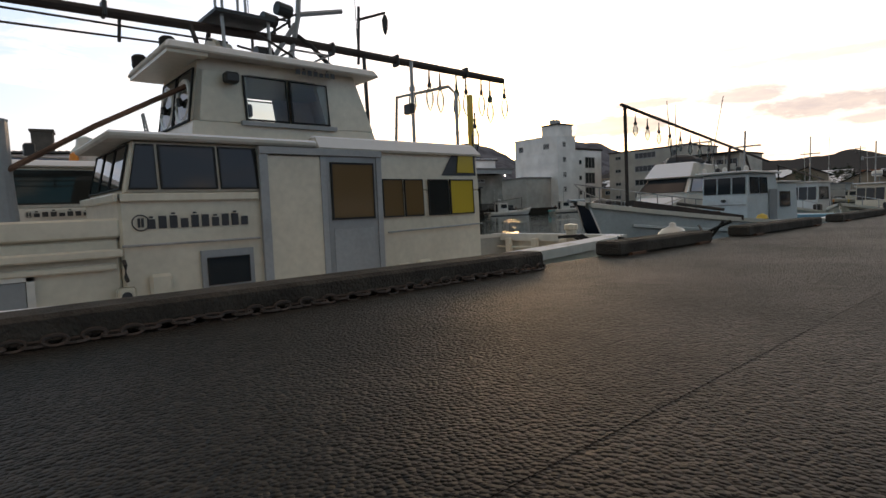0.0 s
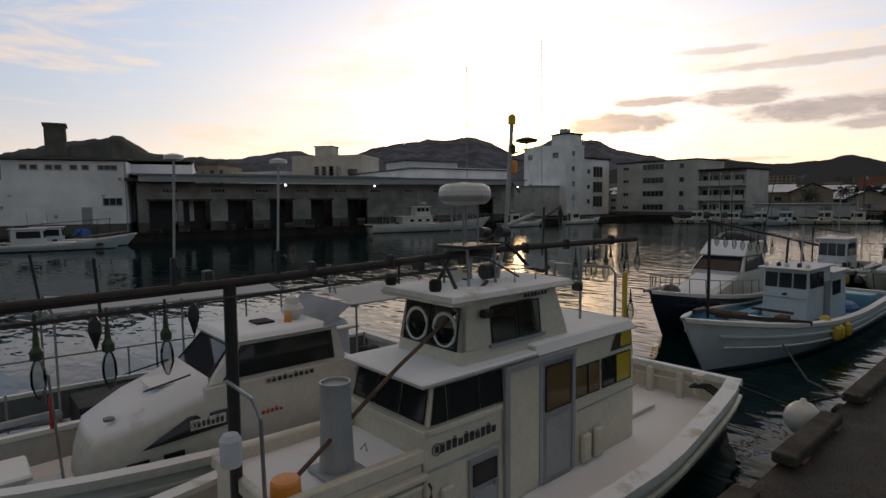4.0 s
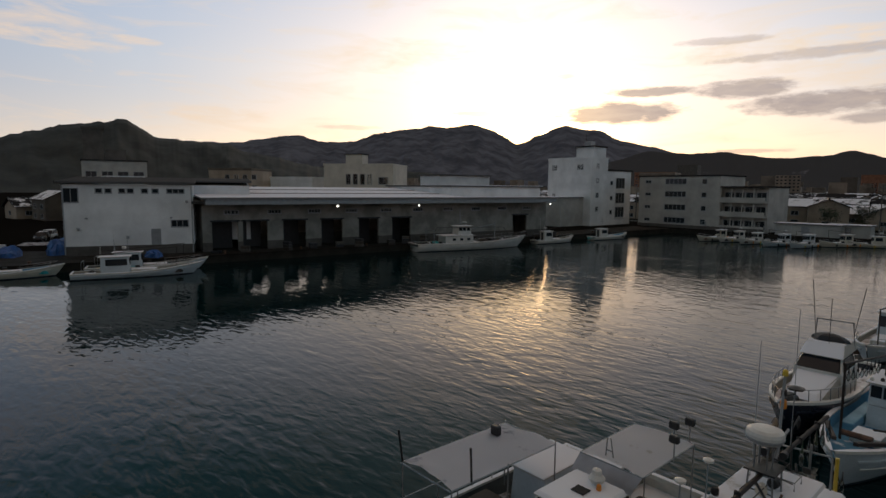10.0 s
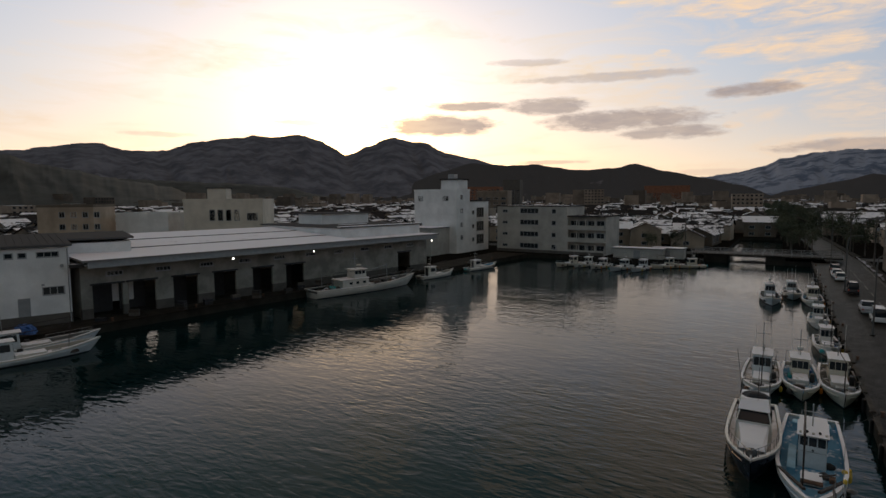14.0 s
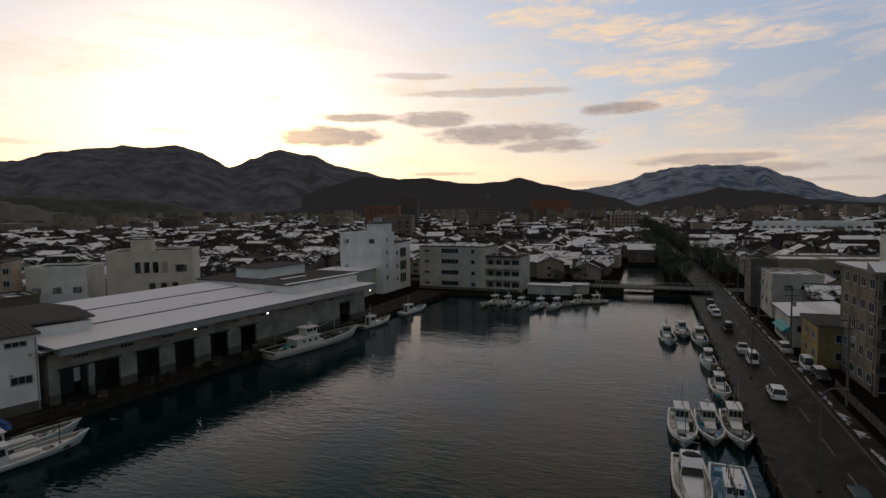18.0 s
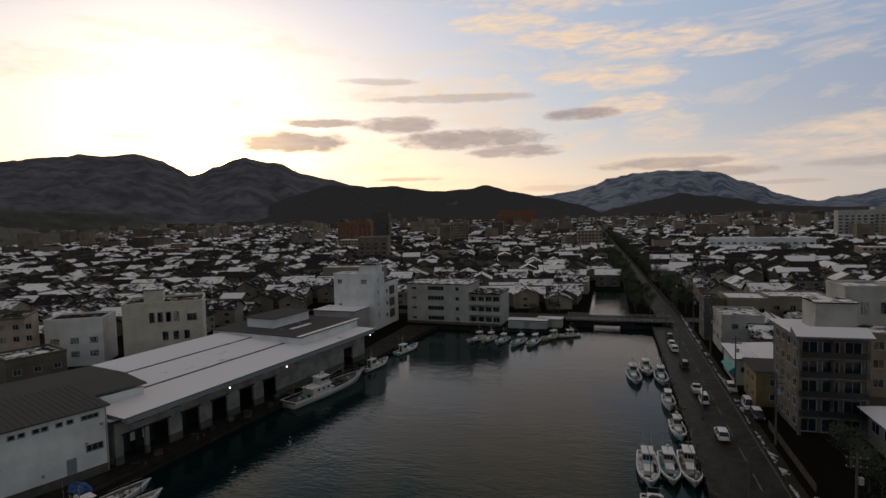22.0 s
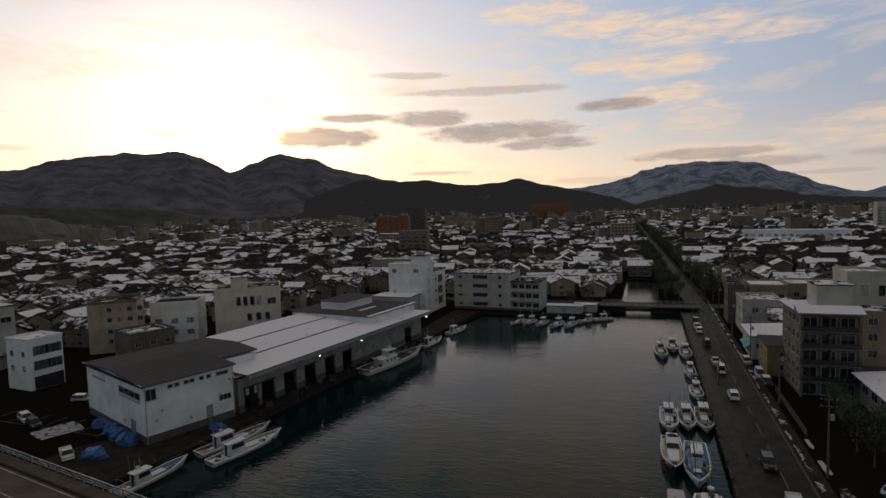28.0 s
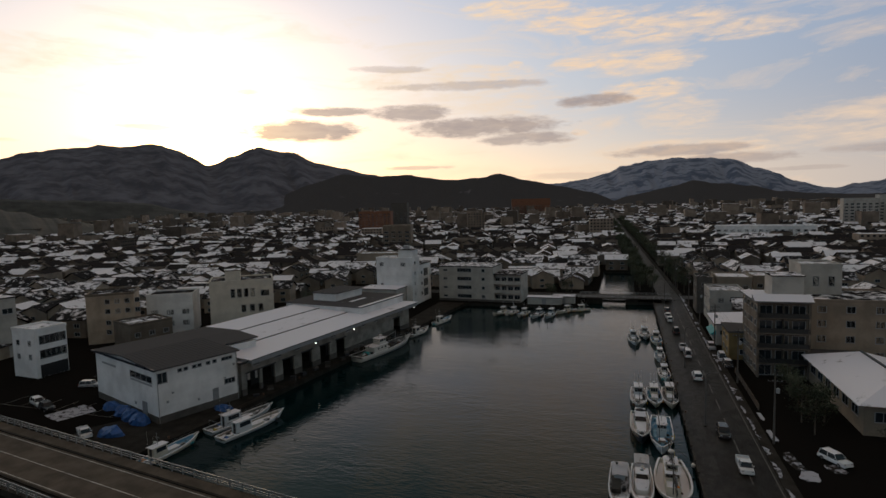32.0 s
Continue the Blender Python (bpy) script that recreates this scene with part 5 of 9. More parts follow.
    part("aft_gear", heap(0.5, 0.5, 0.5, style + 90, (0.45, L * 0.36, dz)), (HULL_DARK, DARKMETAL, ORANGE)[(style // 2) % 3], t)
    for k in range(4):
        y = L * (-0.34 + 0.2 * k + 0.08 * rnd.random())
        x = rnd.choice((-1, 1)) * W * rnd.uniform(0.24, 0.33)
        if k % 2:
            part("gear_crate", bev(boxes((x - 0.25, x + 0.25, y - 0.2, y + 0.2, dz, dz + 0.32)), 0.02, 1), (HULL_DARK, GREYP, TARP, BLUE)[(style + k) % 4], t)
        else:
            part("folded_net", heap(0.32, 0.45, 0.4, style * 5 + k, (x, y, dz)), (DARKMETAL, WOOD, TEAL, RUST)[(style + k) % 4], t)
    if style % 3 != 1:
        part("lamp_boom", tubes(0.04, [(0.1, L * 0.38, free + 1.9), (0.1, -L * 0.3, free + 2.6)], [(0.1, -L * 0.28, dz), (0.1, -L * 0.29, free + 2.6)], n=6), BOOM, t)
    return t


def heap(rx, ry, h, seed, at=(0, 0, 0), n=12):
    """A soft uneven heap."""
    bm = B()
    rings = []
    for k in range(4):
        u = k / 4
        rr = math.cos(u * 1.57)
        ring = []
        for j in range(n):
            a = 6.28319 * j / n
            w = 1 + 0.3 * noise.noise((math.cos(a) * 1.5, math.sin(a) * 1.5, seed + u))
            ring.append(bm.verts.new((at[0] + rx * rr * w * math.cos(a), at[1] + ry * rr * w * math.sin(a), at[2] + h * math.sin(u * 1.57) * (1 + 0.3 * noise.noise((j, k, seed))))))
        rings.append(ring)
    top = bm.verts.new((at[0], at[1], at[2] + h))
    for p, q in zip(rings, rings[1:]):
        for j in range(n):
            bm.faces.new((p[j], p[(j + 1) % n], q[(j + 1) % n], q[j]))
    for j in range(n):
        bm.faces.new((rings[-1][j], rings[-1][(j + 1) % n], top))
    bm.faces.new(rings[0][::-1])
    return bm


WL = -1.1


# ---- the near boats ----
def bars(t, name, x, y0, z0, n, w, h, gap, mat=None, turn=90, m0=None, ring=True):
    """Unreadable or withheld lettering as plain dark bars on a plate facing +x."""
    bm = B()
    for i in range(n):
        a = y0 + i * (w + gap)
        if i == 0 and ring:
            rr = h * 0.6
            ring = [(x + 0.004, a + w / 2 + rr * math.cos(0.3142 * j), z0 + h / 2 + rr * math.sin(0.3142 * j)) for j in range(21)]
            tube(bm, ring, h * 0.05, 5)
            box(bm, x, x + 0.006, a + w * 0.2, a + w * 0.45, z0 + h * 0.15, z0 + h * 0.85)
            box(bm, x, x + 0.006, a + w * 0.55, a + w * 0.8, z0 + h * 0.15, z0 + h * 0.85)
        else:
            k = 0.75 if i % 3 == 1 else 1.0
            box(bm, x, x + 0.006, a, a + w * 0.8, z0, z0 + h * k)
            if i % 2:
                box(bm, x, x + 0.006, a + w * 0.2, a + w * 0.6, z0 + h * k + 0.012, z0 + h * k + 0.03)
    return part(name, bm, mat or INK, t)


def skewed(bm, pts):
    """A closed body from eight corners, bottom four then top four."""
    vs = [bm.verts.new(p) for p in pts]
    for f in ((3, 2, 1, 0), (4, 5, 6, 7), (0, 1, 5, 4), (1, 2, 6, 5), (2, 3, 7, 6), (3, 0, 4, 7)):
        bm.faces.new([vs[i] for i in f])
    return bm


def tapered(bm, x0, x1, y0, y1, z0, z1, dx=0.05, df=0.0, dr=0.0):
    """A cabin body: sides lean in by dx, front (y0) by df, rear by dr."""
    return skewed(bm, [(x0, y0, z0), (x1, y0, z0), (x1, y1, z0), (x0, y1, z0), (x0 + dx, y0 + df, z1), (x1 - dx, y0 + df, z1), (x1 - dx, y1 - dr, z1), (x0 + dx, y1 - dr, z1)])


def lantern(t, x, y, z, big=1.0):
    """A hanging squid lamp: cord, green socket and long clear bulb."""
    bm = B()
    tube(bm, [(x, y, z), (x, y, z - 0.14 * big)], 0.014, 5)
    lathe(bm, [(0.012, 0.22 * big), (0.02, 0.2 * big), (0.024 * big, 0.1 * big), (0.045 * big, 0.06 * big), (0.045 * big, 0.0)], 8, (x, y, z - 0.34 * big))
    ob = part("fishing_lamp", bm, LAMP_GREEN if big > 1 else DARKMETAL, t)
    bm = B()
    lathe(bm, [(0.02, 0), (0.04, -0.03), (0.065, -0.12), (0.065, -0.24), (0.04, -0.32), (0.025, -0.36), (0.01, -0.38)], 10, (x, y, z - 0.34 * big))
    part("bulb", bm, CLEAR, ob, "clear glass bulb", smooth=True)


LAMP_GREEN = material("green_lamp_socket", (0.035, 0.055, 0.025), 0.45, scale=0.2, fine=20, vary=0.3)


def hero_boat():
    m = pose(-3.55, 4.35, WL)
    t = thing("squid_boat", "cream white squid fishing boat with a tall wheelhouse and lamp boom", "boat", m, "moored boats")
    L, W, free = 12.9, 4.6, 1.04
    rows = hull(t, L, W, free, 0.6, GEL_CREAM, HEAVY_SNOW, 0.46, stern_w=0.66, rail=SNOW_RAIL, bulwark=0.2, rise=(0.72, 1.7), shift=0.2)
    dz = 0.46
    # foredeck house with its low coaming
    bm = tapered(B(), -0.86, 0.86, -3.32, -1.3, dz - 0.1, 1.55, 0.02, 0.03)
    bev(bm, 0.03, 1)
    part("foredeck_house", bm, GEL_CREAM, t)
    part("house_top", boxes((-0.8, 0.8, -3.24, -1.3, 1.55, 1.57)), SNOW_TOP, t, "house top under thin snow")
    part("coaming", boxes((0.76, 0.88, -3.34, -1.3, 1.55, 1.74), (-0.88, -0.76, -3.34, -1.3, 1.55, 1.74), (-0.76, 0.76, -3.34, -3.24, 1.55, 1.74), w=0.02), GEL_CREAM, t)
    part("rubbing_ledge", boxes((0.84, 0.95, -3.34, -1.3, 1.36, 1.44), (0.84, 0.92, -2.75, -1.35, 1.24, 1.3), w=0.015), GEL_CREAM, t)
    d = part("hatch_door", boxes((0.855, 0.885, -2.72, -2.08, 0.5, 1.2), w=0.008), DOOR_GREY, t, "grey sliding hatch door")
    part("door_frame", boxes((0.86, 0.9, -2.78, -2.72, 0.48, 1.24), (0.86, 0.9, -2.08, -2.02, 0.48, 1.24), (0.86, 0.9, -2.78, -2.02, 1.2, 1.25)), GEL, d)
    part("hinge", boxes((0.885, 0.91, -2.74, -2.68, 0.86, 0.95)), DARKMETAL, d)
    bm = B()
    tube(bm, [(0.84, -3.12, 1.07), (0.98, -3.1, 1.05), (1.06, -3.06, 1.0)], 0.13, 18)
    ex = part("exhaust", bm, RUST, t, "rusty exhaust pipe with a dark disc for its bore")
    # black end disc stands in for the shade inside the pipe
    bm = B()
    tube(bm, [(1.058, -3.061, 1.001), (1.066, -3.057, 0.997)], 0.112, 18)
    part("bore", bm, INK, ex)
    part("exhaust_pad", boxes((0.85, 0.87, -3.3, -2.92, 0.82, 1.3), w=0.008), GEL_CREAM, t)
    pl = part("name_plate", boxes((0.882, 0.892, -3.28, -2.88, 1.58, 1.7)), PLATE_BLUE, t, "blue and white plate with unreadable marks")
    bars(pl, "lettering", 0.893, -3.25, 1.6, 7, 0.045, 0.07, 0.006, GEL)
    # main cabin
    y0, y1 = -1.3, 3.72
    bm = tapered(B(), -0.9, 0.9, y0, y1, dz - 0.1, 1.98, 0.02)
    bev(bm, 0.025, 1)
    part("cabin", bm, GEL_CREAM, t)
    bm = tapered(B(), -0.88, 0.88, y0 + 0.05, y1, 1.98, 2.52, 0.05, 0.12)
    bev(bm, 0.02, 1)
    part("cabin_upper", bm, GEL_CREAM, t)
    part("cabin_roof", boxes((-0.93, 0.93, y0 - 0.06, 0.9, 2.52, 2.6), w=0.025), SNOW_TOP, t, "cabin roof edge with thin snow")
    part("aft_roof", bev(tapered(B(), -0.93, 0.93, 0.9, y1 + 0.06, 2.5, 2.68, 0.12, 0.0, 0.1), 0.03, 1), SNOW_TOP, t, "aft cabin roof under snow")
    part("chine_step", boxes((0.89, 0.93, y0 - 0.02, 0.12, 1.9, 1.98), (-0.93, 0.93, y0 - 0.05, y0 + 0.02, 1.9, 1.98), w=0.01), GEL_CREAM, t)
    # side windows of the bridge
    for a, b in ((-1.2, -0.93), (-0.9, -0.32), (-0.29, 0.14)):
        for sx in (1, -1):
            q = [(sx * 0.885, a, 2.02), (sx * 0.885, b, 2.02), (sx * 0.84, b, 2.48), (sx * 0.84, a + (0.1 if a < -1 else 0), 2.48)]
            pane(t, q if sx > 0 else q[::-1], mat=CAB_GLASS)
    for k in range(3):
        xa, xb = -0.82 + 0.555 * k, -0.82 + 0.555 * k + 0.52
        pane(t, [(xa, y0 + 0.052, 2.02), (xb, y0 + 0.052, 2.02), (xb * 0.96, y0 + 0.162, 2.48), (xa * 0.96, y0 + 0.162, 2.48)], mat=CAB_GLASS)
    bars(t, "registration_marks", 0.895, -1.16, 1.62, 11, 0.095, 0.13, 0.012)
    part("grab_rail", tubes(0.014, [(0.94, -1.3, 1.46), (0.94, 0.1, 1.46)]), STEEL, t)
    # lower access door
    sd = part("small_door", boxes((0.895, 0.93, -0.56, 0.02, 0.5, 1.36), w=0.006), DOOR_GREY, t, "small grey aluminium door with a glazed top")
    pane(sd, [(0.932, -0.5, 0.98), (0.932, -0.04, 0.98), (0.932, -0.04, 1.28), (0.932, -0.5, 1.28)])
    part("handle", boxes((0.93, 0.96, -0.1, -0.03, 0.88, 0.93)), STEEL, sd)
    part("kick_panel", boxes((0.93, 0.938, -0.48, -0.06, 0.56, 0.9)), GREYP, sd)
    # sliding door and its track
    tr = part("door_track", boxes((0.9, 0.97, 0.14, 1.82, 2.42, 2.5), (0.9, 0.95, 0.14, 0.24, 0.5, 2.42), (0.9, 0.95, 1.74, 1.82, 0.5, 2.42), (0.9, 0.94, 0.92, 1.0, 0.5, 2.42)), GREYP, t)
    door = part("sliding_door", boxes((0.9, 0.935, 1.0, 1.74, 0.46, 2.42), w=0.006), DOOR_GREY, t, "grey sliding door with a window")
    pane(door, [(0.937, 1.05, 1.62), (0.937, 1.69, 1.62), (0.937, 1.69, 2.34), (0.937, 1.05, 2.34)], mat=WARM_GLASS)
    part("door_panel", boxes((0.936, 0.942, 1.07, 1.67, 0.56, 1.5)), GREYP, door)
    part("fixed_panel", boxes((0.9, 0.925, 0.24, 0.92, 0.48, 2.4)), GEL_CREAM, t)
    for a, b in ((1.86, 2.2), (2.23, 2.56), (2.66, 3.05), (3.08, 3.56)):
        pane(t, [(0.9, a, 1.62), (0.9, b, 1.62), (0.885, b, 2.14), (0.885, a, 2.14)], mat=YELLOW_GLASS if a > 3 else WARM_GLASS if a < 2.6 else CAB_GLASS)
    bm = B()
    vs = [bm.verts.new(p) for p in ((0.87, 2.95, 2.2), (0.87, 3.66, 2.2), (0.85, 3.66, 2.54), (0.85, 3.2, 2.54))]
    bm.faces.new(vs)
    wq = part("quarter_window", bm, INK, t, "black framed slanting quarter window")
    pane(wq, [(0.874, 3.25, 2.24), (0.874, 3.6, 2.24), (0.858, 3.6, 2.5), (0.858, 3.3, 2.5)], mat=YELLOW_GLASS, frame=False)
    part("handrail", tubes(0.013, [(0.94, 1.9, 1.42), (0.94, 3.7, 1.46)]), STEEL, t)
    for y, z0, z1 in ((2.0, 0.5, 0.98), (2.36, 0.5, 1.0)):
        part("locker", bev(boxes((0.9, 1.0, y, y + 0.24, z0, z1)), 0.03, 1), GEL_CREAM, t)
    part("vent_cover", bev(boxes((0.9, 0.96, -1.08, -0.86, 0.72, 1.16)), 0.03, 1), GEL_CREAM, t)
    hp = part("hawse_eye", bev(boxes((0.895, 0.93, -1.38, -1.2, 0.86, 1.06)), 0.03, 1), GEL_CREAM, t)
    # black disc on the solid plate stands in for the shaded hole
    bm = B()
    tube(bm, [(0.93, -1.29, 0.96), (0.935, -1.29, 0.96)], 0.05, 10)
    part("eye", bm, INK, hp)
    part("rope_hook", tubes(0.02, [(0.95, -1.3, 1.32), (1.0, -1.3, 1.28), (1.0, -1.3, 1.16), (0.95, -1.28, 1.12)]), DARKMETAL, t)
    # wheelhouse
    bm = tapered(B(), -0.72, 0.72, -0.5, 1.95, 2.6, 2.79, 0.019, 0.03, 0.063)
    bev(bm, 0.012, 1)
    part("wheelhouse", bm, GEL_CREAM, t)
    part("wheelhouse_head", tapered(B(), -0.648, 0.648, -0.382, 1.69, 3.36, 3.5, 0.014, 0.022, 0.04), GEL_CREAM, t)

    def wh(u, side, z):
        """A place on the wheelhouse side at a share u of its length."""
        k = (z - 2.6) / 0.9
        return Vector((side * (0.72 - 0.09 * k), -0.5 + 0.14 * k + u * (2.45 - 0.44 * k), z))

    for sx in (1, -1):
        for ua, ub in ((0.0, 0.265), (0.7, 1.0)):
            pts = [wh(ua, sx, 2.79), wh(ub, sx, 2.79), wh(ub, sx, 3.36), wh(ua, sx, 3.36)]
            inner = [p - Vector((sx * 0.07, 0, 0)) for p in pts]
            part("side_panel", skewed(B(), [pts[0], pts[1], inner[1], inner[0], pts[3], pts[2], inner[2], inner[3]]), GEL_CREAM, t)
        bm = skewed(B(), [wh(0.0, sx, 2.79), wh(0.0, sx, 2.79) - Vector((sx * 0.1, 0, 0)), wh(0.02, sx, 2.79) - Vector((sx * 0.1, -0.05, 0)), wh(0.03, sx, 2.79), wh(0.0, sx, 3.36), wh(0.0, sx, 3.36) - Vector((sx * 0.1, 0, 0)), wh(0.02, sx, 3.36) - Vector((sx * 0.1, -0.05, 0)), wh(0.03, sx, 3.36)])
        part("corner_post", bm, GEL_CREAM, t)
    part("rear_bulkhead", skewed(B(), [(-0.7, 1.88, 2.79), (0.7, 1.88, 2.79), (0.7, 1.82, 2.79), (-0.7, 1.82, 2.79), (-0.645, 1.69, 3.36), (0.645, 1.69, 3.36), (0.645, 1.63, 3.36), (-0.645, 1.63, 3.36)]), GEL_CREAM, t)
    part("helm_console", bev(boxes((-0.5, 0.5, -0.25, 0.1, 2.7, 3.0)), 0.03, 1), DARKMETAL, t)
    part("wheelhouse_roof", bev(tapered(B(), -0.84, 0.84, -0.75, 1.95, 3.5, 3.6, 0.06, 0.05, 0.05), 0.02, 1), SNOW_TOP, t, "wheelhouse roof with thin snow")
    part("visor", boxes((-0.8, 0.8, -0.72, -0.3, 3.46, 3.5)), GEL_CREAM, t)
    for xa, xb in ((-0.6, -0.02), (0.02, 0.6)):
        pane(t, [(xa, -0.472, 2.78), (xb, -0.472, 2.78), (xb * 0.97, -0.38, 3.38), (xa * 0.97, -0.38, 3.38)], mat=CLEAR)
        cx = (xa + xb) / 2
        bm = B()
        a = 0
        ring = []
        for j in range(20):
            a = 6.28319 * j / 20
            ring.append((cx + 0.235 * math.cos(a), -0.452 - 0.008 + 0.155 * (0.235 * math.sin(a) + 0.22) * 0.6, 3.04 + 0.235 * math.sin(a)))
        ring.append(ring[0])
        tube(bm, ring, 0.028, 6)
        cv = part("clear_view_screen", bm, GEL, t, "round white clear view screen")
        bm = B()
        tube(bm, [(cx, -0.46, 3.04), (cx, -0.5, 3.03)], 0.05, 10)
        tube(bm, [(cx - 0.22, -0.45, 3.04), (cx + 0.22, -0.45, 3.04)], 0.012, 5)
        part("motor", bm, STRAKE, cv)
    for sx in (1, -1):
        for a, b in ((0.12, 0.66), (0.7, 1.22)):
            q = [(sx * 0.7, a, 2.82), (sx * 0.7, b, 2.82), (sx * 0.65, b, 3.34), (sx * 0.65, a, 3.34)]
            pane(t, q if sx > 0 else q[::-1], mat=CLEAR)
        part("sill", boxes((sx * 0.7, sx * 0.75, 0.06, 1.3, 2.76, 2.81) if sx > 0 else (-0.75, -0.7, 0.06, 1.3, 2.76, 2.81)), GREYP, t)
        part("side_lamp", bev(boxes((0.68, 0.8, -0.12, 0.04, 3.22, 3.34) if sx > 0 else (-0.8, -0.68, -0.12, 0.04, 3.22, 3.34)), 0.02, 1), DARKMETAL, t)
    bars(t, "roof_marks", 0.765, 0.75, 3.415, 7, 0.07, 0.06, 0.01, ring=False)
    for x, y in ((-0.7, -0.62), (0.25, -0.55)):
        bm = B()
        lathe(bm, [(0.075, 0), (0.09, 0.03), (0.09, 0.14), (0.06, 0.17)], 12, (x, y, 3.6))
        part("roof_vent", bm, STRAKE, t)
    # roof gear: radar on its platform, search lamp, horn and mast
    part("radar_platform", boxes((-0.35, 0.3, 0.0, 0.75, 4.16, 4.2)), DARKMETAL, t)
    part("platform_leg", tubes(0.022, *[[(x, y, 3.6), (x * 0.9, y, 4.18)] for x in (-0.3, 0.25) for y in (0.1, 0.68)], [(-0.3, 0.1, 3.82), (0.25, 0.1, 3.82)], [(-0.3, 0.68, 3.82), (0.25, 0.68, 3.82)]), STEEL, t)
    radar(t, -0.05, 0.32, 4.2, 0.4, 0.6)
    bm = B()
    tube(bm, [(0.0, 0.25, 3.78), (0.05, 0.0, 3.77)], 0.09, 12, 0.13)
    part("horn", bm, GEL_CREAM, t, "cream loudhailer horn")
    bm = B()
    tube(bm, [(0.1, 0.55, 3.76), (0.12, 0.75, 3.76)], 0.12, 12)
    part("search_lamp", bm, DARKMETAL, t)
    part("mast", tubes(0.035, [(-0.05, 1.05, 3.6), (-0.05, 1.25, 4.4), (-0.05, 1.4, 6.1)], [(-0.05, 1.28, 4.45), (-0.05, 1.95, 4.62)], [(-0.05, 0.72, 3.6), (-0.05, 1.2, 4.3)]), GREYP, t)
    bm = B()
    lathe(bm, [(0.05, 0), (0.075, 0.02), (0.075, 0.18), (0.05, 0.22)], 12, (-0.05, 1.42, 5.3))
    part("beacon", bm, ORANGE, t, "orange rotating beacon")
    for z, x in ((5.62, 0.0), (6.1, 0.0)):
        bm = B()
        lathe(bm, [(0.04, 0), (0.065, 0.02), (0.065, 0.13), (0.03, 0.17)], 10, (-0.05, 1.4, z))
        part("mast_light", bm, DARKMETAL if z < 6 else YELLOW, t)
    part("light_bracket", tubes(0.015, [(-0.05, 1.4, 5.55), (-0.05, 1.65, 5.52)], [(-0.05, 1.4, 5.15), (-0.05, 1.6, 5.0)]), DARKMETAL, t)
    bm = B()
    lathe(bm, [(0.02, 0), (0.17, 0.03), (0.19, 0.07), (0.04, 0.11)], 14, (0.16, 1.52, 5.78))
    part("satellite_puck", bm, DARKMETAL, t)
    part("puck_arm", tubes(0.014, [(-0.05, 1.4, 5.62), (0.16, 1.52, 5.7), (0.16, 1.52, 5.79)]), DARKMETAL, t)
    for k, (x, y, z) in enumerate(((0.18, 1.02, 4.36), (-0.22, 1.0, 4.34))):
        bm = B()
        tube(bm, [(x, y, z), (x + 0.02, y - 0.2, z + 0.02)], 0.085, 12)
        tube(bm, [(x, y - 0.02, z - 0.2), (x, y - 0.02, z)], 0.02, 6)
        part("deck_lamp", bm, DARKMETAL, t, "dark round deck lamp on the radar platform")
    for line in ([(-0.35, 0.75, 4.2), (-0.35, 0.95, 4.2), (0.3, 0.95, 4.2), (0.3, 0.75, 4.2)], [(-0.05, 0.72, 4.2), (-0.05, 1.25, 4.45)], [(-0.3, 0.1, 3.7), (0.25, 0.1, 3.7)], [(-0.36, 0.5, 3.98), (-0.36, 1.5, 3.86)], [(0.28, 0.5, 3.98), (0.36, 1.1, 3.66)]):
        part("brace", tubes(0.016, line), DARKMETAL, t)
    part("roof_rack", tubes(0.014, [(-0.5, 0.9, 3.6), (-0.5, 0.9, 3.8), (0.45, 0.9, 3.8), (0.45, 0.9, 3.6)], [(-0.5, 1.4, 3.6), (-0.5, 1.4, 3.8), (0.45, 1.4, 3.8), (0.45, 1.4, 3.6)], [(-0.5, 0.9, 3.8), (-0.5, 1.4, 3.8)], [(0.45, 0.9, 3.8), (0.45, 1.4, 3.8)]), STEEL, t)
    for y in (-2.3, -1.1, 1.75, 2.9, 4.4):
        part("boom_clamp", bev(boxes((-0.125, 0.025, y - 0.025, y + 0.025, 3.96, 4.14)), 0.015, 1), DARKMETAL, t)
    part("boom_hanger", tubes(0.02, [(-0.05, -0.95, 4.0), (-0.05, -0.97, 3.72)]), DARKMETAL, t)
    part("antenna", tubes(0.008, [(-0.05, 2.2, 4.0), (-0.05, 2.15, 7.6)], n=4), GREYP, t)
    part("antenna", tubes(0.008, [(-0.4, 0.7, 4.2), (-0.4, 0.72, 7.0)], n=4), GREYP, t)
    part("lamp_arm", tubes(0.022, [(-0.05, 2.2, 3.9), (-0.05, 2.25, 4.75)], [(-0.05, 2.22, 4.55), (-0.05, 2.72, 4.75)]), DARKMETAL, t)
    bm = B()
    lathe(bm, [(0.02, 0), (0.05, -0.08), (0.04, -0.22), (0.01, -0.3)], 8, (-0.05, 2.72, 4.72))
    part("arm_lamp", bm, DARKMETAL, t)
    bm = B()
    pts = [(-0.1, 1.2, 4.2), (0.1, 1.35, 4.0), (0.2, 1.55, 3.75), (0.2, 1.9, 3.66), (0.1, 2.2, 3.7)]
    tube(bm, pts, 0.03, 7)
    part("cable_hose", bm, STRAKE, t)
    # lamp boom over the whole length
    part("boom", tubes(0.055, [(-0.05, -9.2, 3.93), (-0.05, -3.4, 3.97), (-0.05, 1.2, 4.07), (-0.05, 5.35, 4.03)], n=10), BOOM, t, "dark brown weathered lamp boom")
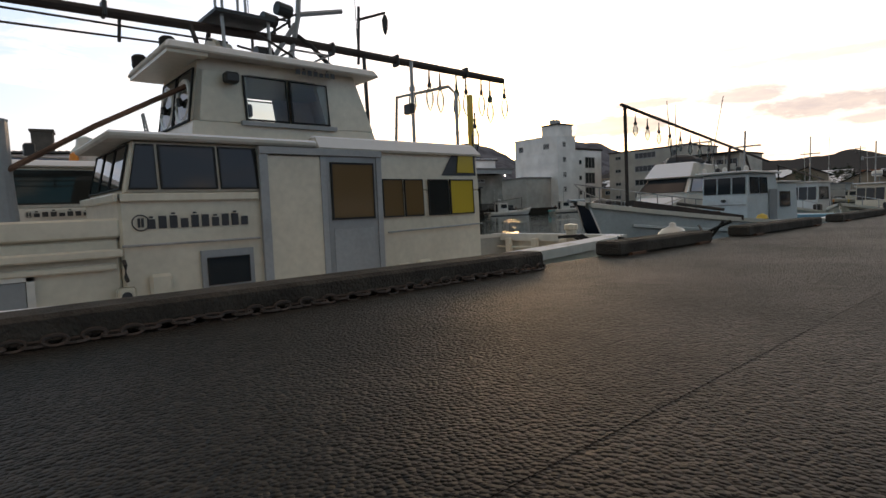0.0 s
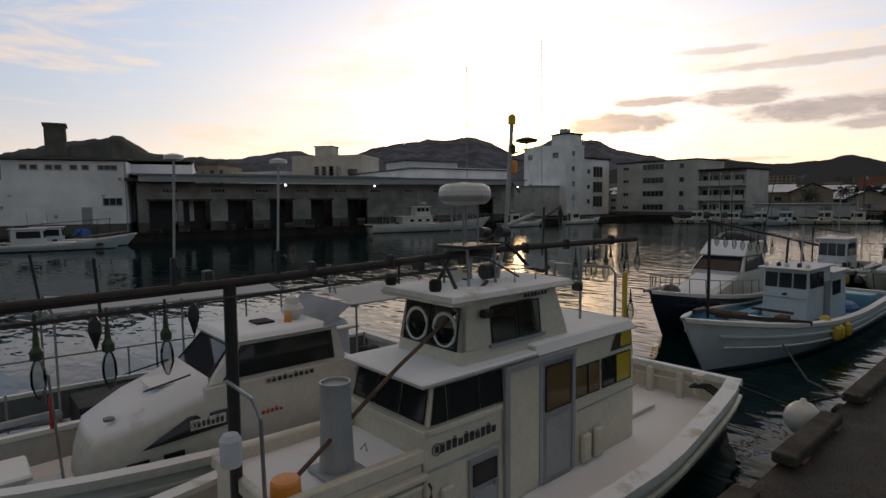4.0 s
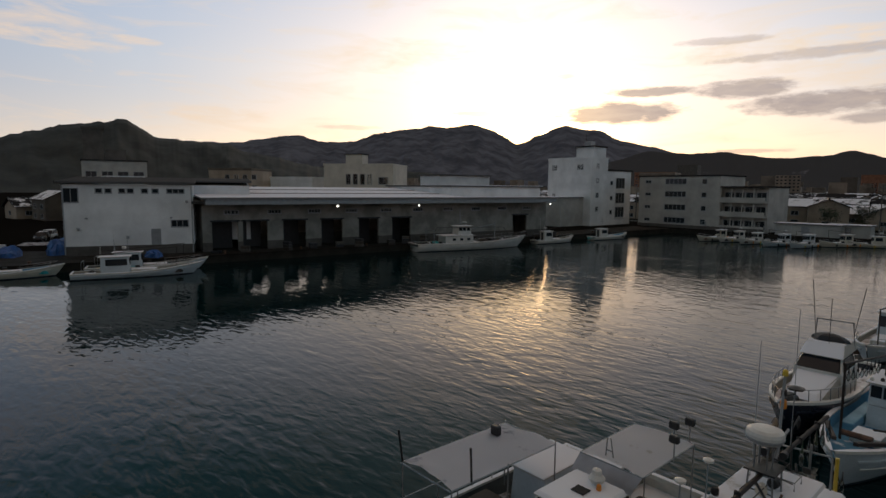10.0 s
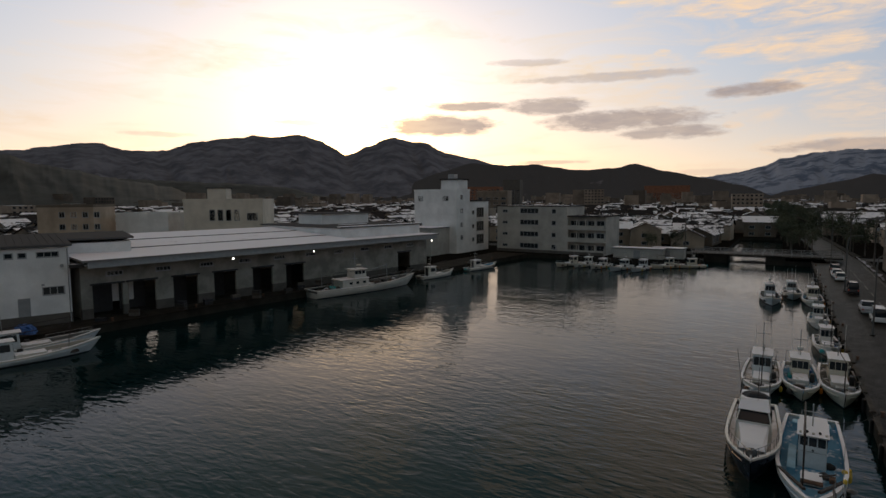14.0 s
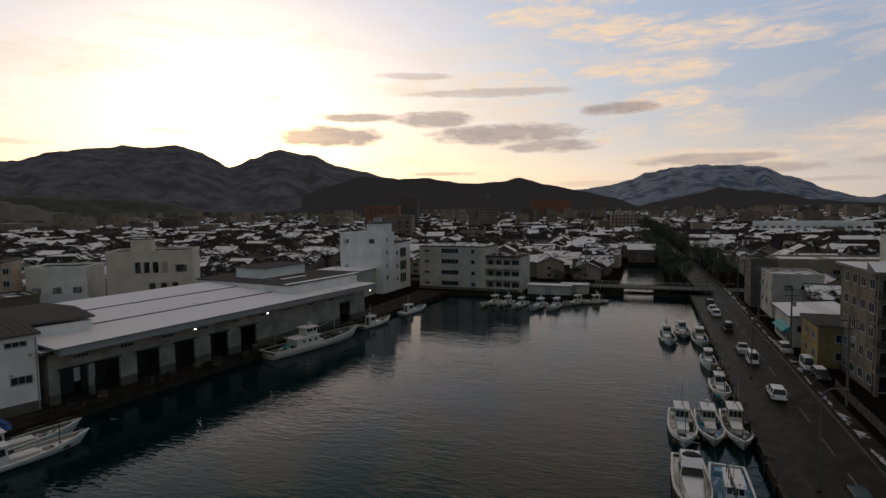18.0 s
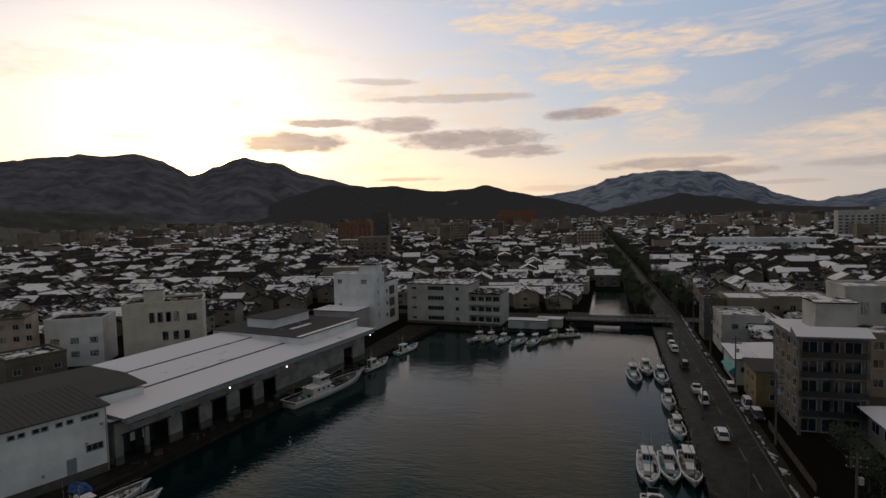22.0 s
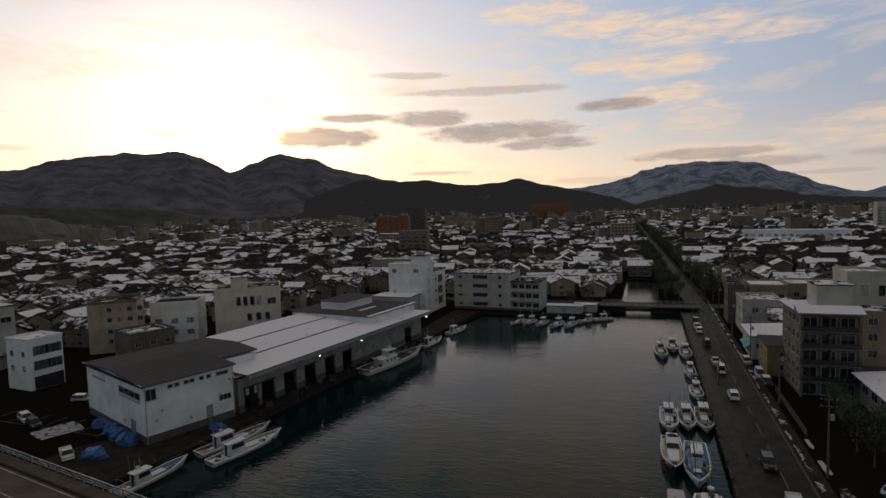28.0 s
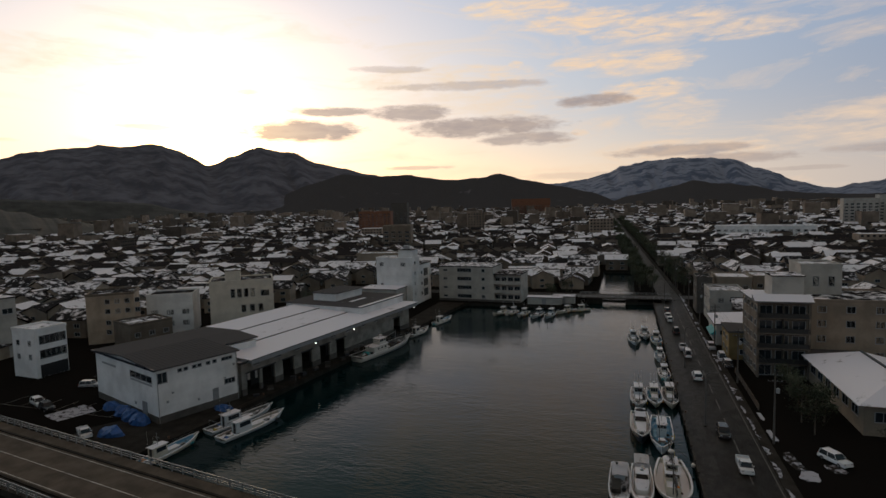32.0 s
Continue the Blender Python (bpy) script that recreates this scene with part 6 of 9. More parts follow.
    part("boom_cable", tubes(0.013, [(0.1, -9.0, 3.8), (0.1, -3.3, 3.84), (0.1, 0.2, 3.86)], [(-0.2, -9.0, 3.74), (-0.2, -3.3, 3.76), (-0.2, 0.2, 3.84)], n=5), DARKMETAL, t)
    part("boom_post", tubes(0.07, [(-0.05, -3.34, 0.9), (-0.05, -3.32, 3.97)], n=10), DARKMETAL, t, "dark steel boom post")
    part("boom_strut", tubes(0.03, [(0.3, -0.2, 3.6), (0.0, -0.2, 4.02)], [(-0.4, 0.05, 3.6), (-0.1, 0.05, 4.02)], [(0.0, 2.3, 2.68), (-0.05, 2.3, 4.05)]), DARKMETAL, t)
    for y in (-3.9, -2.75):
        po = part("pole_light", tubes(0.014, [(-0.05, y, 3.95), (-0.05, y + 0.06, 5.3)]), GREYP, t)
        bm = B()
        lathe(bm, [(0.02, 0), (0.1, 0.02), (0.1, 0.06), (0.03, 0.08)], 12, (-0.05, y + 0.06, 5.3))
        part("cap", bm, GEL, po)
        part("pole_clamp", boxes((-0.075, -0.025, y - 0.025, y + 0.025, 4.0, 4.3)), DARKMETAL, po)
    for i in range(9):
        lantern(t, -0.05 + 0.12 * (i % 2), -4.0 - 0.55 * i, 3.88, 1.25)
    for i in range(3):
        bm = B()
        y = -3.75 - 0.9 * i
        lathe(bm, [(0.01, 0), (0.05, -0.06), (0.06, -0.16), (0.03, -0.26), (0.0, -0.36)], 8, (0.06, y, 3.82))
        part("lead_weight", bm, DARKMETAL, t)
    for i in range(8):
        lantern(t, -0.05 + 0.08 * (i % 2), 3.2 + 0.3 * i, 3.97, 0.8 if i % 3 else 1.05)
    # aft frame
    part("aft_frame", tubes(0.028, [(0.55, 3.6, 2.6), (0.55, 3.6, 3.5), (0.5, 3.5, 3.62), (-0.6, 3.3, 3.62), (-0.7, 3.3, 2.6)], [(0.2, 3.0, 2.65), (0.2, 3.0, 4.0)]), STEEL, t)
    part("aft_post", tubes(0.05, [(0.6, 3.85, 2.2), (0.6, 3.85, 3.5)], n=8), YELLOW, t, "yellow painted post")
    lantern(t, 0.75, 3.8, 3.2, 0.7)
    part("floodlight", bev(boxes((0.05, 0.25, 2.92, 3.02, 3.2, 3.36)), 0.02, 1), DARKMETAL, t)
    # aft deck
    for k, y in enumerate((4.3, 4.9, 5.5)):
        part("bulwark_frame", bev(boxes((-1.62, -1.5, y, y + 0.14, dz, 1.05)), 0.02, 1), GEL_CREAM, t)
        part("bulwark_frame", bev(boxes((-0.9 + 0.7 * k, -0.76 + 0.7 * k, 6.2, 6.3, dz, 1.05)), 0.02, 1), GEL_CREAM, t)
    part("deck_hatch", bev(boxes((-0.6, 0.5, 4.3, 5.3, dz, dz + 0.12)), 0.02, 1), SNOW_TOP, t)
    bm = B()
    lathe(bm, [(0.09, 0), (0.09, 0.3), (0.12, 0.32), (0.12, 0.4), (0.02, 0.42)], 10, (1.3, 5.5, 0.95))
    part("bollard", bm, GEL_CREAM, t)
    bm = B()
    for k in range(3):
        tube(bm, [(1.25, 5.2 + 0.1 * k, 1.15), (1.5, 5.3 + 0.12 * k, 1.16), (1.68, 5.45 + 0.14 * k, 1.0), (1.85, 5.7 + 0.16 * k, 0.75)], 0.028, 6)
    part("mooring_rope", bm, STRAKE, t, "black mooring rope over the gunwale")
    part("bulwark_rail", tubes(0.02, [(-1.5, 4.0, 0.86), (-1.45, 6.25, 0.86), (1.2, 6.25, 0.86)]), GEL_CREAM, t)
    # tubs, funnel and the pole across
    bm = B()
    lathe(bm, [(0.235, 0), (0.24, 0.05), (0.215, 0.07), (0.19, 0.6), (0.185, 1.12), (0.19, 1.14), (0.17, 1.14), (0.17, 1.1)], 20, (0.35, -2.25, 1.57))
    part("funnel", bm, GREYP, t, "grey funnel pipe")
    part("funnel_base", bev(boxes((0.08, 0.62, -2.52, -1.98, 1.57, 1.64)), 0.02, 1), GREYP, t)
    bm = B()
    tube(bm, [(0.1, -1.75, 1.62), (0.14, -1.7, 1.7), (0.2, -1.72, 1.62)], 0.012, 5)
    part("ring_bolt", bm, STEEL, t)
    return t


PLATE_BLUE = material("blue_plate", (0.05, 0.14, 0.42), 0.4, scale=0.3, fine=20, vary=0.15)
CAB_GLASS = glass_material("tinted_cabin_glass", (0.018, 0.02, 0.02), 0.05)
# tan colour stands in for warm light coming through from the opposite windows
WARM_GLASS = glass_material("curtained_cabin_glass", (0.12, 0.078, 0.036), 0.12)
# plain yellow tint for the aft panes
YELLOW_GLASS = glass_material("yellow_curtained_glass", (0.42, 0.32, 0.04), 0.15)
hero_boat()
bm = B()
lathe(bm, [(0.15, 0), (0.175, 0.02), (0.165, 0.24), (0.15, 0.27), (0.05, 0.28)], 16)
tagged(part("bucket", bm, ORANGE), "orange plastic tub on the foredeck of the squid boat", "tub").matrix_basis = pose(-2.98, 1.32, WL + 1.57)
bm = B()
tube(bm, [(-3.05, 1.25, 0.52), (-3.15, 3.0, 1.6), (-3.2, 4.75, 2.56)], 0.028, 8)
tagged(part("boat_pole", bm, RUST), "red brown wooden boat pole leaning on the wheelhouse roof", "pole")
bm = B()
tube(bm, [(-2.82, 1.02, 0.25), (-2.82, 1.0, 1.55), (-2.9, 0.95, 1.75), (-3.5, 0.92, 1.8)], 0.022, 7)
rail = tagged(part("grab_frame", bm, STEEL), "bent steel grab frame by the boom post", "frame")
bm = B()
lathe(bm, [(0.02, 0), (0.11, 0.02), (0.12, 0.1), (0.12, 0.32), (0.08, 0.38)], 12)
tagged(part("net_buoy", bm, TARP), "pale blue and white net float on the boom post", "float").matrix_basis = pose(-3.42, 0.9, 0.85)


def cruiser_boat():
    m = pose(-7.3, 2.2, WL)
    t = thing("cabin_boat", "white cabin boat with a sloping trunk cabin and tinted windows", "boat", m, "moored boats")
    L, W, free = 12.0, 2.9, 0.98
    hull(t, L, W, free, 0.45, GEL, HEAVY_SNOW, 0.55, stern_w=0.8)
    # trunk cabin rising into the wheelhouse, as one lofted shell
    bm = B()
    prof = [(-2.25, 1.05, 0.45, 0.5), (-2.1, 1.45, 0.72, 0.62), (-1.5, 1.75, 0.88, 0.74), (-0.9, 1.95, 0.94, 0.8), (-0.55, 2.08, 0.96, 0.82)]
    rings = []
    for y, z, wb, wt in prof:
        rings.append([bm.verts.new(p) for p in ((-wb, y, 0.5), (-wb, y, z * 0.72), (-wt, y + 0.05, z), (wt, y + 0.05, z), (wb, y, z * 0.72), (wb, y, 0.5))])
    for p, q in zip(rings, rings[1:]):
        for k in range(5):
            bm.faces.new((p[k], p[k + 1], q[k + 1], q[k]))
    bm.faces.new(rings[0])
    part("trunk_cabin", bm, SNOW_TOP, t, "white trunk cabin under snow", smooth=True)
    part("cabin", bev(tapered(B(), -0.96, 0.96, -0.6, 2.2, 0.5, 1.95, 0.03), 0.03, 1), GEL, t)
    part("wheelhouse", bev(tapered(B(), -0.92, 0.92, -0.55, 2.0, 1.95, 2.55, 0.14, 0.5, 0.1), 0.04, 2), GEL, t)
    part("wheelhouse_roof", bev(tapered(B(), -0.86, 0.86, -0.15, 2.15, 2.55, 2.66, 0.1, 0.1, 0.05), 0.03, 1), SNOW_TOP, t)
    for sx in (1, -1):
        q = [(sx * 0.91, -0.3, 2.0), (sx * 0.91, 1.75, 2.0), (sx * 0.8, 1.75, 2.5), (sx * 0.8, 0.05, 2.5)]
        pane(t, q if sx > 0 else q[::-1], mat=CAB_GLASS)
        q = [(sx * 0.965, -1.55, 1.22), (sx * 0.965, -0.1, 1.3), (sx * 0.95, -0.1, 1.55), (sx * 0.9, -0.85, 1.55)]
        pane(t, q if sx > 0 else q[::-1], name="hull_window", mat=CAB_GLASS, frame=False)
        q = [(sx * 0.965, -1.75, 0.86), (sx * 0.965, -1.45, 0.86), (sx * 0.965, -1.45, 1.08), (sx * 0.965, -1.75, 1.08)]
        pane(t, q if sx > 0 else q[::-1], name="port_light")
        q = [(sx * 0.968, -1.25, 0.86), (sx * 0.968, -0.95, 0.86), (sx * 0.968, -0.95, 1.08), (sx * 0.968, -1.25, 1.08)]
        pane(t, q if sx > 0 else q[::-1], name="port_light")
    pane(t, [(-0.8, -0.53, 2.0), (0.8, -0.53, 2.0), (0.7, -0.08, 2.5), (-0.7, -0.08, 2.5)], name="windscreen", mat=CAB_GLASS)
    plate = part("number_plate", boxes((0.972, 0.98, -0.85, -0.3, 1.34, 1.5)), GEL, t)
    bars(plate, "lettering", 0.981, -0.82, 1.37, 7, 0.06, 0.09, 0.012)
    bars(t, "side_marks", 0.968, 0.4, 1.82, 9, 0.09, 0.07, 0.012, ring=True)
    bars(t, "maker_mark", 0.968, 0.3, 1.3, 5, 0.07, 0.06, 0.01, RED, ring=False)
    part("roof_hatch", bev(boxes((-0.2, 0.2, 0.6, 0.95, 2.66, 2.7)), 0.015, 1), STRAKE, t)
    part("deck_hatch", bev(boxes((-0.3, 0.3, -1.25, -0.8, 1.92, 1.97)), 0.02, 1), SNOW_TOP, t)
    bm = B()
    lathe(bm, [(0.03, 0), (0.08, 0.01), (0.08, 0.05), (0.02, 0.07)], 10, (0.45, -1.85, 1.62))
    part("vent_cowl", bm, STEEL, t)
    part("hand_rail", tubes(0.014, [(0.6, -1.4, 2.0), (0.6, -0.7, 2.12)], [(-0.6, -1.4, 2.0), (-0.6, -0.7, 2.12)]), STRAKE, t)
    # loudhailer, beacon and rails on the roof
    bm = B()
    lathe(bm, [(0.1, 0), (0.2, 0.12), (0.22, 0.2), (0.14, 0.3), (0.12, 0.42), (0.02, 0.46)], 14, (0.1, 1.35, 2.66))
    part("satellite_dome", bm, GEL, t)
    bm = B()
    lathe(bm, [(0.06, 0), (0.07, 0.02), (0.06, 0.14), (0.02, 0.17)], 10, (0.3, 1.15, 2.66))
    part("beacon", bm, ORANGE, t)
    # aft awning of white cloth on a frame
    bm = B()
    n = 8
    grid = [[bm.verts.new((-0.95 + 1.95 * i / n, 2.1 + 3.0 * j / n, 2.95 + 0.1 * math.sin(3.14 * i / n) - 0.06 * math.sin(9 * j / n) * math.sin(3.1 * i / n))) for i in range(n + 1)] for j in range(n + 1)]
    for j in range(n):
        for i in range(n):
            bm.faces.new((grid[j][i], grid[j][i + 1], grid[j + 1][i + 1], grid[j + 1][i]))
    bmesh.ops.solidify(bm, geom=list(bm.faces), thickness=0.015)
    part("awning", bm, SNOW_TOP, t, "white aft awning under snow", smooth=True)
    bm = B()
    vs = [bm.verts.new(p) for p in ((-0.95, 2.1, 2.95), (1.0, 2.1, 2.95), (0.95, 1.6, 2.62), (-0.9, 1.6, 2.62))]
    bm.faces.new(vs)
    bmesh.ops.solidify(bm, geom=list(bm.faces), thickness=0.015)
    part("awning_front", bm, TARP, t)
    part("awning_frame", tubes(0.02, *[[(x, y, 0.6), (x, y, 2.95)] for x in (-0.95, 1.0) for y in (2.2, 5.05)], [(-0.95, 2.1, 2.94), (1.0, 2.1, 2.94)], [(-0.95, 5.1, 2.94), (1.0, 5.1, 2.94)], [(-0.95, 2.1, 2.94), (-0.95, 5.1, 2.94)], [(1.0, 2.1, 2.94), (1.0, 5.1, 2.94)]), STEEL, t)
    part("antenna_ladder", tubes(0.02, [(-0.3, 2.4, 2.95), (-0.2, 2.3, 3.6)], [(-0.05, 2.4, 2.95), (-0.1, 2.3, 3.6)], [(-0.25, 2.35, 3.2), (-0.07, 2.35, 3.2)]), STEEL, t)
    for x, y in ((0.8, 5.2), (1.05, 3.7), (0.6, 4.6)):
        st = part("lamp_stand", tubes(0.02, [(x, y, 2.9), (x, y, 3.5)]), STEEL, t)
        part("flood_lamp", bev(boxes((x - 0.14, x + 0.14, y - 0.1, y + 0.06, 3.45, 3.68)), 0.03, 1), DARKMETAL, st)
    part("outboard", bev(boxes((0.5, 0.85, 2.5, 2.9, 1.5, 2.0)), 0.1, 2), STRAKE, t, "black engine cowl")
    part("side_grating", boxes(*[(0.93, 0.97, 2.3, 3.4, 1.0 + 0.09 * k, 1.05 + 0.09 * k) for k in range(7)]), GREYP, t)
    part("fish_tank", bev(boxes((-0.6, 0.3, -3.6, -2.8, 0.7, 1.05)), 0.03, 1), SNOW_TOP, t)
    part("crate", bev(boxes((0.3, 0.75, -2.9, -2.45, 0.72, 0.98)), 0.02, 1), TARP, t)
    part("deck_locker", bev(boxes((-1.0, -0.2, -4.6, -3.8, 0.8, 1.25)), 0.04, 1), SNOW_TOP, t)
    bm = B()
    tube(bm, [(0.95, -2.5, 0.9), (0.9, -2.6, 2.6)], 0.02, 6)
    fl = part("flag_pole", bm, STEEL, t)
    part("flag", bev(boxes((0.895, 0.93, -2.62, -2.575, 1.85, 2.3)), 0.012, 1), RED, fl, "furled red flag")
    return t


cruiser_boat()


def awning_boat():
    m = pose(-10.1, 1.6, WL)
    t = thing("open_work_boat", "open grey white work boat with a snowy cloth awning", "boat", m, "moored boats")
    rows = hull(t, 12.5, 2.7, 0.95, 0.3, GEL_COOL, SNOW_DECK_GREY, 0.35, stern_w=0.85, bulwark=0.1)
    part("cabin", bev(tapered(B(), -0.7, 0.7, 2.6, 4.6, 0.35, 1.7, 0.06, 0.1), 0.04, 1), GEL_COOL, t)
    part("cabin_roof", bev(boxes((-0.8, 0.8, 2.4, 4.8, 1.7, 1.78)), 0.02, 1), SNOW_TOP, t)
    part("net_bin", boxes((-1.0, 0.2, -1.2, 1.8, 0.35, 0.95)), WOOD, t)
    part("winch", bev(boxes((0.35, 0.8, -0.6, 0.0, 0.35, 1.0)), 0.05, 1), DARKMETAL, t)
    part("roller", tubes(0.09, [(1.05, -1.6, 1.2), (1.3, -2.6, 1.25)], n=10), STEEL, t)
    part("thwart", boxes((-1.1, 1.1, -3.2, -2.9, 0.75, 0.85), (-1.1, 1.1, -4.4, -4.1, 0.85, 0.95)), SNOW_TOP, t)
    # cloth awning sagging between its bars
    bm = B()
    nx, ny = 10, 16
    grid = []
    for j in range(ny + 1):
        row = []
        for i in range(nx + 1):
            u, v = i / nx, j / ny
            sag = 0.16 * math.sin(3.14 * u) * (0.5 + 0.5 * math.cos(v * 9)) + 0.2 * noise.noise((u * 2.5, v * 3.5, 1)) * math.sin(3.14 * u)
            row.append(bm.verts.new((-0.95 + 2.0 * u, -1.6 + 4.2 * v, 3.0 + sag - 0.06 * v)))
        grid.append(row)
    for j in range(ny):
        for i in range(nx):
            bm.faces.new((grid[j][i], grid[j][i + 1], grid[j + 1][i + 1], grid[j + 1][i]))
    bmesh.ops.solidify(bm, geom=list(bm.faces), thickness=0.015)
    part("awning", bm, AWNING, t, "sagging cloth awning with drifts of snow", smooth=True)
    part("awning_frame", tubes(0.022, *[[(x, y, 0.8), (x, y, 3.0)] for x in (-0.95, 1.05) for y in (-1.6, 0.5, 2.6)], [(-0.95, -1.65, 2.98), (1.05, -1.65, 2.98)], [(-0.95, 2.6, 2.92), (1.05, 2.6, 2.92)], [(-0.95, -1.6, 2.98), (-0.95, 2.6, 2.92)], [(1.05, -1.6, 2.98), (1.05, 2.6, 2.92)]), STEEL, t)
    part("whip_pole", tubes(0.03, [(-0.95, -1.6, 3.0), (-1.0, -1.7, 3.9)]), STRAKE, t)
    part("whip_pole", tubes(0.03, [(1.05, -0.9, 2.9), (1.05, -0.95, 3.9)]), STRAKE, t)
    part("flood_lamp", bev(boxes((-0.5, -0.2, 1.4, 1.6, 3.05, 3.35)), 0.03, 1), DARKMETAL, t)
    part("rail", tubes(0.02, *[[(sx * b * 0.95, y, g), (sx * b * 0.95, y, g + 0.7)] for y, b, g, s in rows[2:14:3] for sx in (-1, 1)], [(-b * 0.95, y, g + 0.7) for y, b, g, s in rows[2:12]]), STEEL, t)
    return t


AWNING = snow_on("cloth_with_snow", (0.2, 0.23, 0.32), 0.72, scale=0.9)
awning_boat()


def blue_deck_boat():
    m = pose(-3.9, 20.5, WL, 0, 0, -2) @ Matrix.Diagonal((1, 1.08, 0.84, 1))
    t = thing("blue_deck_boat", "white fishing boat with a high flared bow and pale blue deck", "boat", m, "moored boats")
    L, W, free = 13.6, 3.5, 1.05
    rows = hull(t, L, W, free, 0.95, GEL_COOL, SNOW_DECK_BLUE, 0.5, stern_w=0.85)
    part("wheelhouse", bev(tapered(B(), -0.7, 0.75, -0.4, 1.7, 0.5, 2.9, 0.05, 0.05), 0.03, 1), GEL_COOL, t)
    part("wheelhouse_roof", bev(boxes((-0.78, 0.83, -0.6, 1.8, 2.9, 2.98)), 0.02, 1), SNOW_TOP, t)
    part("aft_cabin", bev(tapered(B(), -0.65, 0.75, 1.72, 3.4, 0.5, 2.55, 0.04, 0.0, 0.1), 0.04, 1), GEL_COOL, t)
    part("aft_roof", bev(boxes((-0.7, 0.8, 1.82, 3.5, 2.55, 2.62)), 0.02, 1), SNOW_TOP, t)
    for k in range(3):
        xa = -0.6 + 0.44 * k
        pane(t, [(xa, -0.37, 2.15), (xa + 0.38, -0.37, 2.15), (xa + 0.38, -0.355, 2.75), (xa, -0.355, 2.75)])
    for sx, x in ((1, 0.735), (-1, -0.685)):
        for a, b in ((-0.2, 0.35), (0.45, 0.95)):
            q = [(x, a, 2.15), (x, b, 2.15), (x - sx * 0.025, b, 2.75), (x - sx * 0.025, a, 2.75)]
            pane(t, q if sx > 0 else q[::-1])
    pane(t, [(0.735, 1.9, 1.6), (0.735, 2.7, 1.6), (0.72, 2.7, 2.2), (0.72, 1.9, 2.2)])
    part("side_door", boxes((0.742, 0.775, 1.05, 1.6, 0.55, 2.3)), DOOR_GREY, t)
    part("hand_rail", tubes(0.016, [(-0.6, -0.44, 1.75), (0.7, -0.44, 1.75)]), STEEL, t)
    bm = B()
    tube(bm, [(0.05, -0.42, 1.9), (0.05, -0.52, 1.9)], 0.06, 10)
    part("deck_lamp", bm, DARKMETAL, t)
    for i in range(5):
        bm = B()
        lathe(bm, [(0.06, 0), (0.08, 0.03), (0.07, 0.14), (0.02, 0.18)], 8, (-0.6 + 0.32 * i, -0.35 + 0.2 * (i % 2), 2.98))
        part("roof_lamp", bm, DARKMETAL if i % 2 else GEL, t)
    part("mast", tubes(0.035, [(0, 1.0, 2.98), (0, 1.1, 4.6)], [(-0.5, 1.06, 4.0), (0.5, 1.06, 4.0)]), GREYP, t)
    # lamp boom that rises towards the bow
    part("lamp_boom", tubes(0.05, [(-0.4, 3.8, 3.55), (-0.4, -4.9, 5.05)], n=8), BOOM, t, "brown boom with hanging lamps")
    for line in ([(-0.4, -4.7, 1.6), (-0.4, -4.75, 5.05)], [(-0.4, 0.8, 2.98), (-0.4, 0.9, 4.0)], [(-0.4, 2.6, 2.62), (-0.4, 1.9, 3.9)]):
        part("boom_post", tubes(0.045, line, n=8), BOOM, t)
    for i in range(8):
        y = -4.3 + 0.55 * i
        lantern(t, -0.4, y, 5.0 - (y + 4.9) * 0.172 - 0.08, 1.0)
    for sx in (1, -1):
        part("bow_beam", skewed(B(), [(sx * 0.25, -5.6, 1.9), (sx * 0.4, -5.6, 1.9), (sx * 1.62, -2.6, 1.3), (sx * 1.45, -2.6, 1.3), (sx * 0.25, -5.6, 2.06), (sx * 0.4, -5.6, 2.06), (sx * 1.62, -2.6, 1.46), (sx * 1.45, -2.6, 1.46)]), BOOM, t, "dark wooden rubbing beam on the bow")
    part("bow_post", bev(boxes((0.8, 1.1, -3.2, -2.75, 1.3, 1.62)), 0.03, 1), RUST, t)
    for k, (x, y) in enumerate(((0.6, -1.2), (-0.3, -1.4), (0.9, 0.2))):
        part("deck_gear", heap(0.28, 0.32, 0.35, 30 + k, (x, y, 0.55)), (DARKMETAL, TARP, STRAKE)[k], t)
    part("deck_winch", tubes(0.12, [(0.55, -2.0, 0.95), (1.05, -2.0, 0.95)], n=10), DARKMETAL, t)
    part("windlass", tubes(0.13, [(-0.5, -4.3, 1.75), (0.5, -4.3, 1.75)], n=10), RUST, t)
    part("bow_roller", tubes(0.05, [(0.35, -3.6, 1.9), (1.1, -2.6, 1.65)], n=8), WOOD, t)
    part("fore_hatch", bev(boxes((-0.5, 0.5, -3.2, -2.2, 0.9, 1.3)), 0.03, 1), SNOW_TOP, t)
    part("net_bin", bev(boxes((-1.2, -0.75, -1.8, 1.5, 0.6, 1.1)), 0.03, 1), DECK_BLUE, t)
    part("aft_locker", bev(boxes((-1.1, 1.1, 5.2, 5.9, 0.5, 1.15)), 0.03, 1), DECK_BLUE, t)
    part("blue_sheet", heap(0.6, 0.9, 0.45, 4, (0.3, 4.4, 0.5)), BLUE, t)
    for y, x in ((-1.1, 1.72), (-0.8, 1.74), (-0.2, 1.76)):
        bm = B()
        lathe(bm, [(0.02, 0.3), (0.12, 0.2), (0.14, 0.0), (0.12, -0.2), (0.02, -0.3)], 10, (x + 0.06, y, 0.75))
        part("fender", bm, YELLOW, t, "yellow fender")
    bm = B()
    lathe(bm, [(0.02, 0.16), (0.12, 0.1), (0.16, 0.0), (0.12, -0.1), (0.02, -0.16)], 12, (1.55, -1.35, 1.3))
    part("float", bm, YELLOW, t)
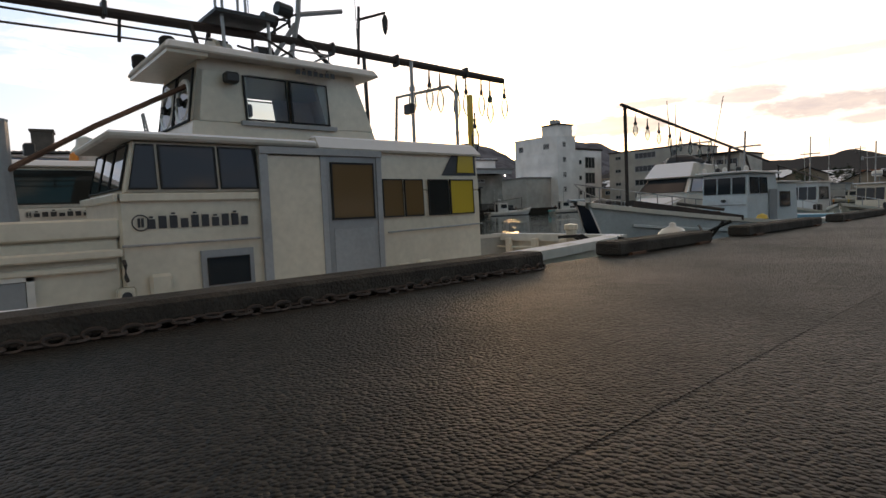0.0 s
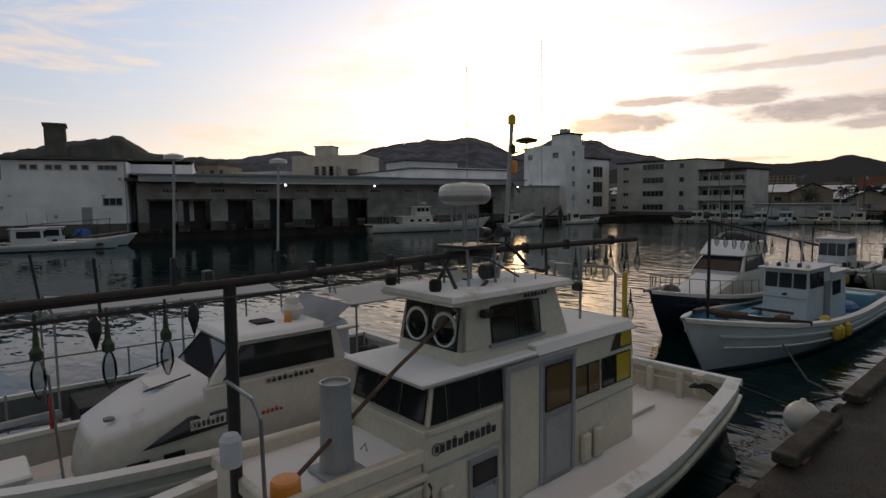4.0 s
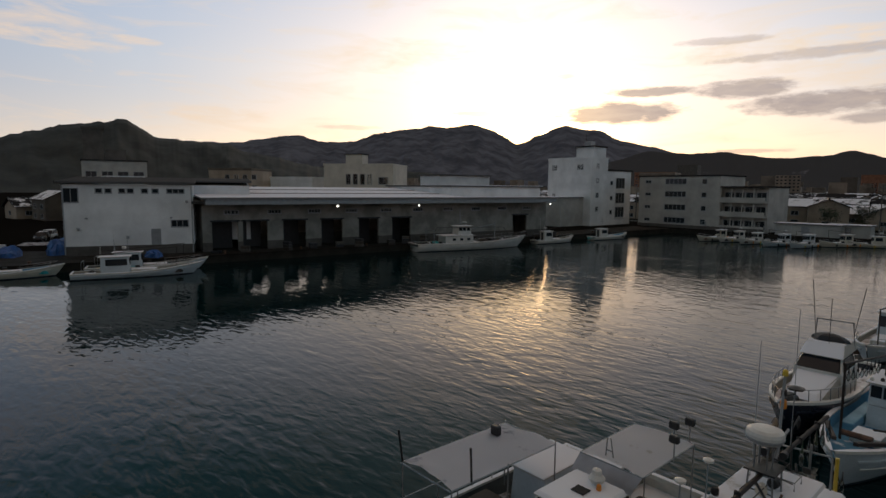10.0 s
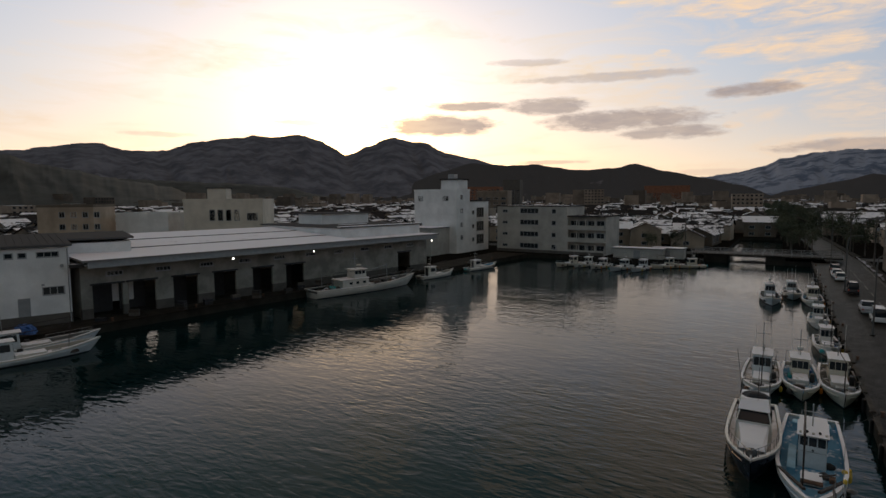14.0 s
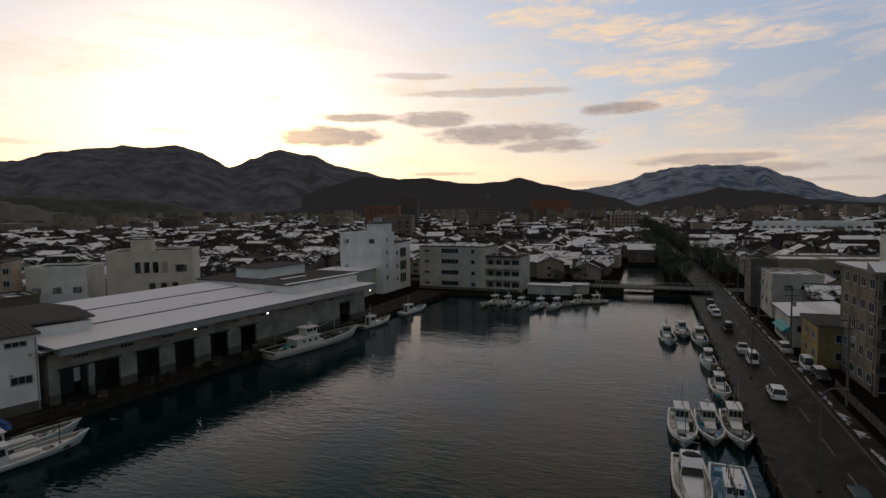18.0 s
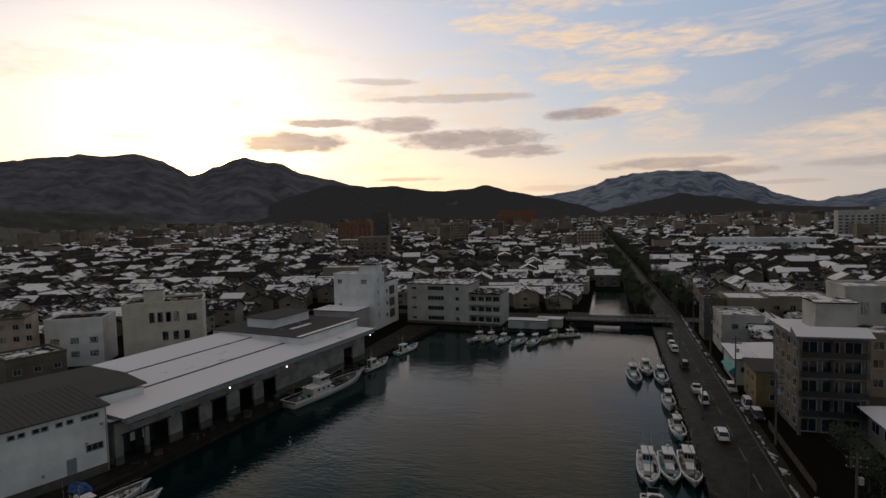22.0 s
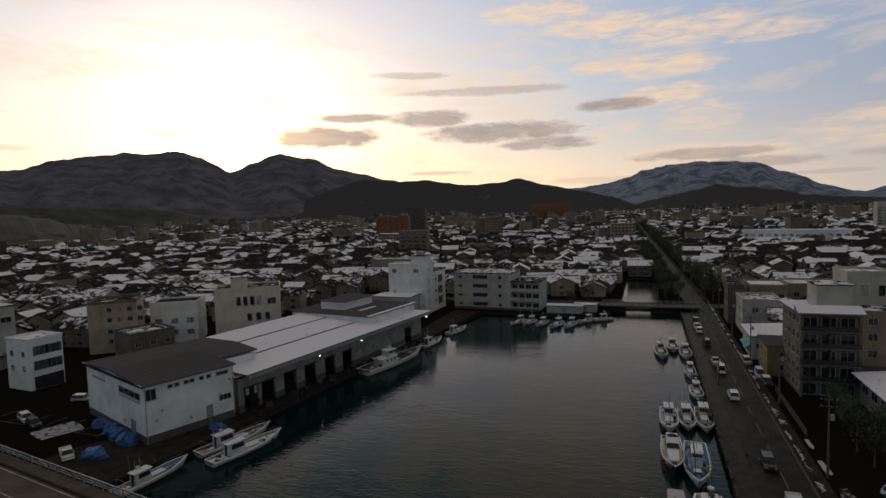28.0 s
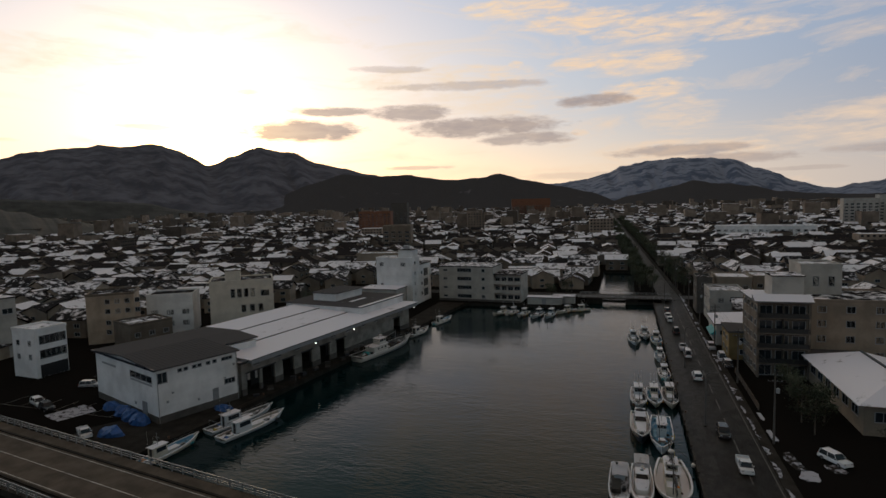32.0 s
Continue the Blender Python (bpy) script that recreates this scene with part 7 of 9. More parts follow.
    part("strake_line", tubes(0.035, [(b * 0.965 + 0.05, y + max(0, (s - 0.55) / 0.45) ** 2 * L * 0.04, g * 0.5) for y, b, g, s in rows[:-1]], n=6), GEL, t)
    return t


blue_deck_boat()


def flybridge_boat():
    m = pose(-7.0, 22.6, WL, 0, 0, 1) @ Matrix.Diagonal((0.92, 0.94, 0.92, 1))
    t = thing("sport_fishing_boat", "dark hulled sport fishing boat with a raked windscreen and dark canopy", "boat", m, "moored boats")
    L, W, free = 13.0, 3.4, 1.15
    rows = hull(t, L, W, free, 0.75, NAVY, SNOW_DECK, 0.75, stern_w=0.85, bottom=HULL_DARK, rail=GEL)
    bm = skewed(B(), [(-0.85, -3.4, 1.25), (0.85, -3.4, 1.25), (1.15, -0.4, 0.8), (-1.15, -0.4, 0.8), (-0.6, -3.0, 1.55), (0.6, -3.0, 1.55), (0.95, -0.4, 2.0), (-0.95, -0.4, 2.0)])
    bev(bm, 0.06, 2)
    part("trunk_cabin", bm, SNOW_TOP, t)
    part("saloon", bev(tapered(B(), -1.15, 1.15, -0.6, 2.6, 0.75, 2.1, 0.05), 0.04, 1), GEL, t)
    part("saloon_upper", bev(tapered(B(), -1.1, 1.1, -0.7, 2.4, 2.1, 2.75, 0.2, 0.75, 0.2), 0.05, 1), GEL, t)
    pane(t, [(-1.0, -0.66, 2.14), (1.0, -0.66, 2.14), (0.85, 0.0, 2.7), (-0.85, 0.0, 2.7)], name="windscreen")
    for sx in (1, -1):
        q = [(sx * 1.1, -0.4, 2.14), (sx * 1.1, 2.0, 2.14), (sx * 0.93, 2.0, 2.7), (sx * 0.93, 0.2, 2.7)]
        pane(t, q if sx > 0 else q[::-1])
    bm = skewed(B(), [(-1.0, -0.2, 2.75), (1.0, -0.2, 2.75), (1.0, 2.8, 2.75), (-1.0, 2.8, 2.75), (-0.85, 0.5, 3.4), (0.85, 0.5, 3.4), (0.9, 2.8, 3.3), (-0.9, 2.8, 3.3)])
    bev(bm, 0.05, 1)
    part("flybridge", bm, SNOW_TOP, t)
    part("canopy", heap(0.85, 0.55, 0.42, 9, (0, 1.2, 3.36)), HULL_DARK, t, "dark folded canopy")
    part("arch", tubes(0.05, [(-0.95, 2.4, 2.75), (-0.85, 2.2, 4.3), (0.85, 2.2, 4.3), (0.95, 2.4, 2.75)], n=8), STEEL, t)
    part("outrigger", tubes(0.018, [(-0.9, 2.2, 3.6), (-1.3, 2.6, 6.4)], [(0.9, 2.2, 3.6), (1.2, 2.6, 6.2)], [(0.2, 0.4, 3.4), (0.2, 0.3, 5.8)]), STRAKE, t)
    part("bow_rail", tubes(0.02, *[[(sx * b * 0.92, y, g), (sx * b * 0.9, y, g + 0.6)] for y, b, g, s in rows[8:16] for sx in (-1, 1)], [(b * 0.9, y, g + 0.6) for y, b, g, s in rows[8:17]], [(-b * 0.9, y, g + 0.6) for y, b, g, s in rows[8:17]], n=5), STEEL, t)
    part("anchor_gear", heap(0.35, 0.6, 0.35, 12, (0, -5.0, 1.65)), DARKMETAL, t)
    part("bow_roller", tubes(0.06, [(0, -6.0, 1.95), (0, -6.9, 1.95)], n=8), STEEL, t)
    return t


flybridge_boat()


# ---- quay edge: wheel stops, bollards, buoy ----
CHAIN = material("rusty_chain", (0.045, 0.03, 0.024), 0.7, scale=0.1, fine=60, vary=0.4)


def quay_edge():
    rnd = random.Random(2)
    spans = [(-14.0, -10.4), (-9.0, -5.4), (-4.2, -0.6), (0.5, 6.0), (7.3, 9.65), (10.9, 14.5), (15.9, 19.9)] + [(21.2 + 4.6 * i, 24.6 + 4.6 * i) for i in range(26)]
    for a, b in spans:
        t = thing("wheel_stop", "weathered dark timber wheel stop along the quay edge", "wheel stop", pose(0.08, a, 0.006), "wheel stops along the quay")
        part("beam", bev(boxes((-0.16, 0.16, 0, b - a, 0.0, 0.16)), 0.025, 1), TIMBER, t)
        for y in (0.2, b - a - 0.5):
            part("foot", boxes((-0.2, 0.2, y, y + 0.3, 0.0, 0.03)), RUST, t)
    chain = thing("chain", "dark rusty iron chain lying along the wheel stop", "chain", pose(0.28, 0.7, 0.03))
    bm = B()
    ring = [(0.028 * math.cos(6.28319 * k / 12), 0.055 * math.sin(6.28319 * k / 12), 0) for k in range(13)]
    tube(bm, ring, 0.011, 5)
    me = bpy.data.meshes.new("link")
    bm.to_mesh(me)
    bm.free()
    for i in range(62):
        hang("link", me, CHAIN, chain, at=pose(0.012 * math.sin(i * 1.9), 0.085 * i, 0.008 * math.sin(i * 2.7), 0, 68 if i % 2 else 12, 5 * math.sin(i * 3.1)))
    bm = B()
    lathe(bm, [(0.02, -0.3), (0.15, -0.26), (0.26, -0.14), (0.3, 0.0), (0.26, 0.14), (0.15, 0.26), (0.05, 0.3), (0.05, 0.34), (0.01, 0.36)], 20)
    tagged(part("mooring_buoy", bm, GEL, smooth=True), "round white mooring buoy hanging on the quay edge", "buoy").matrix_basis = pose(-0.36, 9.7, -0.08)
    for y in (30.0, 46, 62, 78, 95, 112, 130):
        t = thing("bollard", "rusty iron mooring bollard on the quay edge", "bollard", pose(0.55, y, 0.006), "mooring bollards")
        bm = B()
        lathe(bm, [(0.16, 0), (0.12, 0.04), (0.1, 0.22), (0.16, 0.28), (0.16, 0.34), (0.05, 0.37)], 12)
        part("post", bm, RUST, t)
    # rubber fenders on the wall
    for y in [-12 + 4.6 * i for i in range(34)]:
        t = thing("quay_fender", "black rubber fender on the quay wall", "fender", pose(-0.02, y, -0.62), "rubber quay fenders")
        part("block", bev(boxes((-0.2, 0.0, -0.2, 0.2, -0.5, 0.5)), 0.05, 1), STRAKE, t)
    for x0, y0, x1, y1 in ((-1.7, 10.4, 0.1, 10.6), (-2.2, 14.6, 0.1, 10.3), (-2.2, 27.0, 0.5, 30.0)):
        bm = B()
        tube(bm, [(x0, y0, 0.0), ((x0 + x1) / 2, (y0 + y1) / 2, -0.18), (x1, y1, 0.25)], 0.025, 6)
        tagged(part("mooring_line", bm, STRAKE), "slack dark mooring line to the quay", "rope")


quay_edge()


MOORED = [
    # x, y of the middle, length, beam, style, heading, words
    (-7.0, 37.4, 11.5, 3.0, 3, 0, "white fishing boat with a dark wheelhouse"),
    (-4.1, 38.4, 10.5, 2.8, 4, 1, "white fishing boat with fish boxes on deck"),
    (-1.3, 38.8, 11.5, 2.9, 5, 0, "white fishing boat with snow on its deck"),
    (-1.4, 53.4, 8.5, 2.4, 6, 2, "small white boat moored alone"),
    (-1.6, 67.4, 8.5, 2.3, 7, -1, "small white open boat moored alone"),
    (-7.2, 83.5, 11.0, 2.9, 8, 4, "white boat at the outside of a raft of three"),
    (-4.3, 90.0, 10.5, 2.8, 9, 2, "white boat in the middle of a raft of three"),
    (-1.6, 84.0, 11.0, 2.8, 10, 0, "white boat at the quay in a raft of three"),
    (-50.0, 112.5, 9.5, 2.5, 11, -18, "blue and white boat moored under the office"),
    (-46.4, 113.0, 9.0, 2.5, 12, -14, "white boat moored under the office"),
    (-42.2, 112.0, 9.5, 2.6, 13, -10, "white boat with a tarpaulin moored under the office"),
    (-37.4, 111.0, 10.5, 2.8, 14, -10, "white boat with a snowy cabin top"),
    (-33.2, 111.6, 10.0, 2.7, 15, -8, "white boat with a snowy deck"),
    (-25.2, 122.2, 9.0, 2.5, 16, -60, "small boat beside the canal mouth"),
    (-29.2, 119.0, 9.0, 2.5, 17, -30, "small white boat near the sheds"),
    (-67.3, 80.5, 10.0, 2.7, 18, 168, "white boat moored along the wharf"),
    (-65.3, 97.0, 10.0, 2.7, 19, 165, "white boat moored at the end of the wharf"),
    (-75.2, 9.6, 13.5, 3.3, 20, 163, "white working boat moored at the cold store quay"),
    (-71.2, 7.6, 13.5, 3.3, 21, 165, "white and blue working boat with a snowy foredeck"),
    (-78.0, -4.6, 11.5, 2.8, 22, 172, "open white boat with gear on deck"),
]
for x, y, L, W, st, turn, words in MOORED:
    generic_boat("fishing_boat", words, pose(x, y, WL, 0, 0, turn), L, W, st)


def market_ship():
    t = thing("large_fishing_boat", "large white fishing boat moored along the market wharf", "boat", pose(-69.4, 60.0, WL, 0, 0, 165), "moored boats")
    L, W, free = 22.5, 5.0, 1.55
    rows = hull(t, L, W, free, 1.0, GEL, SNOW_DECK_GREY, 1.0, stern_w=0.85)
    part("deckhouse", bev(tapered(B(), -1.5, 1.5, 0.5, 6.0, 1.0, 3.0, 0.06, 0.1, 0.1), 0.05, 1), GEL, t)
    part("deckhouse_top", bev(boxes((-1.6, 1.6, 0.3, 6.4, 3.0, 3.12)), 0.03, 1), SNOW_TOP, t)
    part("wheelhouse", bev(tapered(B(), -1.15, 1.15, 0.8, 3.4, 3.12, 4.9, 0.06, 0.12, 0.1), 0.05, 1), GEL, t)
    part("wheelhouse_roof", bev(boxes((-1.3, 1.3, 0.55, 3.7, 4.9, 5.02)), 0.03, 1), SNOW_TOP, t)
    for k in range(4):
        xa = -1.0 + 0.51 * k
        pane(t, [(xa, 0.87, 4.0), (xa + 0.45, 0.87, 4.0), (xa + 0.45, 0.91, 4.7), (xa, 0.91, 4.7)])
    for sx in (1, -1):
        for a in (1.1, 1.9, 2.6):
            q = [(sx * 1.13, a, 4.0), (sx * 1.13, a + 0.6, 4.0), (sx * 1.1, a + 0.6, 4.7), (sx * 1.1, a, 4.7)]
            pane(t, q if sx > 0 else q[::-1])
        for a in (1.2, 2.6, 4.0):
            q = [(sx * 1.49, a, 2.0), (sx * 1.49, a + 0.6, 2.0), (sx * 1.47, a + 0.6, 2.5), (sx * 1.47, a, 2.5)]
            pane(t, q if sx > 0 else q[::-1])
    part("mast", tubes(0.07, [(0, 2.4, 5.02), (0, 2.5, 8.6)], [(-0.9, 2.45, 7.2), (0.9, 2.45, 7.2)]), GREYP, t)
    part("fore_mast", tubes(0.07, [(0, -4.6, 1.4), (0, -4.6, 5.6)], [(0, -4.6, 5.2), (0, 0.6, 4.2)]), GREYP, t)
    part("aft_gantry", tubes(0.07, [(-1.7, 8.2, 1.5), (-1.6, 8.2, 4.2), (1.6, 8.2, 4.2), (1.7, 8.2, 1.5)]), STEEL, t)
    radar(t, 0, 1.6, 5.02, 0.45, 0.5)
    part("folded_net", heap(1.4, 1.2, 0.9, 77, (0, 7.2, 1.0)), TEAL, t)
    part("fore_gear", heap(1.1, 1.5, 0.8, 78, (0.2, -2.4, 1.2)), WOOD, t)
    part("winch", bev(boxes((-0.8, 0.8, -4.2, -3.2, 1.3, 2.1)), 0.1, 1), DARKMETAL, t)
    part("hatch", bev(boxes((-0.9, 0.9, -1.0, 0.2, 1.1, 1.6)), 0.04, 1), SNOW_TOP, t)
    part("bow_rail", tubes(0.03, *[[(sx * b * 0.92, y, g), (sx * b * 0.9, y, g + 0.8)] for y, b, g, s in rows[8:16] for sx in (-1, 1)], [(b * 0.9, y, g + 0.8) for y, b, g, s in rows[8:17]], [(-b * 0.9, y, g + 0.8) for y, b, g, s in rows[8:17]], n=5), STEEL, t)
    t.matrix_basis = t.matrix_basis @ Matrix.Diagonal((1, 1, 0.82, 1))
    rnd = random.Random(12)
    for k in range(18):
        x, y = rnd.uniform(-1.7, 1.7), rnd.choice((rnd.uniform(-7.5, 0.0), rnd.uniform(6.3, 10.0)))
        x *= 0.6 if y < -5 else 1.0
        zz = 1.02 + (0.35 if y < -4 else 0.0)
        if k % 3:
            part("deck_gear", heap(rnd.uniform(0.3, 0.7), rnd.uniform(0.3, 0.7), rnd.uniform(0.4, 1.0), 200 + k, (x, y, zz)), (DARKMETAL, WOOD, TARP, RUST, HULL_DARK)[k % 5], t)
        else:
            part("fish_crate", bev(boxes((x - 0.4, x + 0.4, y - 0.3, y + 0.3, zz, zz + 0.5)), 0.03, 1), (GREYP, TARP, BLUE)[k % 3], t)
    part("lamp_rail", tubes(0.04, [(-1.2, -7.0, 2.2), (-1.4, -5.5, 4.6), (-1.4, 7.5, 4.8), (-1.3, 8.2, 3.6)], n=6), DARKMETAL, t)
    part("stripe", tubes(0.05, [(b * 0.985 + 0.04, y, g * 0.42) for y, b, g, s in rows[2:14]], n=5), BLUE, t)
    for k in range(5):
        bm = B()
        lathe(bm, [(0.03, 0.35), (0.17, 0.25), (0.2, 0), (0.17, -0.25), (0.03, -0.35)], 8, (rows[3 + 2 * k][1] + 0.2, rows[3 + 2 * k][0], 0.9))
        part("fender", bm, (ORANGE, STRAKE)[k % 2], t)


market_ship()


# ---- the town ----
def gable_house(name, label, m, w, d, h, rise, wallmat, seed):
    rnd = random.Random(seed)
    t = thing(name, label, "house", m, "town houses")
    bm = B()
    ends = [[bm.verts.new((sx * w / 2, y, z)) for y, z in ((-d / 2, 0), (d / 2, 0), (d / 2, h), (0, h + rise - 0.1), (-d / 2, h))] for sx in (-1, 1)]
    for e in ends:
        bm.faces.new(e)
    for i in range(5):
        bm.faces.new((ends[0][i], ends[0][(i + 1) % 5], ends[1][(i + 1) % 5], ends[1][i]))
    part("wall", bm, wallmat, t)
    bm = B()
    o = 0.6
    vs = [bm.verts.new(p) for p in ((-w / 2 - o, -d / 2 - o, h - 0.2), (w / 2 + o, -d / 2 - o, h - 0.2), (w / 2 + o, 0, h + rise), (-w / 2 - o, 0, h + rise), (w / 2 + o, d / 2 + o, h - 0.2), (-w / 2 - o, d / 2 + o, h - 0.2))]
    up = [bm.verts.new(v.co + Vector((0, 0, 0.18))) for v in vs]
    for s in (vs, up):
        bm.faces.new((s[0], s[1], s[2], s[3]))
        bm.faces.new((s[3], s[2], s[4], s[5]))
    for a, b in ((0, 1), (1, 2), (2, 4), (4, 5), (5, 3), (3, 0)):
        bm.faces.new((vs[a], vs[b], up[b], up[a]))
    part("roof", bm, ROOF_SNOW, t, "tiled roof with patches of snow")
    part("ridge", boxes((-w / 2 - o, w / 2 + o, -0.15, 0.15, h + rise + 0.1, h + rise + 0.35)), DARKMETAL, t)
    for z in ((h * 0.55, h * 0.1) if h > 4.5 else (h * 0.3,)):
        for k in range(2):
            window(t, pose(-w * 0.25 + k * w * 0.5, -d / 2 - 0.02, z), 1.8, 1.2, 1)
        window(t, pose(-w / 2 - 0.02, 0.5, z, 0, 0, -90), 1.6, 1.1, 1)
    return t


def free_place(x, y):
    """Whether a plot is clear of the basin, the roads and the large buildings."""
    bend = -0.043 * max(0, y - 146)
    if -27 < x < 17 and y < 224 or -3 < x - bend < 17 and y < 1400:
        return False
    if x > 0:
        if y < 158 and (x < 19 or (x < 64 and 16 < y < 92)):
            return False
        return not (144 < y < 156)
    if y < 168:
        if y < 150 and x > -92 - 0.1 * (124 - y) - 36:
            return False
        if 108 < y < 150 and -118 < x < -30:
            return False
        if -165 < x < -105 and -60 < y < 85:
            return False
        if x > -96 and y > 100:
            return False
    return not (144 < y < 156 and x > -130)


def town():
    rnd = random.Random(5)
    protos = []
    words = ["grey tiled two storey house with snow on the roof", "brown walled house with a snowy gable roof", "pale plastered house with patches of snow on its tiles", "low tiled house with a snow covered roof", "dark timber house with a broad snowy roof"]
    dims = [(9, 8, 5.4, 1.9), (11, 8.5, 5.6, 2.2), (8, 7, 5.2, 1.6), (12, 9, 3.4, 2.2), (10, 9, 5.8, 2.6), (14, 9, 5.4, 2.0)]
    for i, (w, d, h, r) in enumerate(dims):
        protos.append(gable_house("town_house", words[i % 5], pose(-150 - 16 * i, 95 + 5 * i, 0, 0, 0, 20), w, d, h, r, HOUSEWALL, i))
    near = 0
    fw, ff, rw, rf = [], [], [], []

    def add(vs, fs, verts, faces):
        o = len(vs)
        vs.extend(verts)
        fs.extend([tuple(i + o for i in f) for f in faces])

    def plot(x, y, big):
        nonlocal near
        dist = math.hypot(x + 18, y + 60)
        ang = rnd.choice((0, 90)) + rnd.uniform(-5, 5) + (12 if x < -30 else 0)
        if big < 0.035 and dist > 430 or big < 0.06 and dist > 900:
            w, d, h = rnd.uniform(12, 26), rnd.uniform(10, 16), rnd.choice((9, 9, 12, 12, 15, 18, 24 if dist > 500 else 9))
        else:
            w, d, h = rnd.uniform(7.5, 13), rnd.uniform(7, 9.5), rnd.choice((3.4, 5.4, 5.6, 6.0))
        if dist < 330 and near < 230 and h < 8:
            copy_thing(protos[rnd.randrange(len(protos))], pose(x, y, 0, 0, 0, ang))
            near += 1
            return
        m = pose(x, y, 0, 0, 0, ang)
        c = [m @ Vector((sx * w / 2, sy * d / 2, z)) for z in (0, h) for sx, sy in ((-1, -1), (1, -1), (1, 1), (-1, 1))]
        add(fw, ff, c, [(0, 1, 5, 4), (1, 2, 6, 5), (2, 3, 7, 6), (3, 0, 4, 7)])
        if h > 8:
            c = [m @ Vector((sx * w / 2, sy * d / 2, h + 0.02)) for sx, sy in ((-1, -1), (1, -1), (1, 1), (-1, 1))]
            add(rw, rf, c, [(0, 1, 2, 3)])
            if dist < 700:
                for z in range(1, int(h / 3)):
                    n = int(w / 3)
                    for k in range(n):
                        xa = -w / 2 + w * (k + 0.25) / n
                        c = [m @ Vector((px, -d / 2 - 0.05, z * 3 + pz)) for px, pz in ((xa, 0.9), (xa + w / n * 0.5, 0.9), (xa + w / n * 0.5, 2.2), (xa, 2.2))]
                        add(gw, gf, c, [(0, 1, 2, 3)])
        else:
            r = rnd.uniform(1.4, 2.6)
            o = 0.6
            c = [m @ Vector(p) for p in ((-w / 2 - o, -d / 2 - o, h - 0.2), (w / 2 + o, -d / 2 - o, h - 0.2), (w / 2 + o, 0, h + r), (-w / 2 - o, 0, h + r), (w / 2 + o, d / 2 + o, h - 0.2), (-w / 2 - o, d / 2 + o, h - 0.2))]
            add(rw, rf, c, [(0, 1, 2, 3), (3, 2, 4, 5)])
            c = [m @ Vector(p) for p in ((-w / 2, -d / 2, h), (-w / 2, d / 2, h), (-w / 2, 0, h + r - 0.1), (w / 2, -d / 2, h), (w / 2, d / 2, h), (w / 2, 0, h + r - 0.1))]
            add(fw, ff, c, [(0, 1, 2), (3, 4, 5)])

    gw, gf = [], []
    y = -40.0
    spots = []
    while y < 2600:
        step = 13.0 + max(0, y - 300) * 0.006
        x = -1900.0
        while x < 1300:
            az = math.degrees(math.atan2(x + 18, y + 71))
            jx, jy = x + rnd.uniform(-2.5, 2.5), y + rnd.uniform(-2.5, 2.5)
            if -66 < az < 32 and free_place(jx, jy) and rnd.random() < 0.86 and math.hypot(jx, jy) < 2650:
                spots.append((jx, jy))
            x += step * 1.05
        y += step
    spots.sort(key=lambda p: math.hypot(p[0] + 18, p[1] + 60))
    for x, y in spots:
        plot(x, y, rnd.random())
    for name, vs, fs, mat, label in (("far_house_walls", fw, ff, FARWALL, "walls of the far crowded town"), ("far_house_roofs", rw, rf, FAR_SNOW, "snow flecked roofs of the far crowded town"), ("far_windows", gw, gf, GLASS, "dark windows of the far blocks")):
        me = bpy.data.meshes.new(name)
        me.from_pydata([tuple(v) for v in vs], [], fs)
        tagged(hang(name, me, mat), label, "town", kind="stuff")


town()


# ---- things along the road ----
_wheel = {}


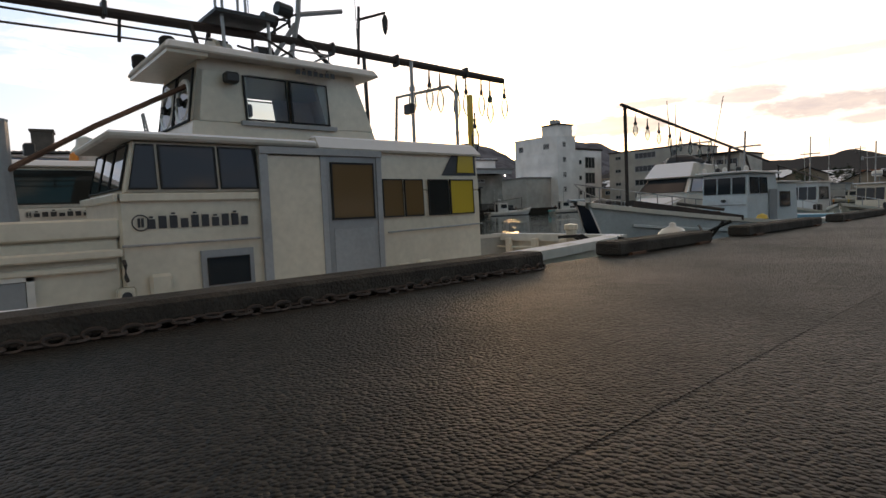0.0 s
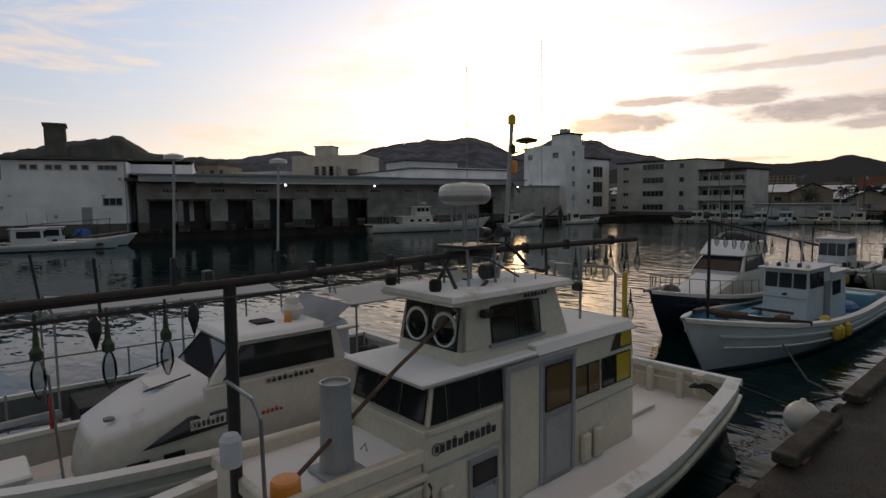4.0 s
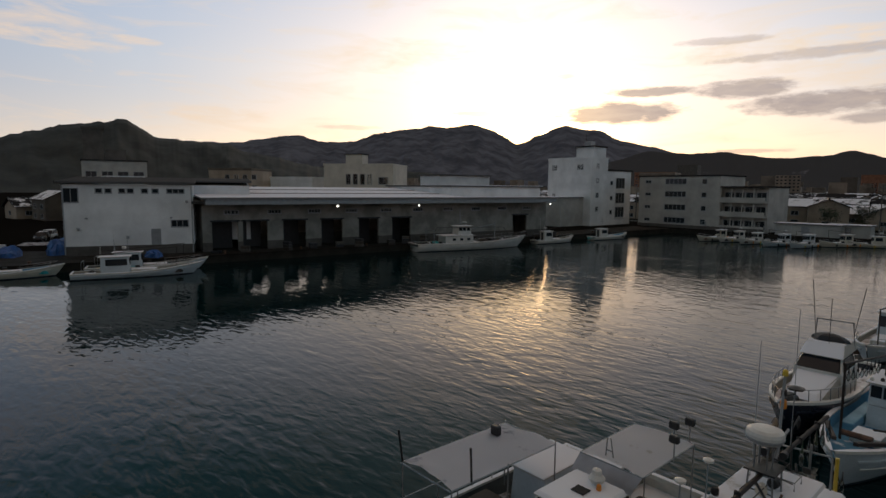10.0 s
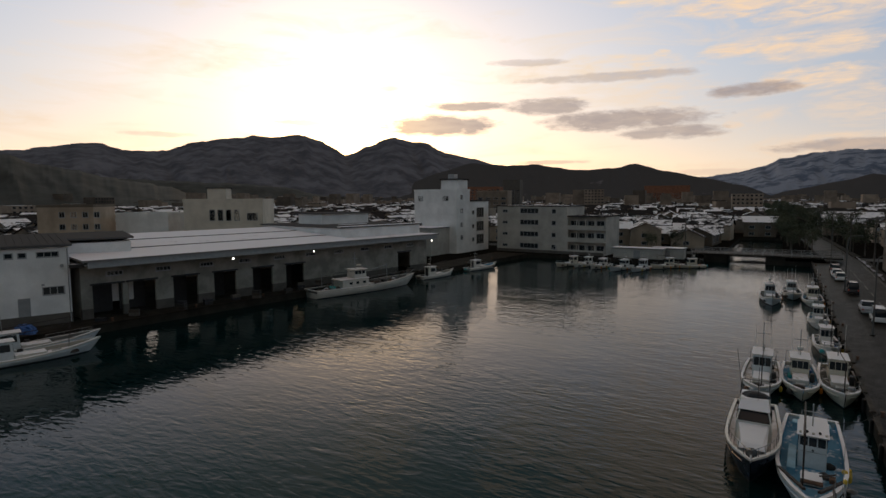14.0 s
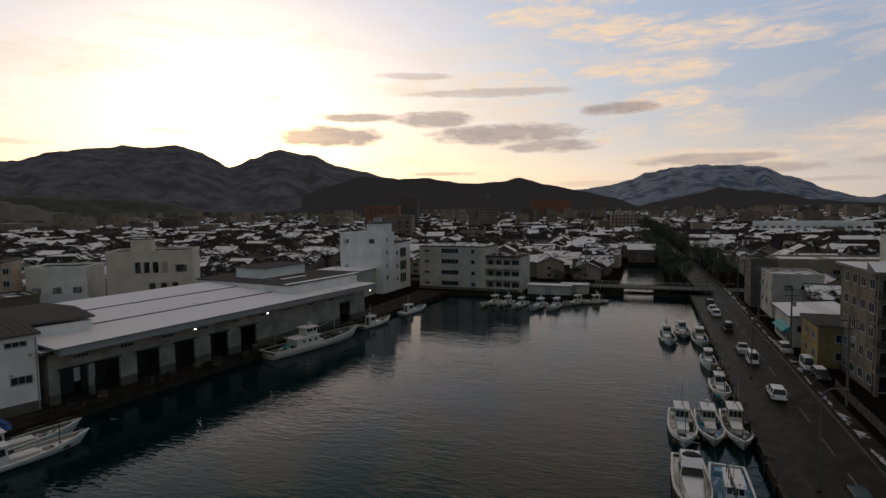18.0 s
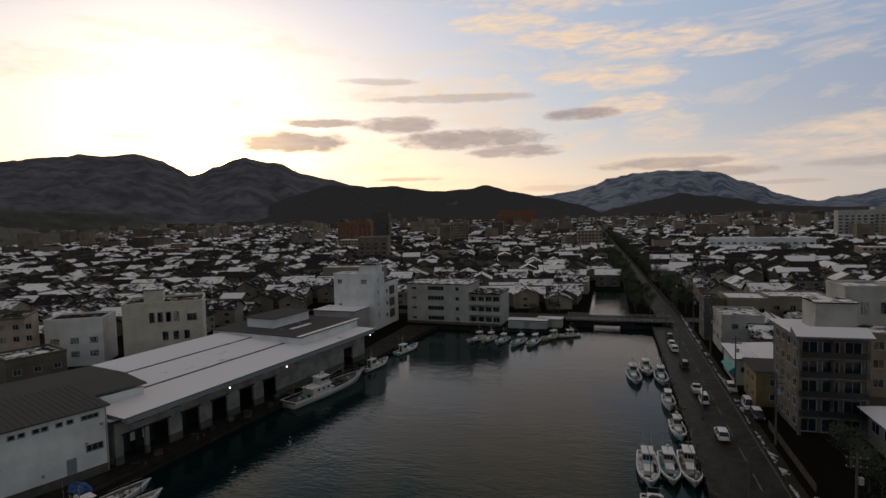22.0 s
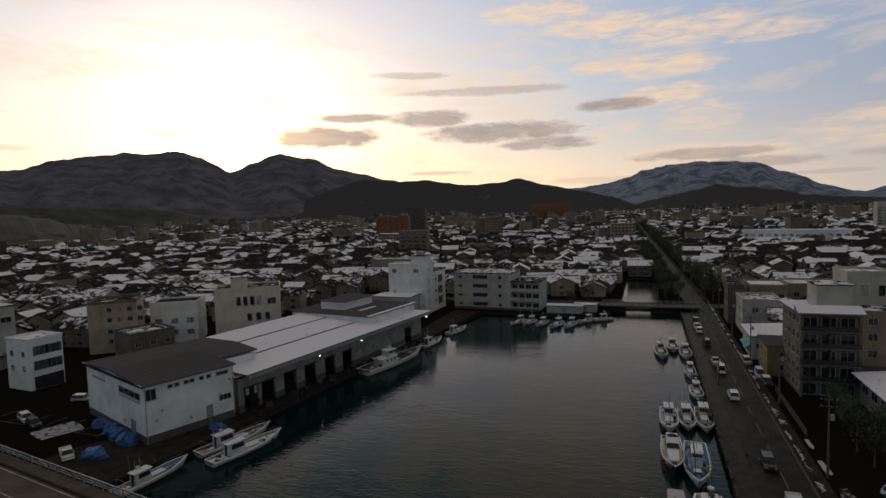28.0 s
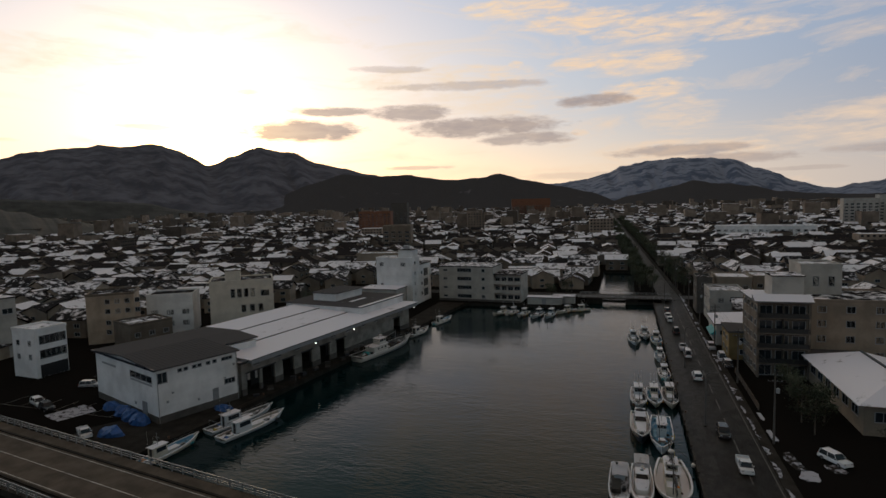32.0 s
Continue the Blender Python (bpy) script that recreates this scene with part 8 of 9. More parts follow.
def car(name, label, m, paint, kind="hatch", snow=False, group="parked cars"):
    t = thing(name, label, "car", m, group)
    L, W = (4.2, 1.7) if kind != "van" else (3.4, 1.48)
    h0, h1 = 0.3, 0.86
    top = 1.48 if kind != "van" else 1.88
    bm = tapered(B(), -W / 2, W / 2, -L / 2, L / 2, h0, h1, 0.05, 0.08, 0.04)
    bev(bm, 0.09, 2)
    part("body", bm, paint, t, smooth=True)
    y0, y1 = (-L * 0.24, L * 0.46) if kind == "hatch" else (-L * 0.36, L * 0.48) if kind == "van" else (-L * 0.3, L * 0.02)
    bm = tapered(B(), -W / 2 + 0.05, W / 2 - 0.05, y0, y1, h1 - 0.03, top, 0.16, 0.5 if kind == "hatch" else 0.28, 0.22 if kind == "hatch" else 0.08)
    bev(bm, 0.06, 2)
    part("cabin", bm, GLASS, t, smooth=True)
    part("roof", bev(boxes((-W / 2 + 0.2, W / 2 - 0.2, y0 + 0.55 if kind == "hatch" else y0 + 0.3, y1 - 0.26 if kind == "hatch" else y1 - 0.1, top - 0.03, top + 0.03)), 0.025, 1), SNOW if snow else paint, t)
    for sx in (-1, 1):
        part("pillar", tubes(0.035, [(sx * (W / 2 - 0.07), y0 + 0.06, h1), (sx * (W / 2 - 0.2), y0 + (0.52 if kind == "hatch" else 0.3), top)], n=6), paint, t)
        part("pillar", tubes(0.05, [(sx * (W / 2 - 0.06), y1 - 0.04, h1), (sx * (W / 2 - 0.2), y1 - (0.24 if kind == "hatch" else 0.1), top)], n=6), paint, t)
        part("pillar", tubes(0.04, [(sx * (W / 2 - 0.06), (y0 + y1) / 2, h1), (sx * (W / 2 - 0.2), (y0 + y1) / 2 + 0.1, top)], n=6), paint, t)
        part("headlight", bev(boxes((sx * (W / 2 - 0.25) - 0.15, sx * (W / 2 - 0.25) + 0.15, -L / 2 - 0.01, -L / 2 + 0.12, 0.6, 0.75)), 0.03, 1), GREYP, t, "clear headlight")
        part("tail_light", bev(boxes((sx * (W / 2 - 0.14) - 0.08, sx * (W / 2 - 0.14) + 0.08, L / 2 - 0.1, L / 2 + 0.012, 0.62, 0.86)), 0.02, 1), RED, t, "red tail light")
        part("mirror", bev(boxes((sx * (W / 2 + 0.08) - 0.07, sx * (W / 2 + 0.08) + 0.07, y0 + 0.3, y0 + 0.4, 0.92, 1.04)), 0.02, 1), paint, t)
    if "tyre" not in _wheel:
        bm = B()
        tube(bm, [(-0.09, 0, 0), (0.09, 0, 0)], 0.3, 18)
        a = bpy.data.meshes.new("tyre")
        bmesh.ops.recalc_face_normals(bm, faces=bm.faces)
        bm.to_mesh(a)
        bm.free()
        a.materials.append(STRAKE)
        bm = B()
        tube(bm, [(-0.1, 0, 0), (0.1, 0, 0)], 0.18, 12)
        b = bpy.data.meshes.new("rim")
        bmesh.ops.recalc_face_normals(bm, faces=bm.faces)
        bm.to_mesh(b)
        bm.free()
        b.materials.append(STEEL)
        _wheel["tyre"] = (a, b)
    for sx in (-1, 1):
        for y in (-L * 0.31, L * 0.31):
            w = hang("wheel", _wheel["tyre"][0], None, t, at=pose(sx * (W / 2 - 0.08), y, 0.3))
            hang("rim", _wheel["tyre"][1], None, w)
    part("bumper", bev(boxes((-W / 2 + 0.05, W / 2 - 0.05, -L / 2 - 0.05, -L / 2 + 0.1, 0.28, 0.5)), 0.03, 1), paint, t)
    part("rear_bumper", bev(boxes((-W / 2 + 0.05, W / 2 - 0.05, L / 2 - 0.1, L / 2 + 0.05, 0.28, 0.5)), 0.03, 1), paint, t)
    if kind == "truck":
        part("load_bed", boxes((-W / 2 + 0.03, W / 2 - 0.03, L * 0.05, L / 2, h1 - 0.05, h1 + 0.02), (-W / 2 + 0.03, -W / 2 + 0.08, L * 0.05, L / 2, h1, h1 + 0.28), (W / 2 - 0.08, W / 2 - 0.03, L * 0.05, L / 2, h1, h1 + 0.28), (-W / 2 + 0.08, W / 2 - 0.08, L / 2 - 0.05, L / 2, h1, h1 + 0.28)), SNOW if snow else paint, t)
    return t


CAR_WHITE = material("white_car_paint", (0.7, 0.71, 0.72), 0.25, scale=2, fine=10, vary=0.08)
CAR_DARK = material("dark_car_paint", (0.02, 0.02, 0.024), 0.25, scale=2, fine=10, vary=0.15)
CAR_SILVER = material("silver_car_paint", (0.4, 0.41, 0.43), 0.3, scale=2, fine=10, vary=0.1, metal=0.4)
for x, y, paint, kind, words, snow, turn in (
    (4.6, 50.2, CAR_WHITE, "hatch", "white hatchback standing on the quay road", False, 180), (4.4, 66.8, CAR_WHITE, "van", "white small van standing on the quay road", False, 180), (4.0, 73.0, CAR_SILVER, "truck", "silver light truck standing on the quay road", True, 180),
    (3.8, 90.2, CAR_DARK, "van", "dark small van standing on the quay road", False, 180), (3.3, 106.6, CAR_WHITE, "hatch", "white car parked by the bridge", False, 180), (3.1, 112.2, CAR_WHITE, "hatch", "white car with snow on its roof by the bridge", True, 180), (3.4, 121.0, CAR_DARK, "hatch", "dark car parked by the bridge", False, 180),
    (10.6, 75.6, CAR_SILVER, "hatch", "silver car with snow on it parked at the kerb", True, 0), (11.9, 60.5, CAR_DARK, "hatch", "dark car under snow parked at the kerb", True, 0), (11.4, 65.4, CAR_WHITE, "van", "white small van parked at the kerb", True, 0),
    (5.2, 21.4, CAR_DARK, "hatch", "dark car on the wet road", False, 0), (6.1, 10.0, CAR_WHITE, "truck", "white light truck on the wet road", False, 0),
    (-118.6, 4.4, CAR_WHITE, "hatch", "white car in the harbour car park", True, 70), (-114.2, 2.9, CAR_DARK, "hatch", "dark car in the harbour car park", False, 70), (-118.2, 15.4, CAR_SILVER, "hatch", "silver car beside the balcony block", False, 110), (-95.4, -4.8, CAR_WHITE, "truck", "white light truck with snow in its bed", True, 60),
    (18.2, 15.2, CAR_WHITE, "hatch", "snow covered car beside the villa", True, 30)):
    car("car" if kind != "truck" else "light_truck", words, pose(x, y, 0.012, 0, 0, turn), paint, kind, snow)


POLE = material("dull_galvanised_pole", (0.09, 0.09, 0.088), 0.6, scale=0.5, fine=20, vary=0.3)


def street_lamp(x, y, turn, h=9.0):
    t = thing("street_lamp", "tall tapered grey steel street lamp beside the road", "street lamp", pose(x, y, 0, 0, 0, turn), "street lamps")
    bm = B()
    tube(bm, [(0, 0, 0), (0, 0, h * 0.5), (0, 0, h * 0.85), (0.15, 0, h * 0.96), (0.7, 0, h), (1.5, 0, h + 0.05)], 0.1, 8, 0.05)
    part("pole", bm, POLE, t)
    part("lamp_head", bev(tapered(B(), 1.3, 2.0, -0.14, 0.14, h - 0.05, h + 0.1, 0.05, 0.03, 0.03), 0.03, 1), POLE, t)
    part("base_plate", bev(boxes((-0.22, 0.22, -0.22, 0.22, 0, 0.12)), 0.02, 1), CONCRETE, t)


for i, y in enumerate((24.4, 58.0, 92.0, 126.0)):
    street_lamp(2.95, y, 0)


def utility_pole(x, y, h=11.0):
    t = thing("utility_pole", "dark concrete utility pole with crossarms and a transformer", "utility pole", pose(x, y, 0), "utility poles")
    bm = B()
    tube(bm, [(0, 0, 0), (0, 0, h)], 0.17, 8, 0.1)
    part("pole", bm, PLINTH, t)
    for z in (h - 0.6, h - 1.5):
        part("crossarm", boxes((-1.0, 1.0, -0.05, 0.05, z, z + 0.1)), DARKMETAL, t)
        for k in range(4):
            bm = B()
            lathe(bm, [(0.03, 0), (0.06, 0.05), (0.04, 0.16)], 6, (-0.9 + 0.6 * k, 0, z + 0.1))
            part("insulator", bm, GREYP, t)
    bm = B()
    lathe(bm, [(0.24, 0), (0.26, 0.05), (0.26, 0.7), (0.1, 0.8)], 10, (0.4, 0, h - 3.2))
    part("transformer", bm, GREYP, t)


POLES = [(11.8, 20), (11.8, 49), (11.2, 75), (11.2, 104), (11.2, 134), (9.8, 170), (8.0, 210), (6.2, 250), (-30, 156), (-62, 158), (-95, 160)]
for x, y in POLES:
    utility_pole(x, y)
for (x0, y0), (x1, y1) in zip(POLES[:7], POLES[1:8]):
    bm = B()
    for k in range(4):
        a, b = Vector((x0 - 0.9 + 0.6 * k, y0, 10.6)), Vector((x1 - 0.9 + 0.6 * k, y1, 10.6))
        tube(bm, [a.lerp(b, u / 6) - Vector((0, 0, 0.7 * (1 - (u / 3 - 1) ** 2))) for u in range(7)], 0.02, 4)
    tagged(part("power_line", bm, STRAKE), "black sagging power lines between utility poles", "cable", "power lines")


# houses along the road
def shop_row():
    t = thing("shop", "pale shop with a teal awning and snowy roof", "shop", pose(12.2, 79.5, 0, 0, 0, 0))
    part("wall", boxes((0, 9, 0, 13, 0, 5.2)), GREYWALL, t)
    bm = skewed(B(), [(-0.6, -0.6, 5.2), (9.6, -0.6, 5.2), (9.6, 13.6, 5.2), (-0.6, 13.6, 5.2), (-0.6, -0.6, 5.5), (9.6, -0.6, 6.2), (9.6, 13.6, 6.2), (-0.6, 13.6, 5.5)])
    part("roof", bm, HALL_ROOF, t, "shop roof under even snow")
    part("awning", skewed(B(), [(-1.3, 0.5, 2.5), (0, 0.5, 2.5), (0, 8.5, 2.5), (-1.3, 8.5, 2.5), (-1.3, 0.5, 2.6), (0, 0.5, 3.6), (0, 8.5, 3.6), (-1.3, 8.5, 2.6)]), TEAL, t, "teal cloth awning")
    for k in range(4):
        window(t, pose(-0.02, 2.0 + 2.8 * k, 0.6, 0, 0, -90), 2.2, 1.8, 1)
        window(t, pose(1.5 + 2.2 * k, -0.02, 2.6), 1.4, 1.2, 1)
    t = thing("yellow_house", "narrow yellow ochre house with a small snowy lean-to", "house", pose(13.0, 66.8, 0))
    part("wall", boxes((0, 6, 0, 9.5, 0, 6.2)), OCHRE, t)
    part("roof", boxes((-0.3, 6.3, -0.3, 9.8, 6.2, 6.5)), DARKROOF, t)
    part("lean_to", boxes((6, 10, 0, 5, 0, 4.0)), GREYWALL, t)
    part("lean_to_roof", boxes((5.9, 10.3, -0.3, 5.3, 4.0, 4.2)), HALL_ROOF, t)
    for z in (1.2, 3.9):
        for k in range(2):
            window(t, pose(-0.02, 2.4 + 4 * k, z, 0, 0, -90), 1.5, 1.2, 1)
        window(t, pose(3, -0.02, z), 1.6, 1.2, 1)
    flat_block("grey_house", "plain grey three storey house with few windows", "house", pose(14.2, 107.0, 0), 9.5, 13, 9.0, GREYWALL, [(0, 6.0, 1.3, [(3, 1.4, 1)]), (3, 5.8, 1.3, even(3, 15, 1.5)), (3, 2.4, 1.3, even(3, 15, 1.5))])
    flat_block("dark_house", "tall narrow dark house with a snowy roof", "house", pose(12.2, 121.0, 0), 4.5, 9, 11.0, PLINTH, [(0, 8.6, 1.2, even(1, 4.5, 1.4)), (3, 8.6, 1.2, even(2, 9, 1.4)), (3, 5.2, 1.2, even(2, 9, 1.4))])
    flat_block("beige_house", "beige three storey house on the corner", "house", pose(18.2, 122.5, 0), 10, 12, 11.0, BEIGEWALL, [(0, 7.6, 1.3, even(3, 10, 1.4)), (3, 7.6, 1.3, even(3, 12, 1.6)), (3, 4.4, 1.3, even(3, 12, 1.6))])
    flat_block("low_house", "low pale house with snow on its flat roof", "house", pose(32, 110, 0, 0, 0, 3), 14, 11, 7.0, GREYWALL, [(0, 4, 1.3, even(3, 14, 1.8)), (3, 4, 1.3, even(2, 11, 1.6))])
    flat_block("corner_block", "brown three storey block behind the shops", "building", pose(30, 130, 0, 0, 0, 3), 16, 12, 10.5, HOUSEWALL, [(0, 7.2, 1.3, even(4, 16, 1.6)), (0, 3.8, 1.3, even(4, 16, 1.6))])
    for k, (w, d, x, y) in enumerate(((9, 8, 31, 97), (9, 8, 47, 100), (10, 8, 48, 116), (10, 9, 52, 134), (9, 8, 66, 104))):
        gable_house("town_house", "grey tiled house with patchy snow near the shops", pose(x, y, 0, 0, 0, 4 * k), w, d, 5.4, 2.0, HOUSEWALL, 40 + k)


OCHRE = material("ochre_render", (0.24, 0.17, 0.07), 0.8, scale=2, fine=8, vary=0.25)
shop_row()


# ---- trees ----
def tree_mesh(seed, h, spread, leaves):
    rnd = random.Random(seed)
    tr = B()
    tube(tr, [(0, 0, 0), (0.05, 0.03, h * 0.3), (0, 0.08, h * 0.6), (0.05, 0.05, h * 0.9)], 0.16, 7, 0.04)
    tips = []
    for i in range(11):
        a = rnd.uniform(0, 6.28)
        z = h * rnd.uniform(0.3, 0.75)
        r = spread * rnd.uniform(0.5, 0.95)
        e = Vector((r * math.cos(a), r * math.sin(a), z + h * rnd.uniform(0.1, 0.28)))
        tube(tr, [(0, 0.04, z), Vector((0, 0, z)).lerp(e, 0.5) + Vector((0, 0, 0.2)), e], 0.06, 5, 0.015)
        tips.append(e)
        tips.append(Vector((0, 0, z)).lerp(e, 0.6))
    tm = bpy.data.meshes.new("trunk")
    bmesh.ops.recalc_face_normals(tr, faces=tr.faces)
    tr.to_mesh(tm)
    tr.free()
    vs, fs = [], []
    for i in range(leaves):
        c = rnd.choice(tips) + Vector((rnd.gauss(0, 1), rnd.gauss(0, 1), rnd.gauss(0, 0.8))) * spread * 0.24
        s = rnd.uniform(0.12, 0.3)
        u = Vector((rnd.gauss(0, 1), rnd.gauss(0, 1), rnd.gauss(0, 0.6))).normalized()
        v = u.orthogonal().normalized()
        o = len(vs)
        vs += [tuple(c + u * s), tuple(c + v * s * 0.5), tuple(c - u * s), tuple(c - v * s * 0.5)]
        fs.append((o, o + 1, o + 2, o + 3))
    cm = bpy.data.meshes.new("crown")
    cm.from_pydata(vs, [], fs)
    tm.materials.append(BARK)
    cm.materials.append(TREE)
    return tm, cm


TREES = [tree_mesh(1, 8.0, 2.6, 900), tree_mesh(2, 7.0, 2.2, 800), tree_mesh(3, 9.0, 2.8, 1000)]


def tree(x, y, k, s=1.0):
    t = thing("street_tree", "dark evergreen street tree beside the road", "tree", pose(x, y, 0, 0, 0, (k * 77) % 360) @ Matrix.Scale(s, 4), "street trees")
    tm, cm = TREES[k % 3]
    hang("trunk", tm, None, t)
    hang("crown", cm, None, t)


rnd_t = random.Random(9)
k = 0
for y in range(164, 820, 10):
    for x in (-3.0, 1.0, 12.4):
        tree(x - 0.043 * (y - 146) + rnd_t.uniform(-0.8, 0.8), y + rnd_t.uniform(-3, 3), k, rnd_t.uniform(0.8, 1.25))
        k += 1
for x, y, s in ((-36, 140, 0.8), (-31, 146, 0.9), (-88, 118, 0.9), (-98, 112, 1.0), (-120, 106, 0.9), (26, 17, 0.7), (18.5, 25, 0.8), (21.5, 31, 0.9), (19, 36, 0.7), (19.5, 43, 0.8), (18, 30, 0.8), (38, 14, 0.9)):
    tree(x, y, k, s)
    k += 1


# ---- car park, tarpaulins and clutter on the wharf ----
PATCHY = snow_on("trodden_snow", (0.03, 0.028, 0.026), 0.55, scale=1.1, snow=(0.42, 0.43, 0.48))


def clutter():
    bm = B()
    for i in range(7):
        box(bm, -126 + 4.5 * i, -125.88 + 4.5 * i, 3, 8, 0.004, 0.01)
    box(bm, -127, -98, 2.9, 3.0, 0.004, 0.01)
    tagged(part("parking_lines", bm, PAINT), "worn white bay lines of the car park", "road marking", kind="structure")
    bm = B()
    edge = [(-111.6, 0.4), (-109, -0.6), (-106.2, -1.2), (-105.2, 1.4), (-103.7, 4.6), (-106.4, 5.9), (-109.4, 6.6), (-110.6, 3.4)]
    prism(bm, edge, 0.004, 0.06)
    tagged(part("snow_patch", bm, PATCHY), "flat patch of snow on the car park", "snow")
    for i, (x, y, rx, ry, h) in enumerate(((-90.6, 2.0, 2.0, 1.3, 1.9), (-94.0, 3.3, 1.8, 1.3, 1.8), (-97.6, 4.7, 1.8, 1.2, 1.5), (-102.2, 6.4, 1.8, 1.1, 1.5), (-91.6, -3.2, 2.4, 1.5, 1.3), (-80.6, 11.4, 2.0, 1.0, 0.9))):
        bm = heap(rx, ry, h, 20 + i, (0, 0, 0), 22)
        for v in bm.verts:
            if v.co.z > 0.05:
                v.co += 0.55 * noise.noise_vector(v.co * 1.3 + Vector((7.0 * i, 0, 0)))
                v.co.z = max(v.co.z, 0.1)
        tagged(part("covered_gear", bm, BLUE), "fishing gear under a creased blue tarpaulin", "tarpaulin", "covered gear by the cold store").matrix_basis = pose(x, y, 0.008)
    rnd = random.Random(4)
    for i in range(16):
        x, y = -81.2 + 0.145 * (i * 4.2) + rnd.uniform(-0.8, 0.8), 20 + i * 4.2 + rnd.uniform(-1, 1)
        t = thing("fish_crate", "stack of plastic fish crates on the wharf", "crate", pose(x + 2.5, y, 0.01, 0, 0, rnd.uniform(0, 90)), "fish crates")
        for z in range(rnd.randrange(1, 4)):
            part("crate", bev(boxes((-0.6, 0.6, -0.4, 0.4, z * 0.42, z * 0.42 + 0.4)), 0.03, 1), (HULL_DARK, PLINTH, WOOD, DARKMETAL)[(i + z) % 4], t)
    for i in range(11):
        x, y = -80.0 + 0.112 * (i * 11) - 0.5, -2 + 11 * i
        t = thing("wharf_bollard", "iron bollard on the market wharf", "bollard", pose(x, y, 0.008), "wharf bollards")
        bm = B()
        lathe(bm, [(0.18, 0), (0.14, 0.05), (0.12, 0.28), (0.2, 0.34), (0.2, 0.4), (0.05, 0.44)], 10)
        part("post", bm, RUST, t)
    # snow left along the kerb
    vs, fs = [], []
    y = -30.0
    while y < 156:
        n = rnd.randint(4, 16)
        w = rnd.uniform(0.3, 1.3)
        o = len(vs)
        for k in range(n + 1):
            u = abs(math.sin(math.pi * k / n)) ** 0.5
            x0 = 9.82 + rnd.uniform(0, 0.25)
            x1 = x0 + w * u * rnd.uniform(0.45, 1.0) + 0.02
            vs += [(x0, y + 0.5 * k, 0.143), ((x0 + x1) / 2, y + 0.5 * k + rnd.uniform(-0.1, 0.1), 0.15 + 0.12 * u * rnd.random()), (x1, y + 0.5 * k, 0.143)]
        for k in range(n):
            q = o + 3 * k
            fs += [(q, q + 1, q + 4, q + 3), (q + 1, q + 2, q + 5, q + 4)]
        y += 0.5 * n + rnd.uniform(0.2, 3.0)
    me = bpy.data.meshes.new("kerb_snow")
    me.from_pydata(vs, [], fs)
    tagged(hang("kerb_snow", me, PATCHY), "ploughed snow left along the kerb", "snow", kind="stuff")
    for i, (x, y, w, d, turn) in enumerate(((12.9, 14, 2.0, 6.5, 6), (13.8, 10, 2.4, 3.5, -12), (12.2, 23, 0.9, 5.0, 3), (17.6, 13, 2.4, 3, 20), (12.3, 31, 0.7, 4, 0))):
        bm = B()
        rim = []
        for k in range(22):
            a = 6.28319 * k / 22
            q = 0.9 + 0.28 * noise.noise((math.cos(a) * 1.8, math.sin(a) * 1.8, 60 + i))
            ca, sa = math.cos(a), math.sin(a)
            rim.append((w / 2 * q * math.copysign(abs(ca) ** 0.6, ca), d / 2 * q * math.copysign(abs(sa) ** 0.6, sa)))
        prism(bm, rim, 0, 0.07)
        tagged(part("snow_patch", bm, PATCHY), "trodden patch of old snow beside the sidewalk", "snow", "snow patches").matrix_basis = pose(x, y, 0.008, 0, 0, turn)
    # garden wall before the apartments
    t = thing("garden_wall", "low brown fence along the sidewalk", "fence", pose(12.6, 0, 0))
    for i in range(14):
        part("fence_panel", boxes((0, 0.1, 34 + 1.6 * i, 35.5 + 1.6 * i, 0, 1.1)), WOOD, t)
        part("fence_post", boxes((-0.03, 0.13, 35.5 + 1.6 * i, 35.6 + 1.6 * i, 0, 1.25)), WOOD, t)


clutter()


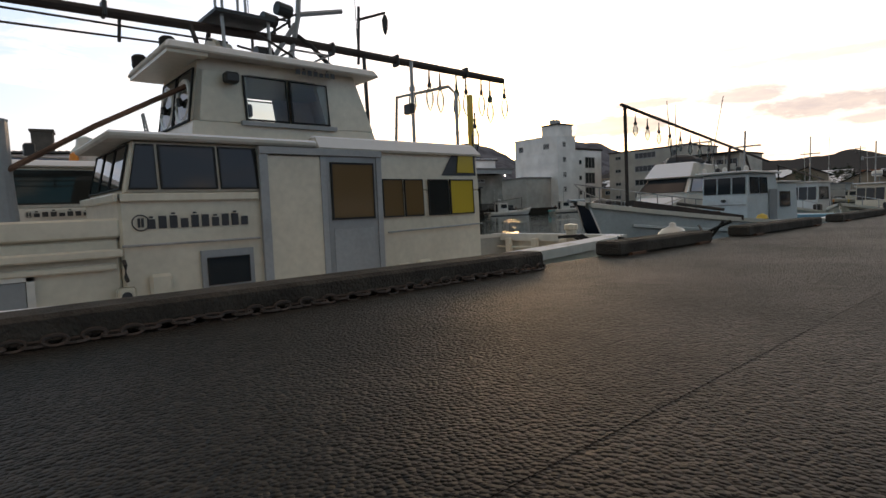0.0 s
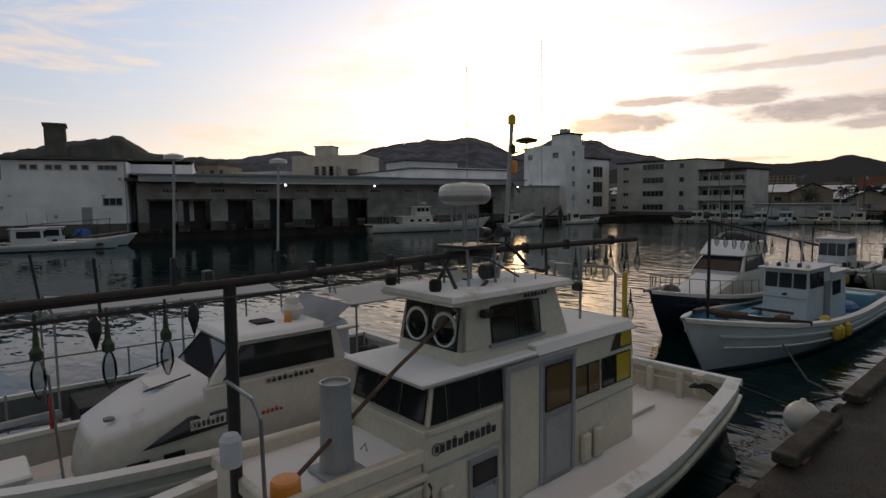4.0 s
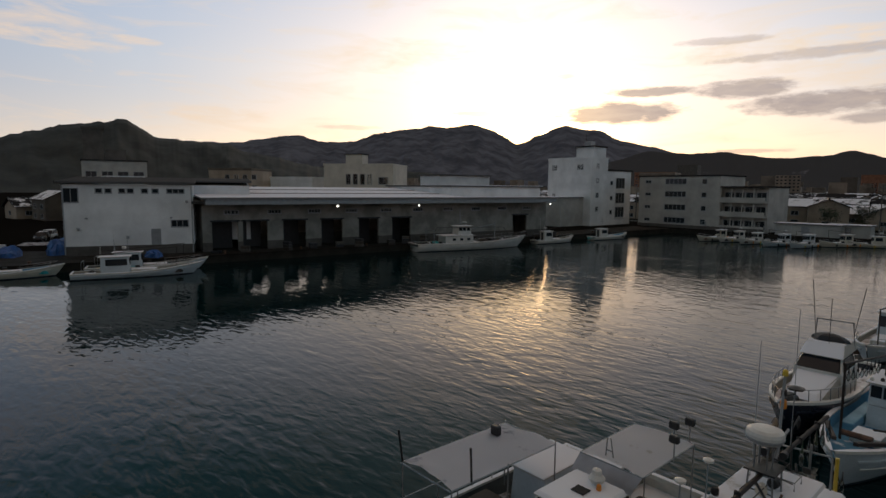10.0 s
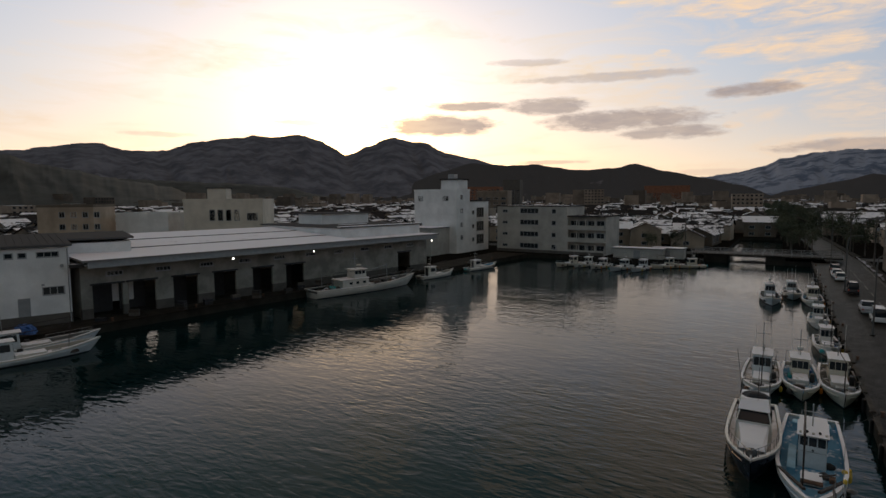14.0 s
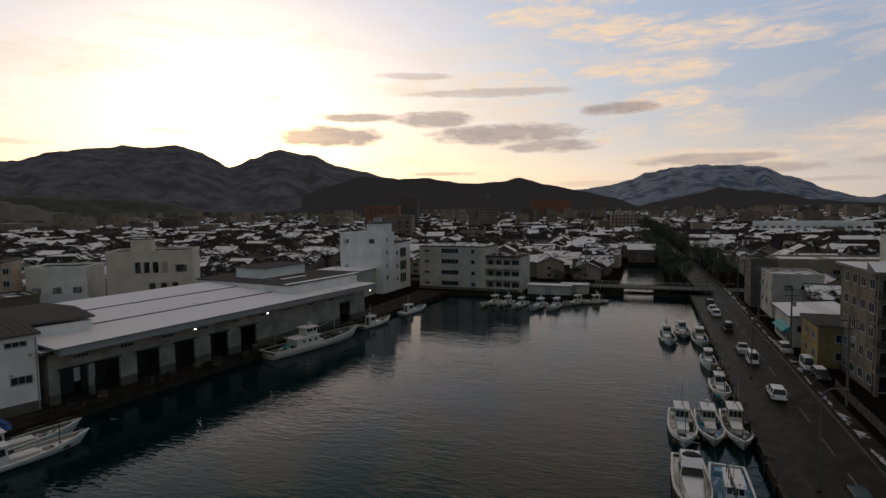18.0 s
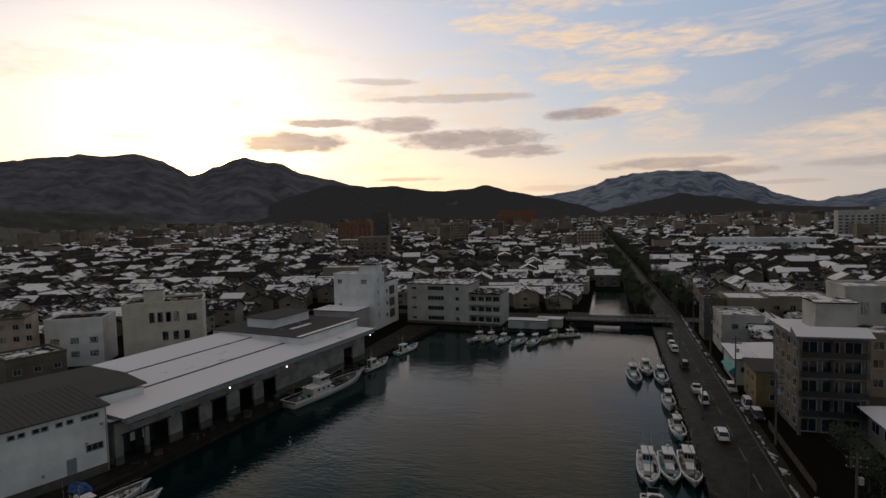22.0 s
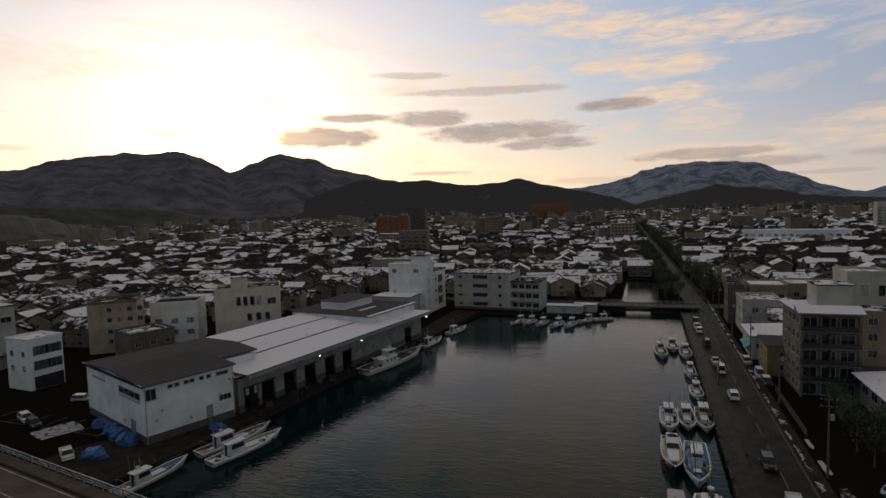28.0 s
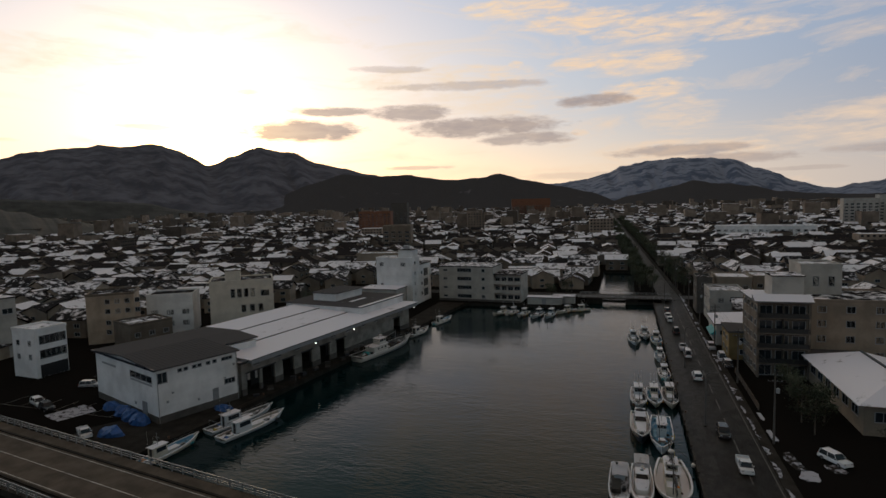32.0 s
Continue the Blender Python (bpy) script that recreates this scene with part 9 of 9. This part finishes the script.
# ---- landmark blocks in the town ----
for x, y, w, d, h, mat, words in ((-324, 558, 40, 16, 28, BRICKRED, "long brown red apartment block in the town"), (-311, 629, 22, 18, 38, PLINTH, "dark high rise block in the town"), (-265, 1240, 90, 25, 40, BRICKRED, "broad red brown complex far off in the town"),
                                (202, 600, 30, 18, 30, GREYWALL, "grey apartment slab at the edge of town"), (240, 620, 30, 18, 33, GREYWALL, "grey apartment slab at the edge of town"), (285, 600, 34, 18, 36, GREYWALL, "tall grey apartment slab at the edge of town"), (60, 430, 70, 18, 12, WHITEWALL, "long pale school building"), (-190, 330, 22, 14, 20, HOUSEWALL, "brown office block in the town"), (-150, 205, 30, 13, 10, BEIGEWALL, "long beige hall behind the office")):
    n = max(3, int(w / 5))
    flat_block("town_block", words, "building", pose(x, y, 0, 0, 0, 12 if x < 0 else -8), w, d, h, mat, [(0, 1.5 + 3.2 * i, 1.6, even(n, w, w / n * 0.55, 1)) for i in range(min(8, int((h - 1) / 3.2)))], group="town blocks")


# ---- pieces that could be lifted away one by one become parts of their own ----
def split_pieces(owner, names):
    for ob in [c for c in owner.children_recursive if c.type == "MESH" and c.name.split(".")[0] in names]:
        bm = B()
        bm.from_mesh(ob.data)
        seen, groups = set(), []
        for v in bm.verts:
            if v.index in seen:
                continue
            stack, one = [v], []
            seen.add(v.index)
            while stack:
                w = stack.pop()
                one.append(w.index)
                for e in w.link_edges:
                    o = e.other_vert(w)
                    if o.index not in seen:
                        seen.add(o.index)
                        stack.append(o)
            groups.append(set(one))
        bm.free()
        if len(groups) < 2:
            continue
        source, base = ob.data, ob.name.split(".")[0].removesuffix("s")
        for k, keep in enumerate(groups):
            bm = B()
            bm.from_mesh(source)
            bmesh.ops.delete(bm, geom=[v for v in bm.verts if v.index not in keep], context="VERTS")
            me = bpy.data.meshes.new(base)
            bm.to_mesh(me)
            bm.free()
            if k == 0:
                me.materials.append(source.materials[0])
                ob.data = me
                ob.name = base
            else:
                piece = hang(base, me, source.materials[0], ob.parent)
                piece.matrix_basis = ob.matrix_basis.copy()


for owner in [ob for ob in bpy.data.objects if ob.name.split(".")[0] in ("squid_boat", "cabin_boat", "open_work_boat", "blue_deck_boat", "sport_fishing_boat", "market_ship", "harbour_office")]:
    split_pieces(owner, ("coaming", "rubbing_ledge", "chine_step", "door_frame", "platform_leg", "boom_cable", "boom_strut", "outrigger", "thwart", "side_grating", "registration_marks", "lettering", "side_marks", "maker_mark", "roof_marks", "hand_rail", "mooring_rope", "door_track", "upper_roof_snow"))
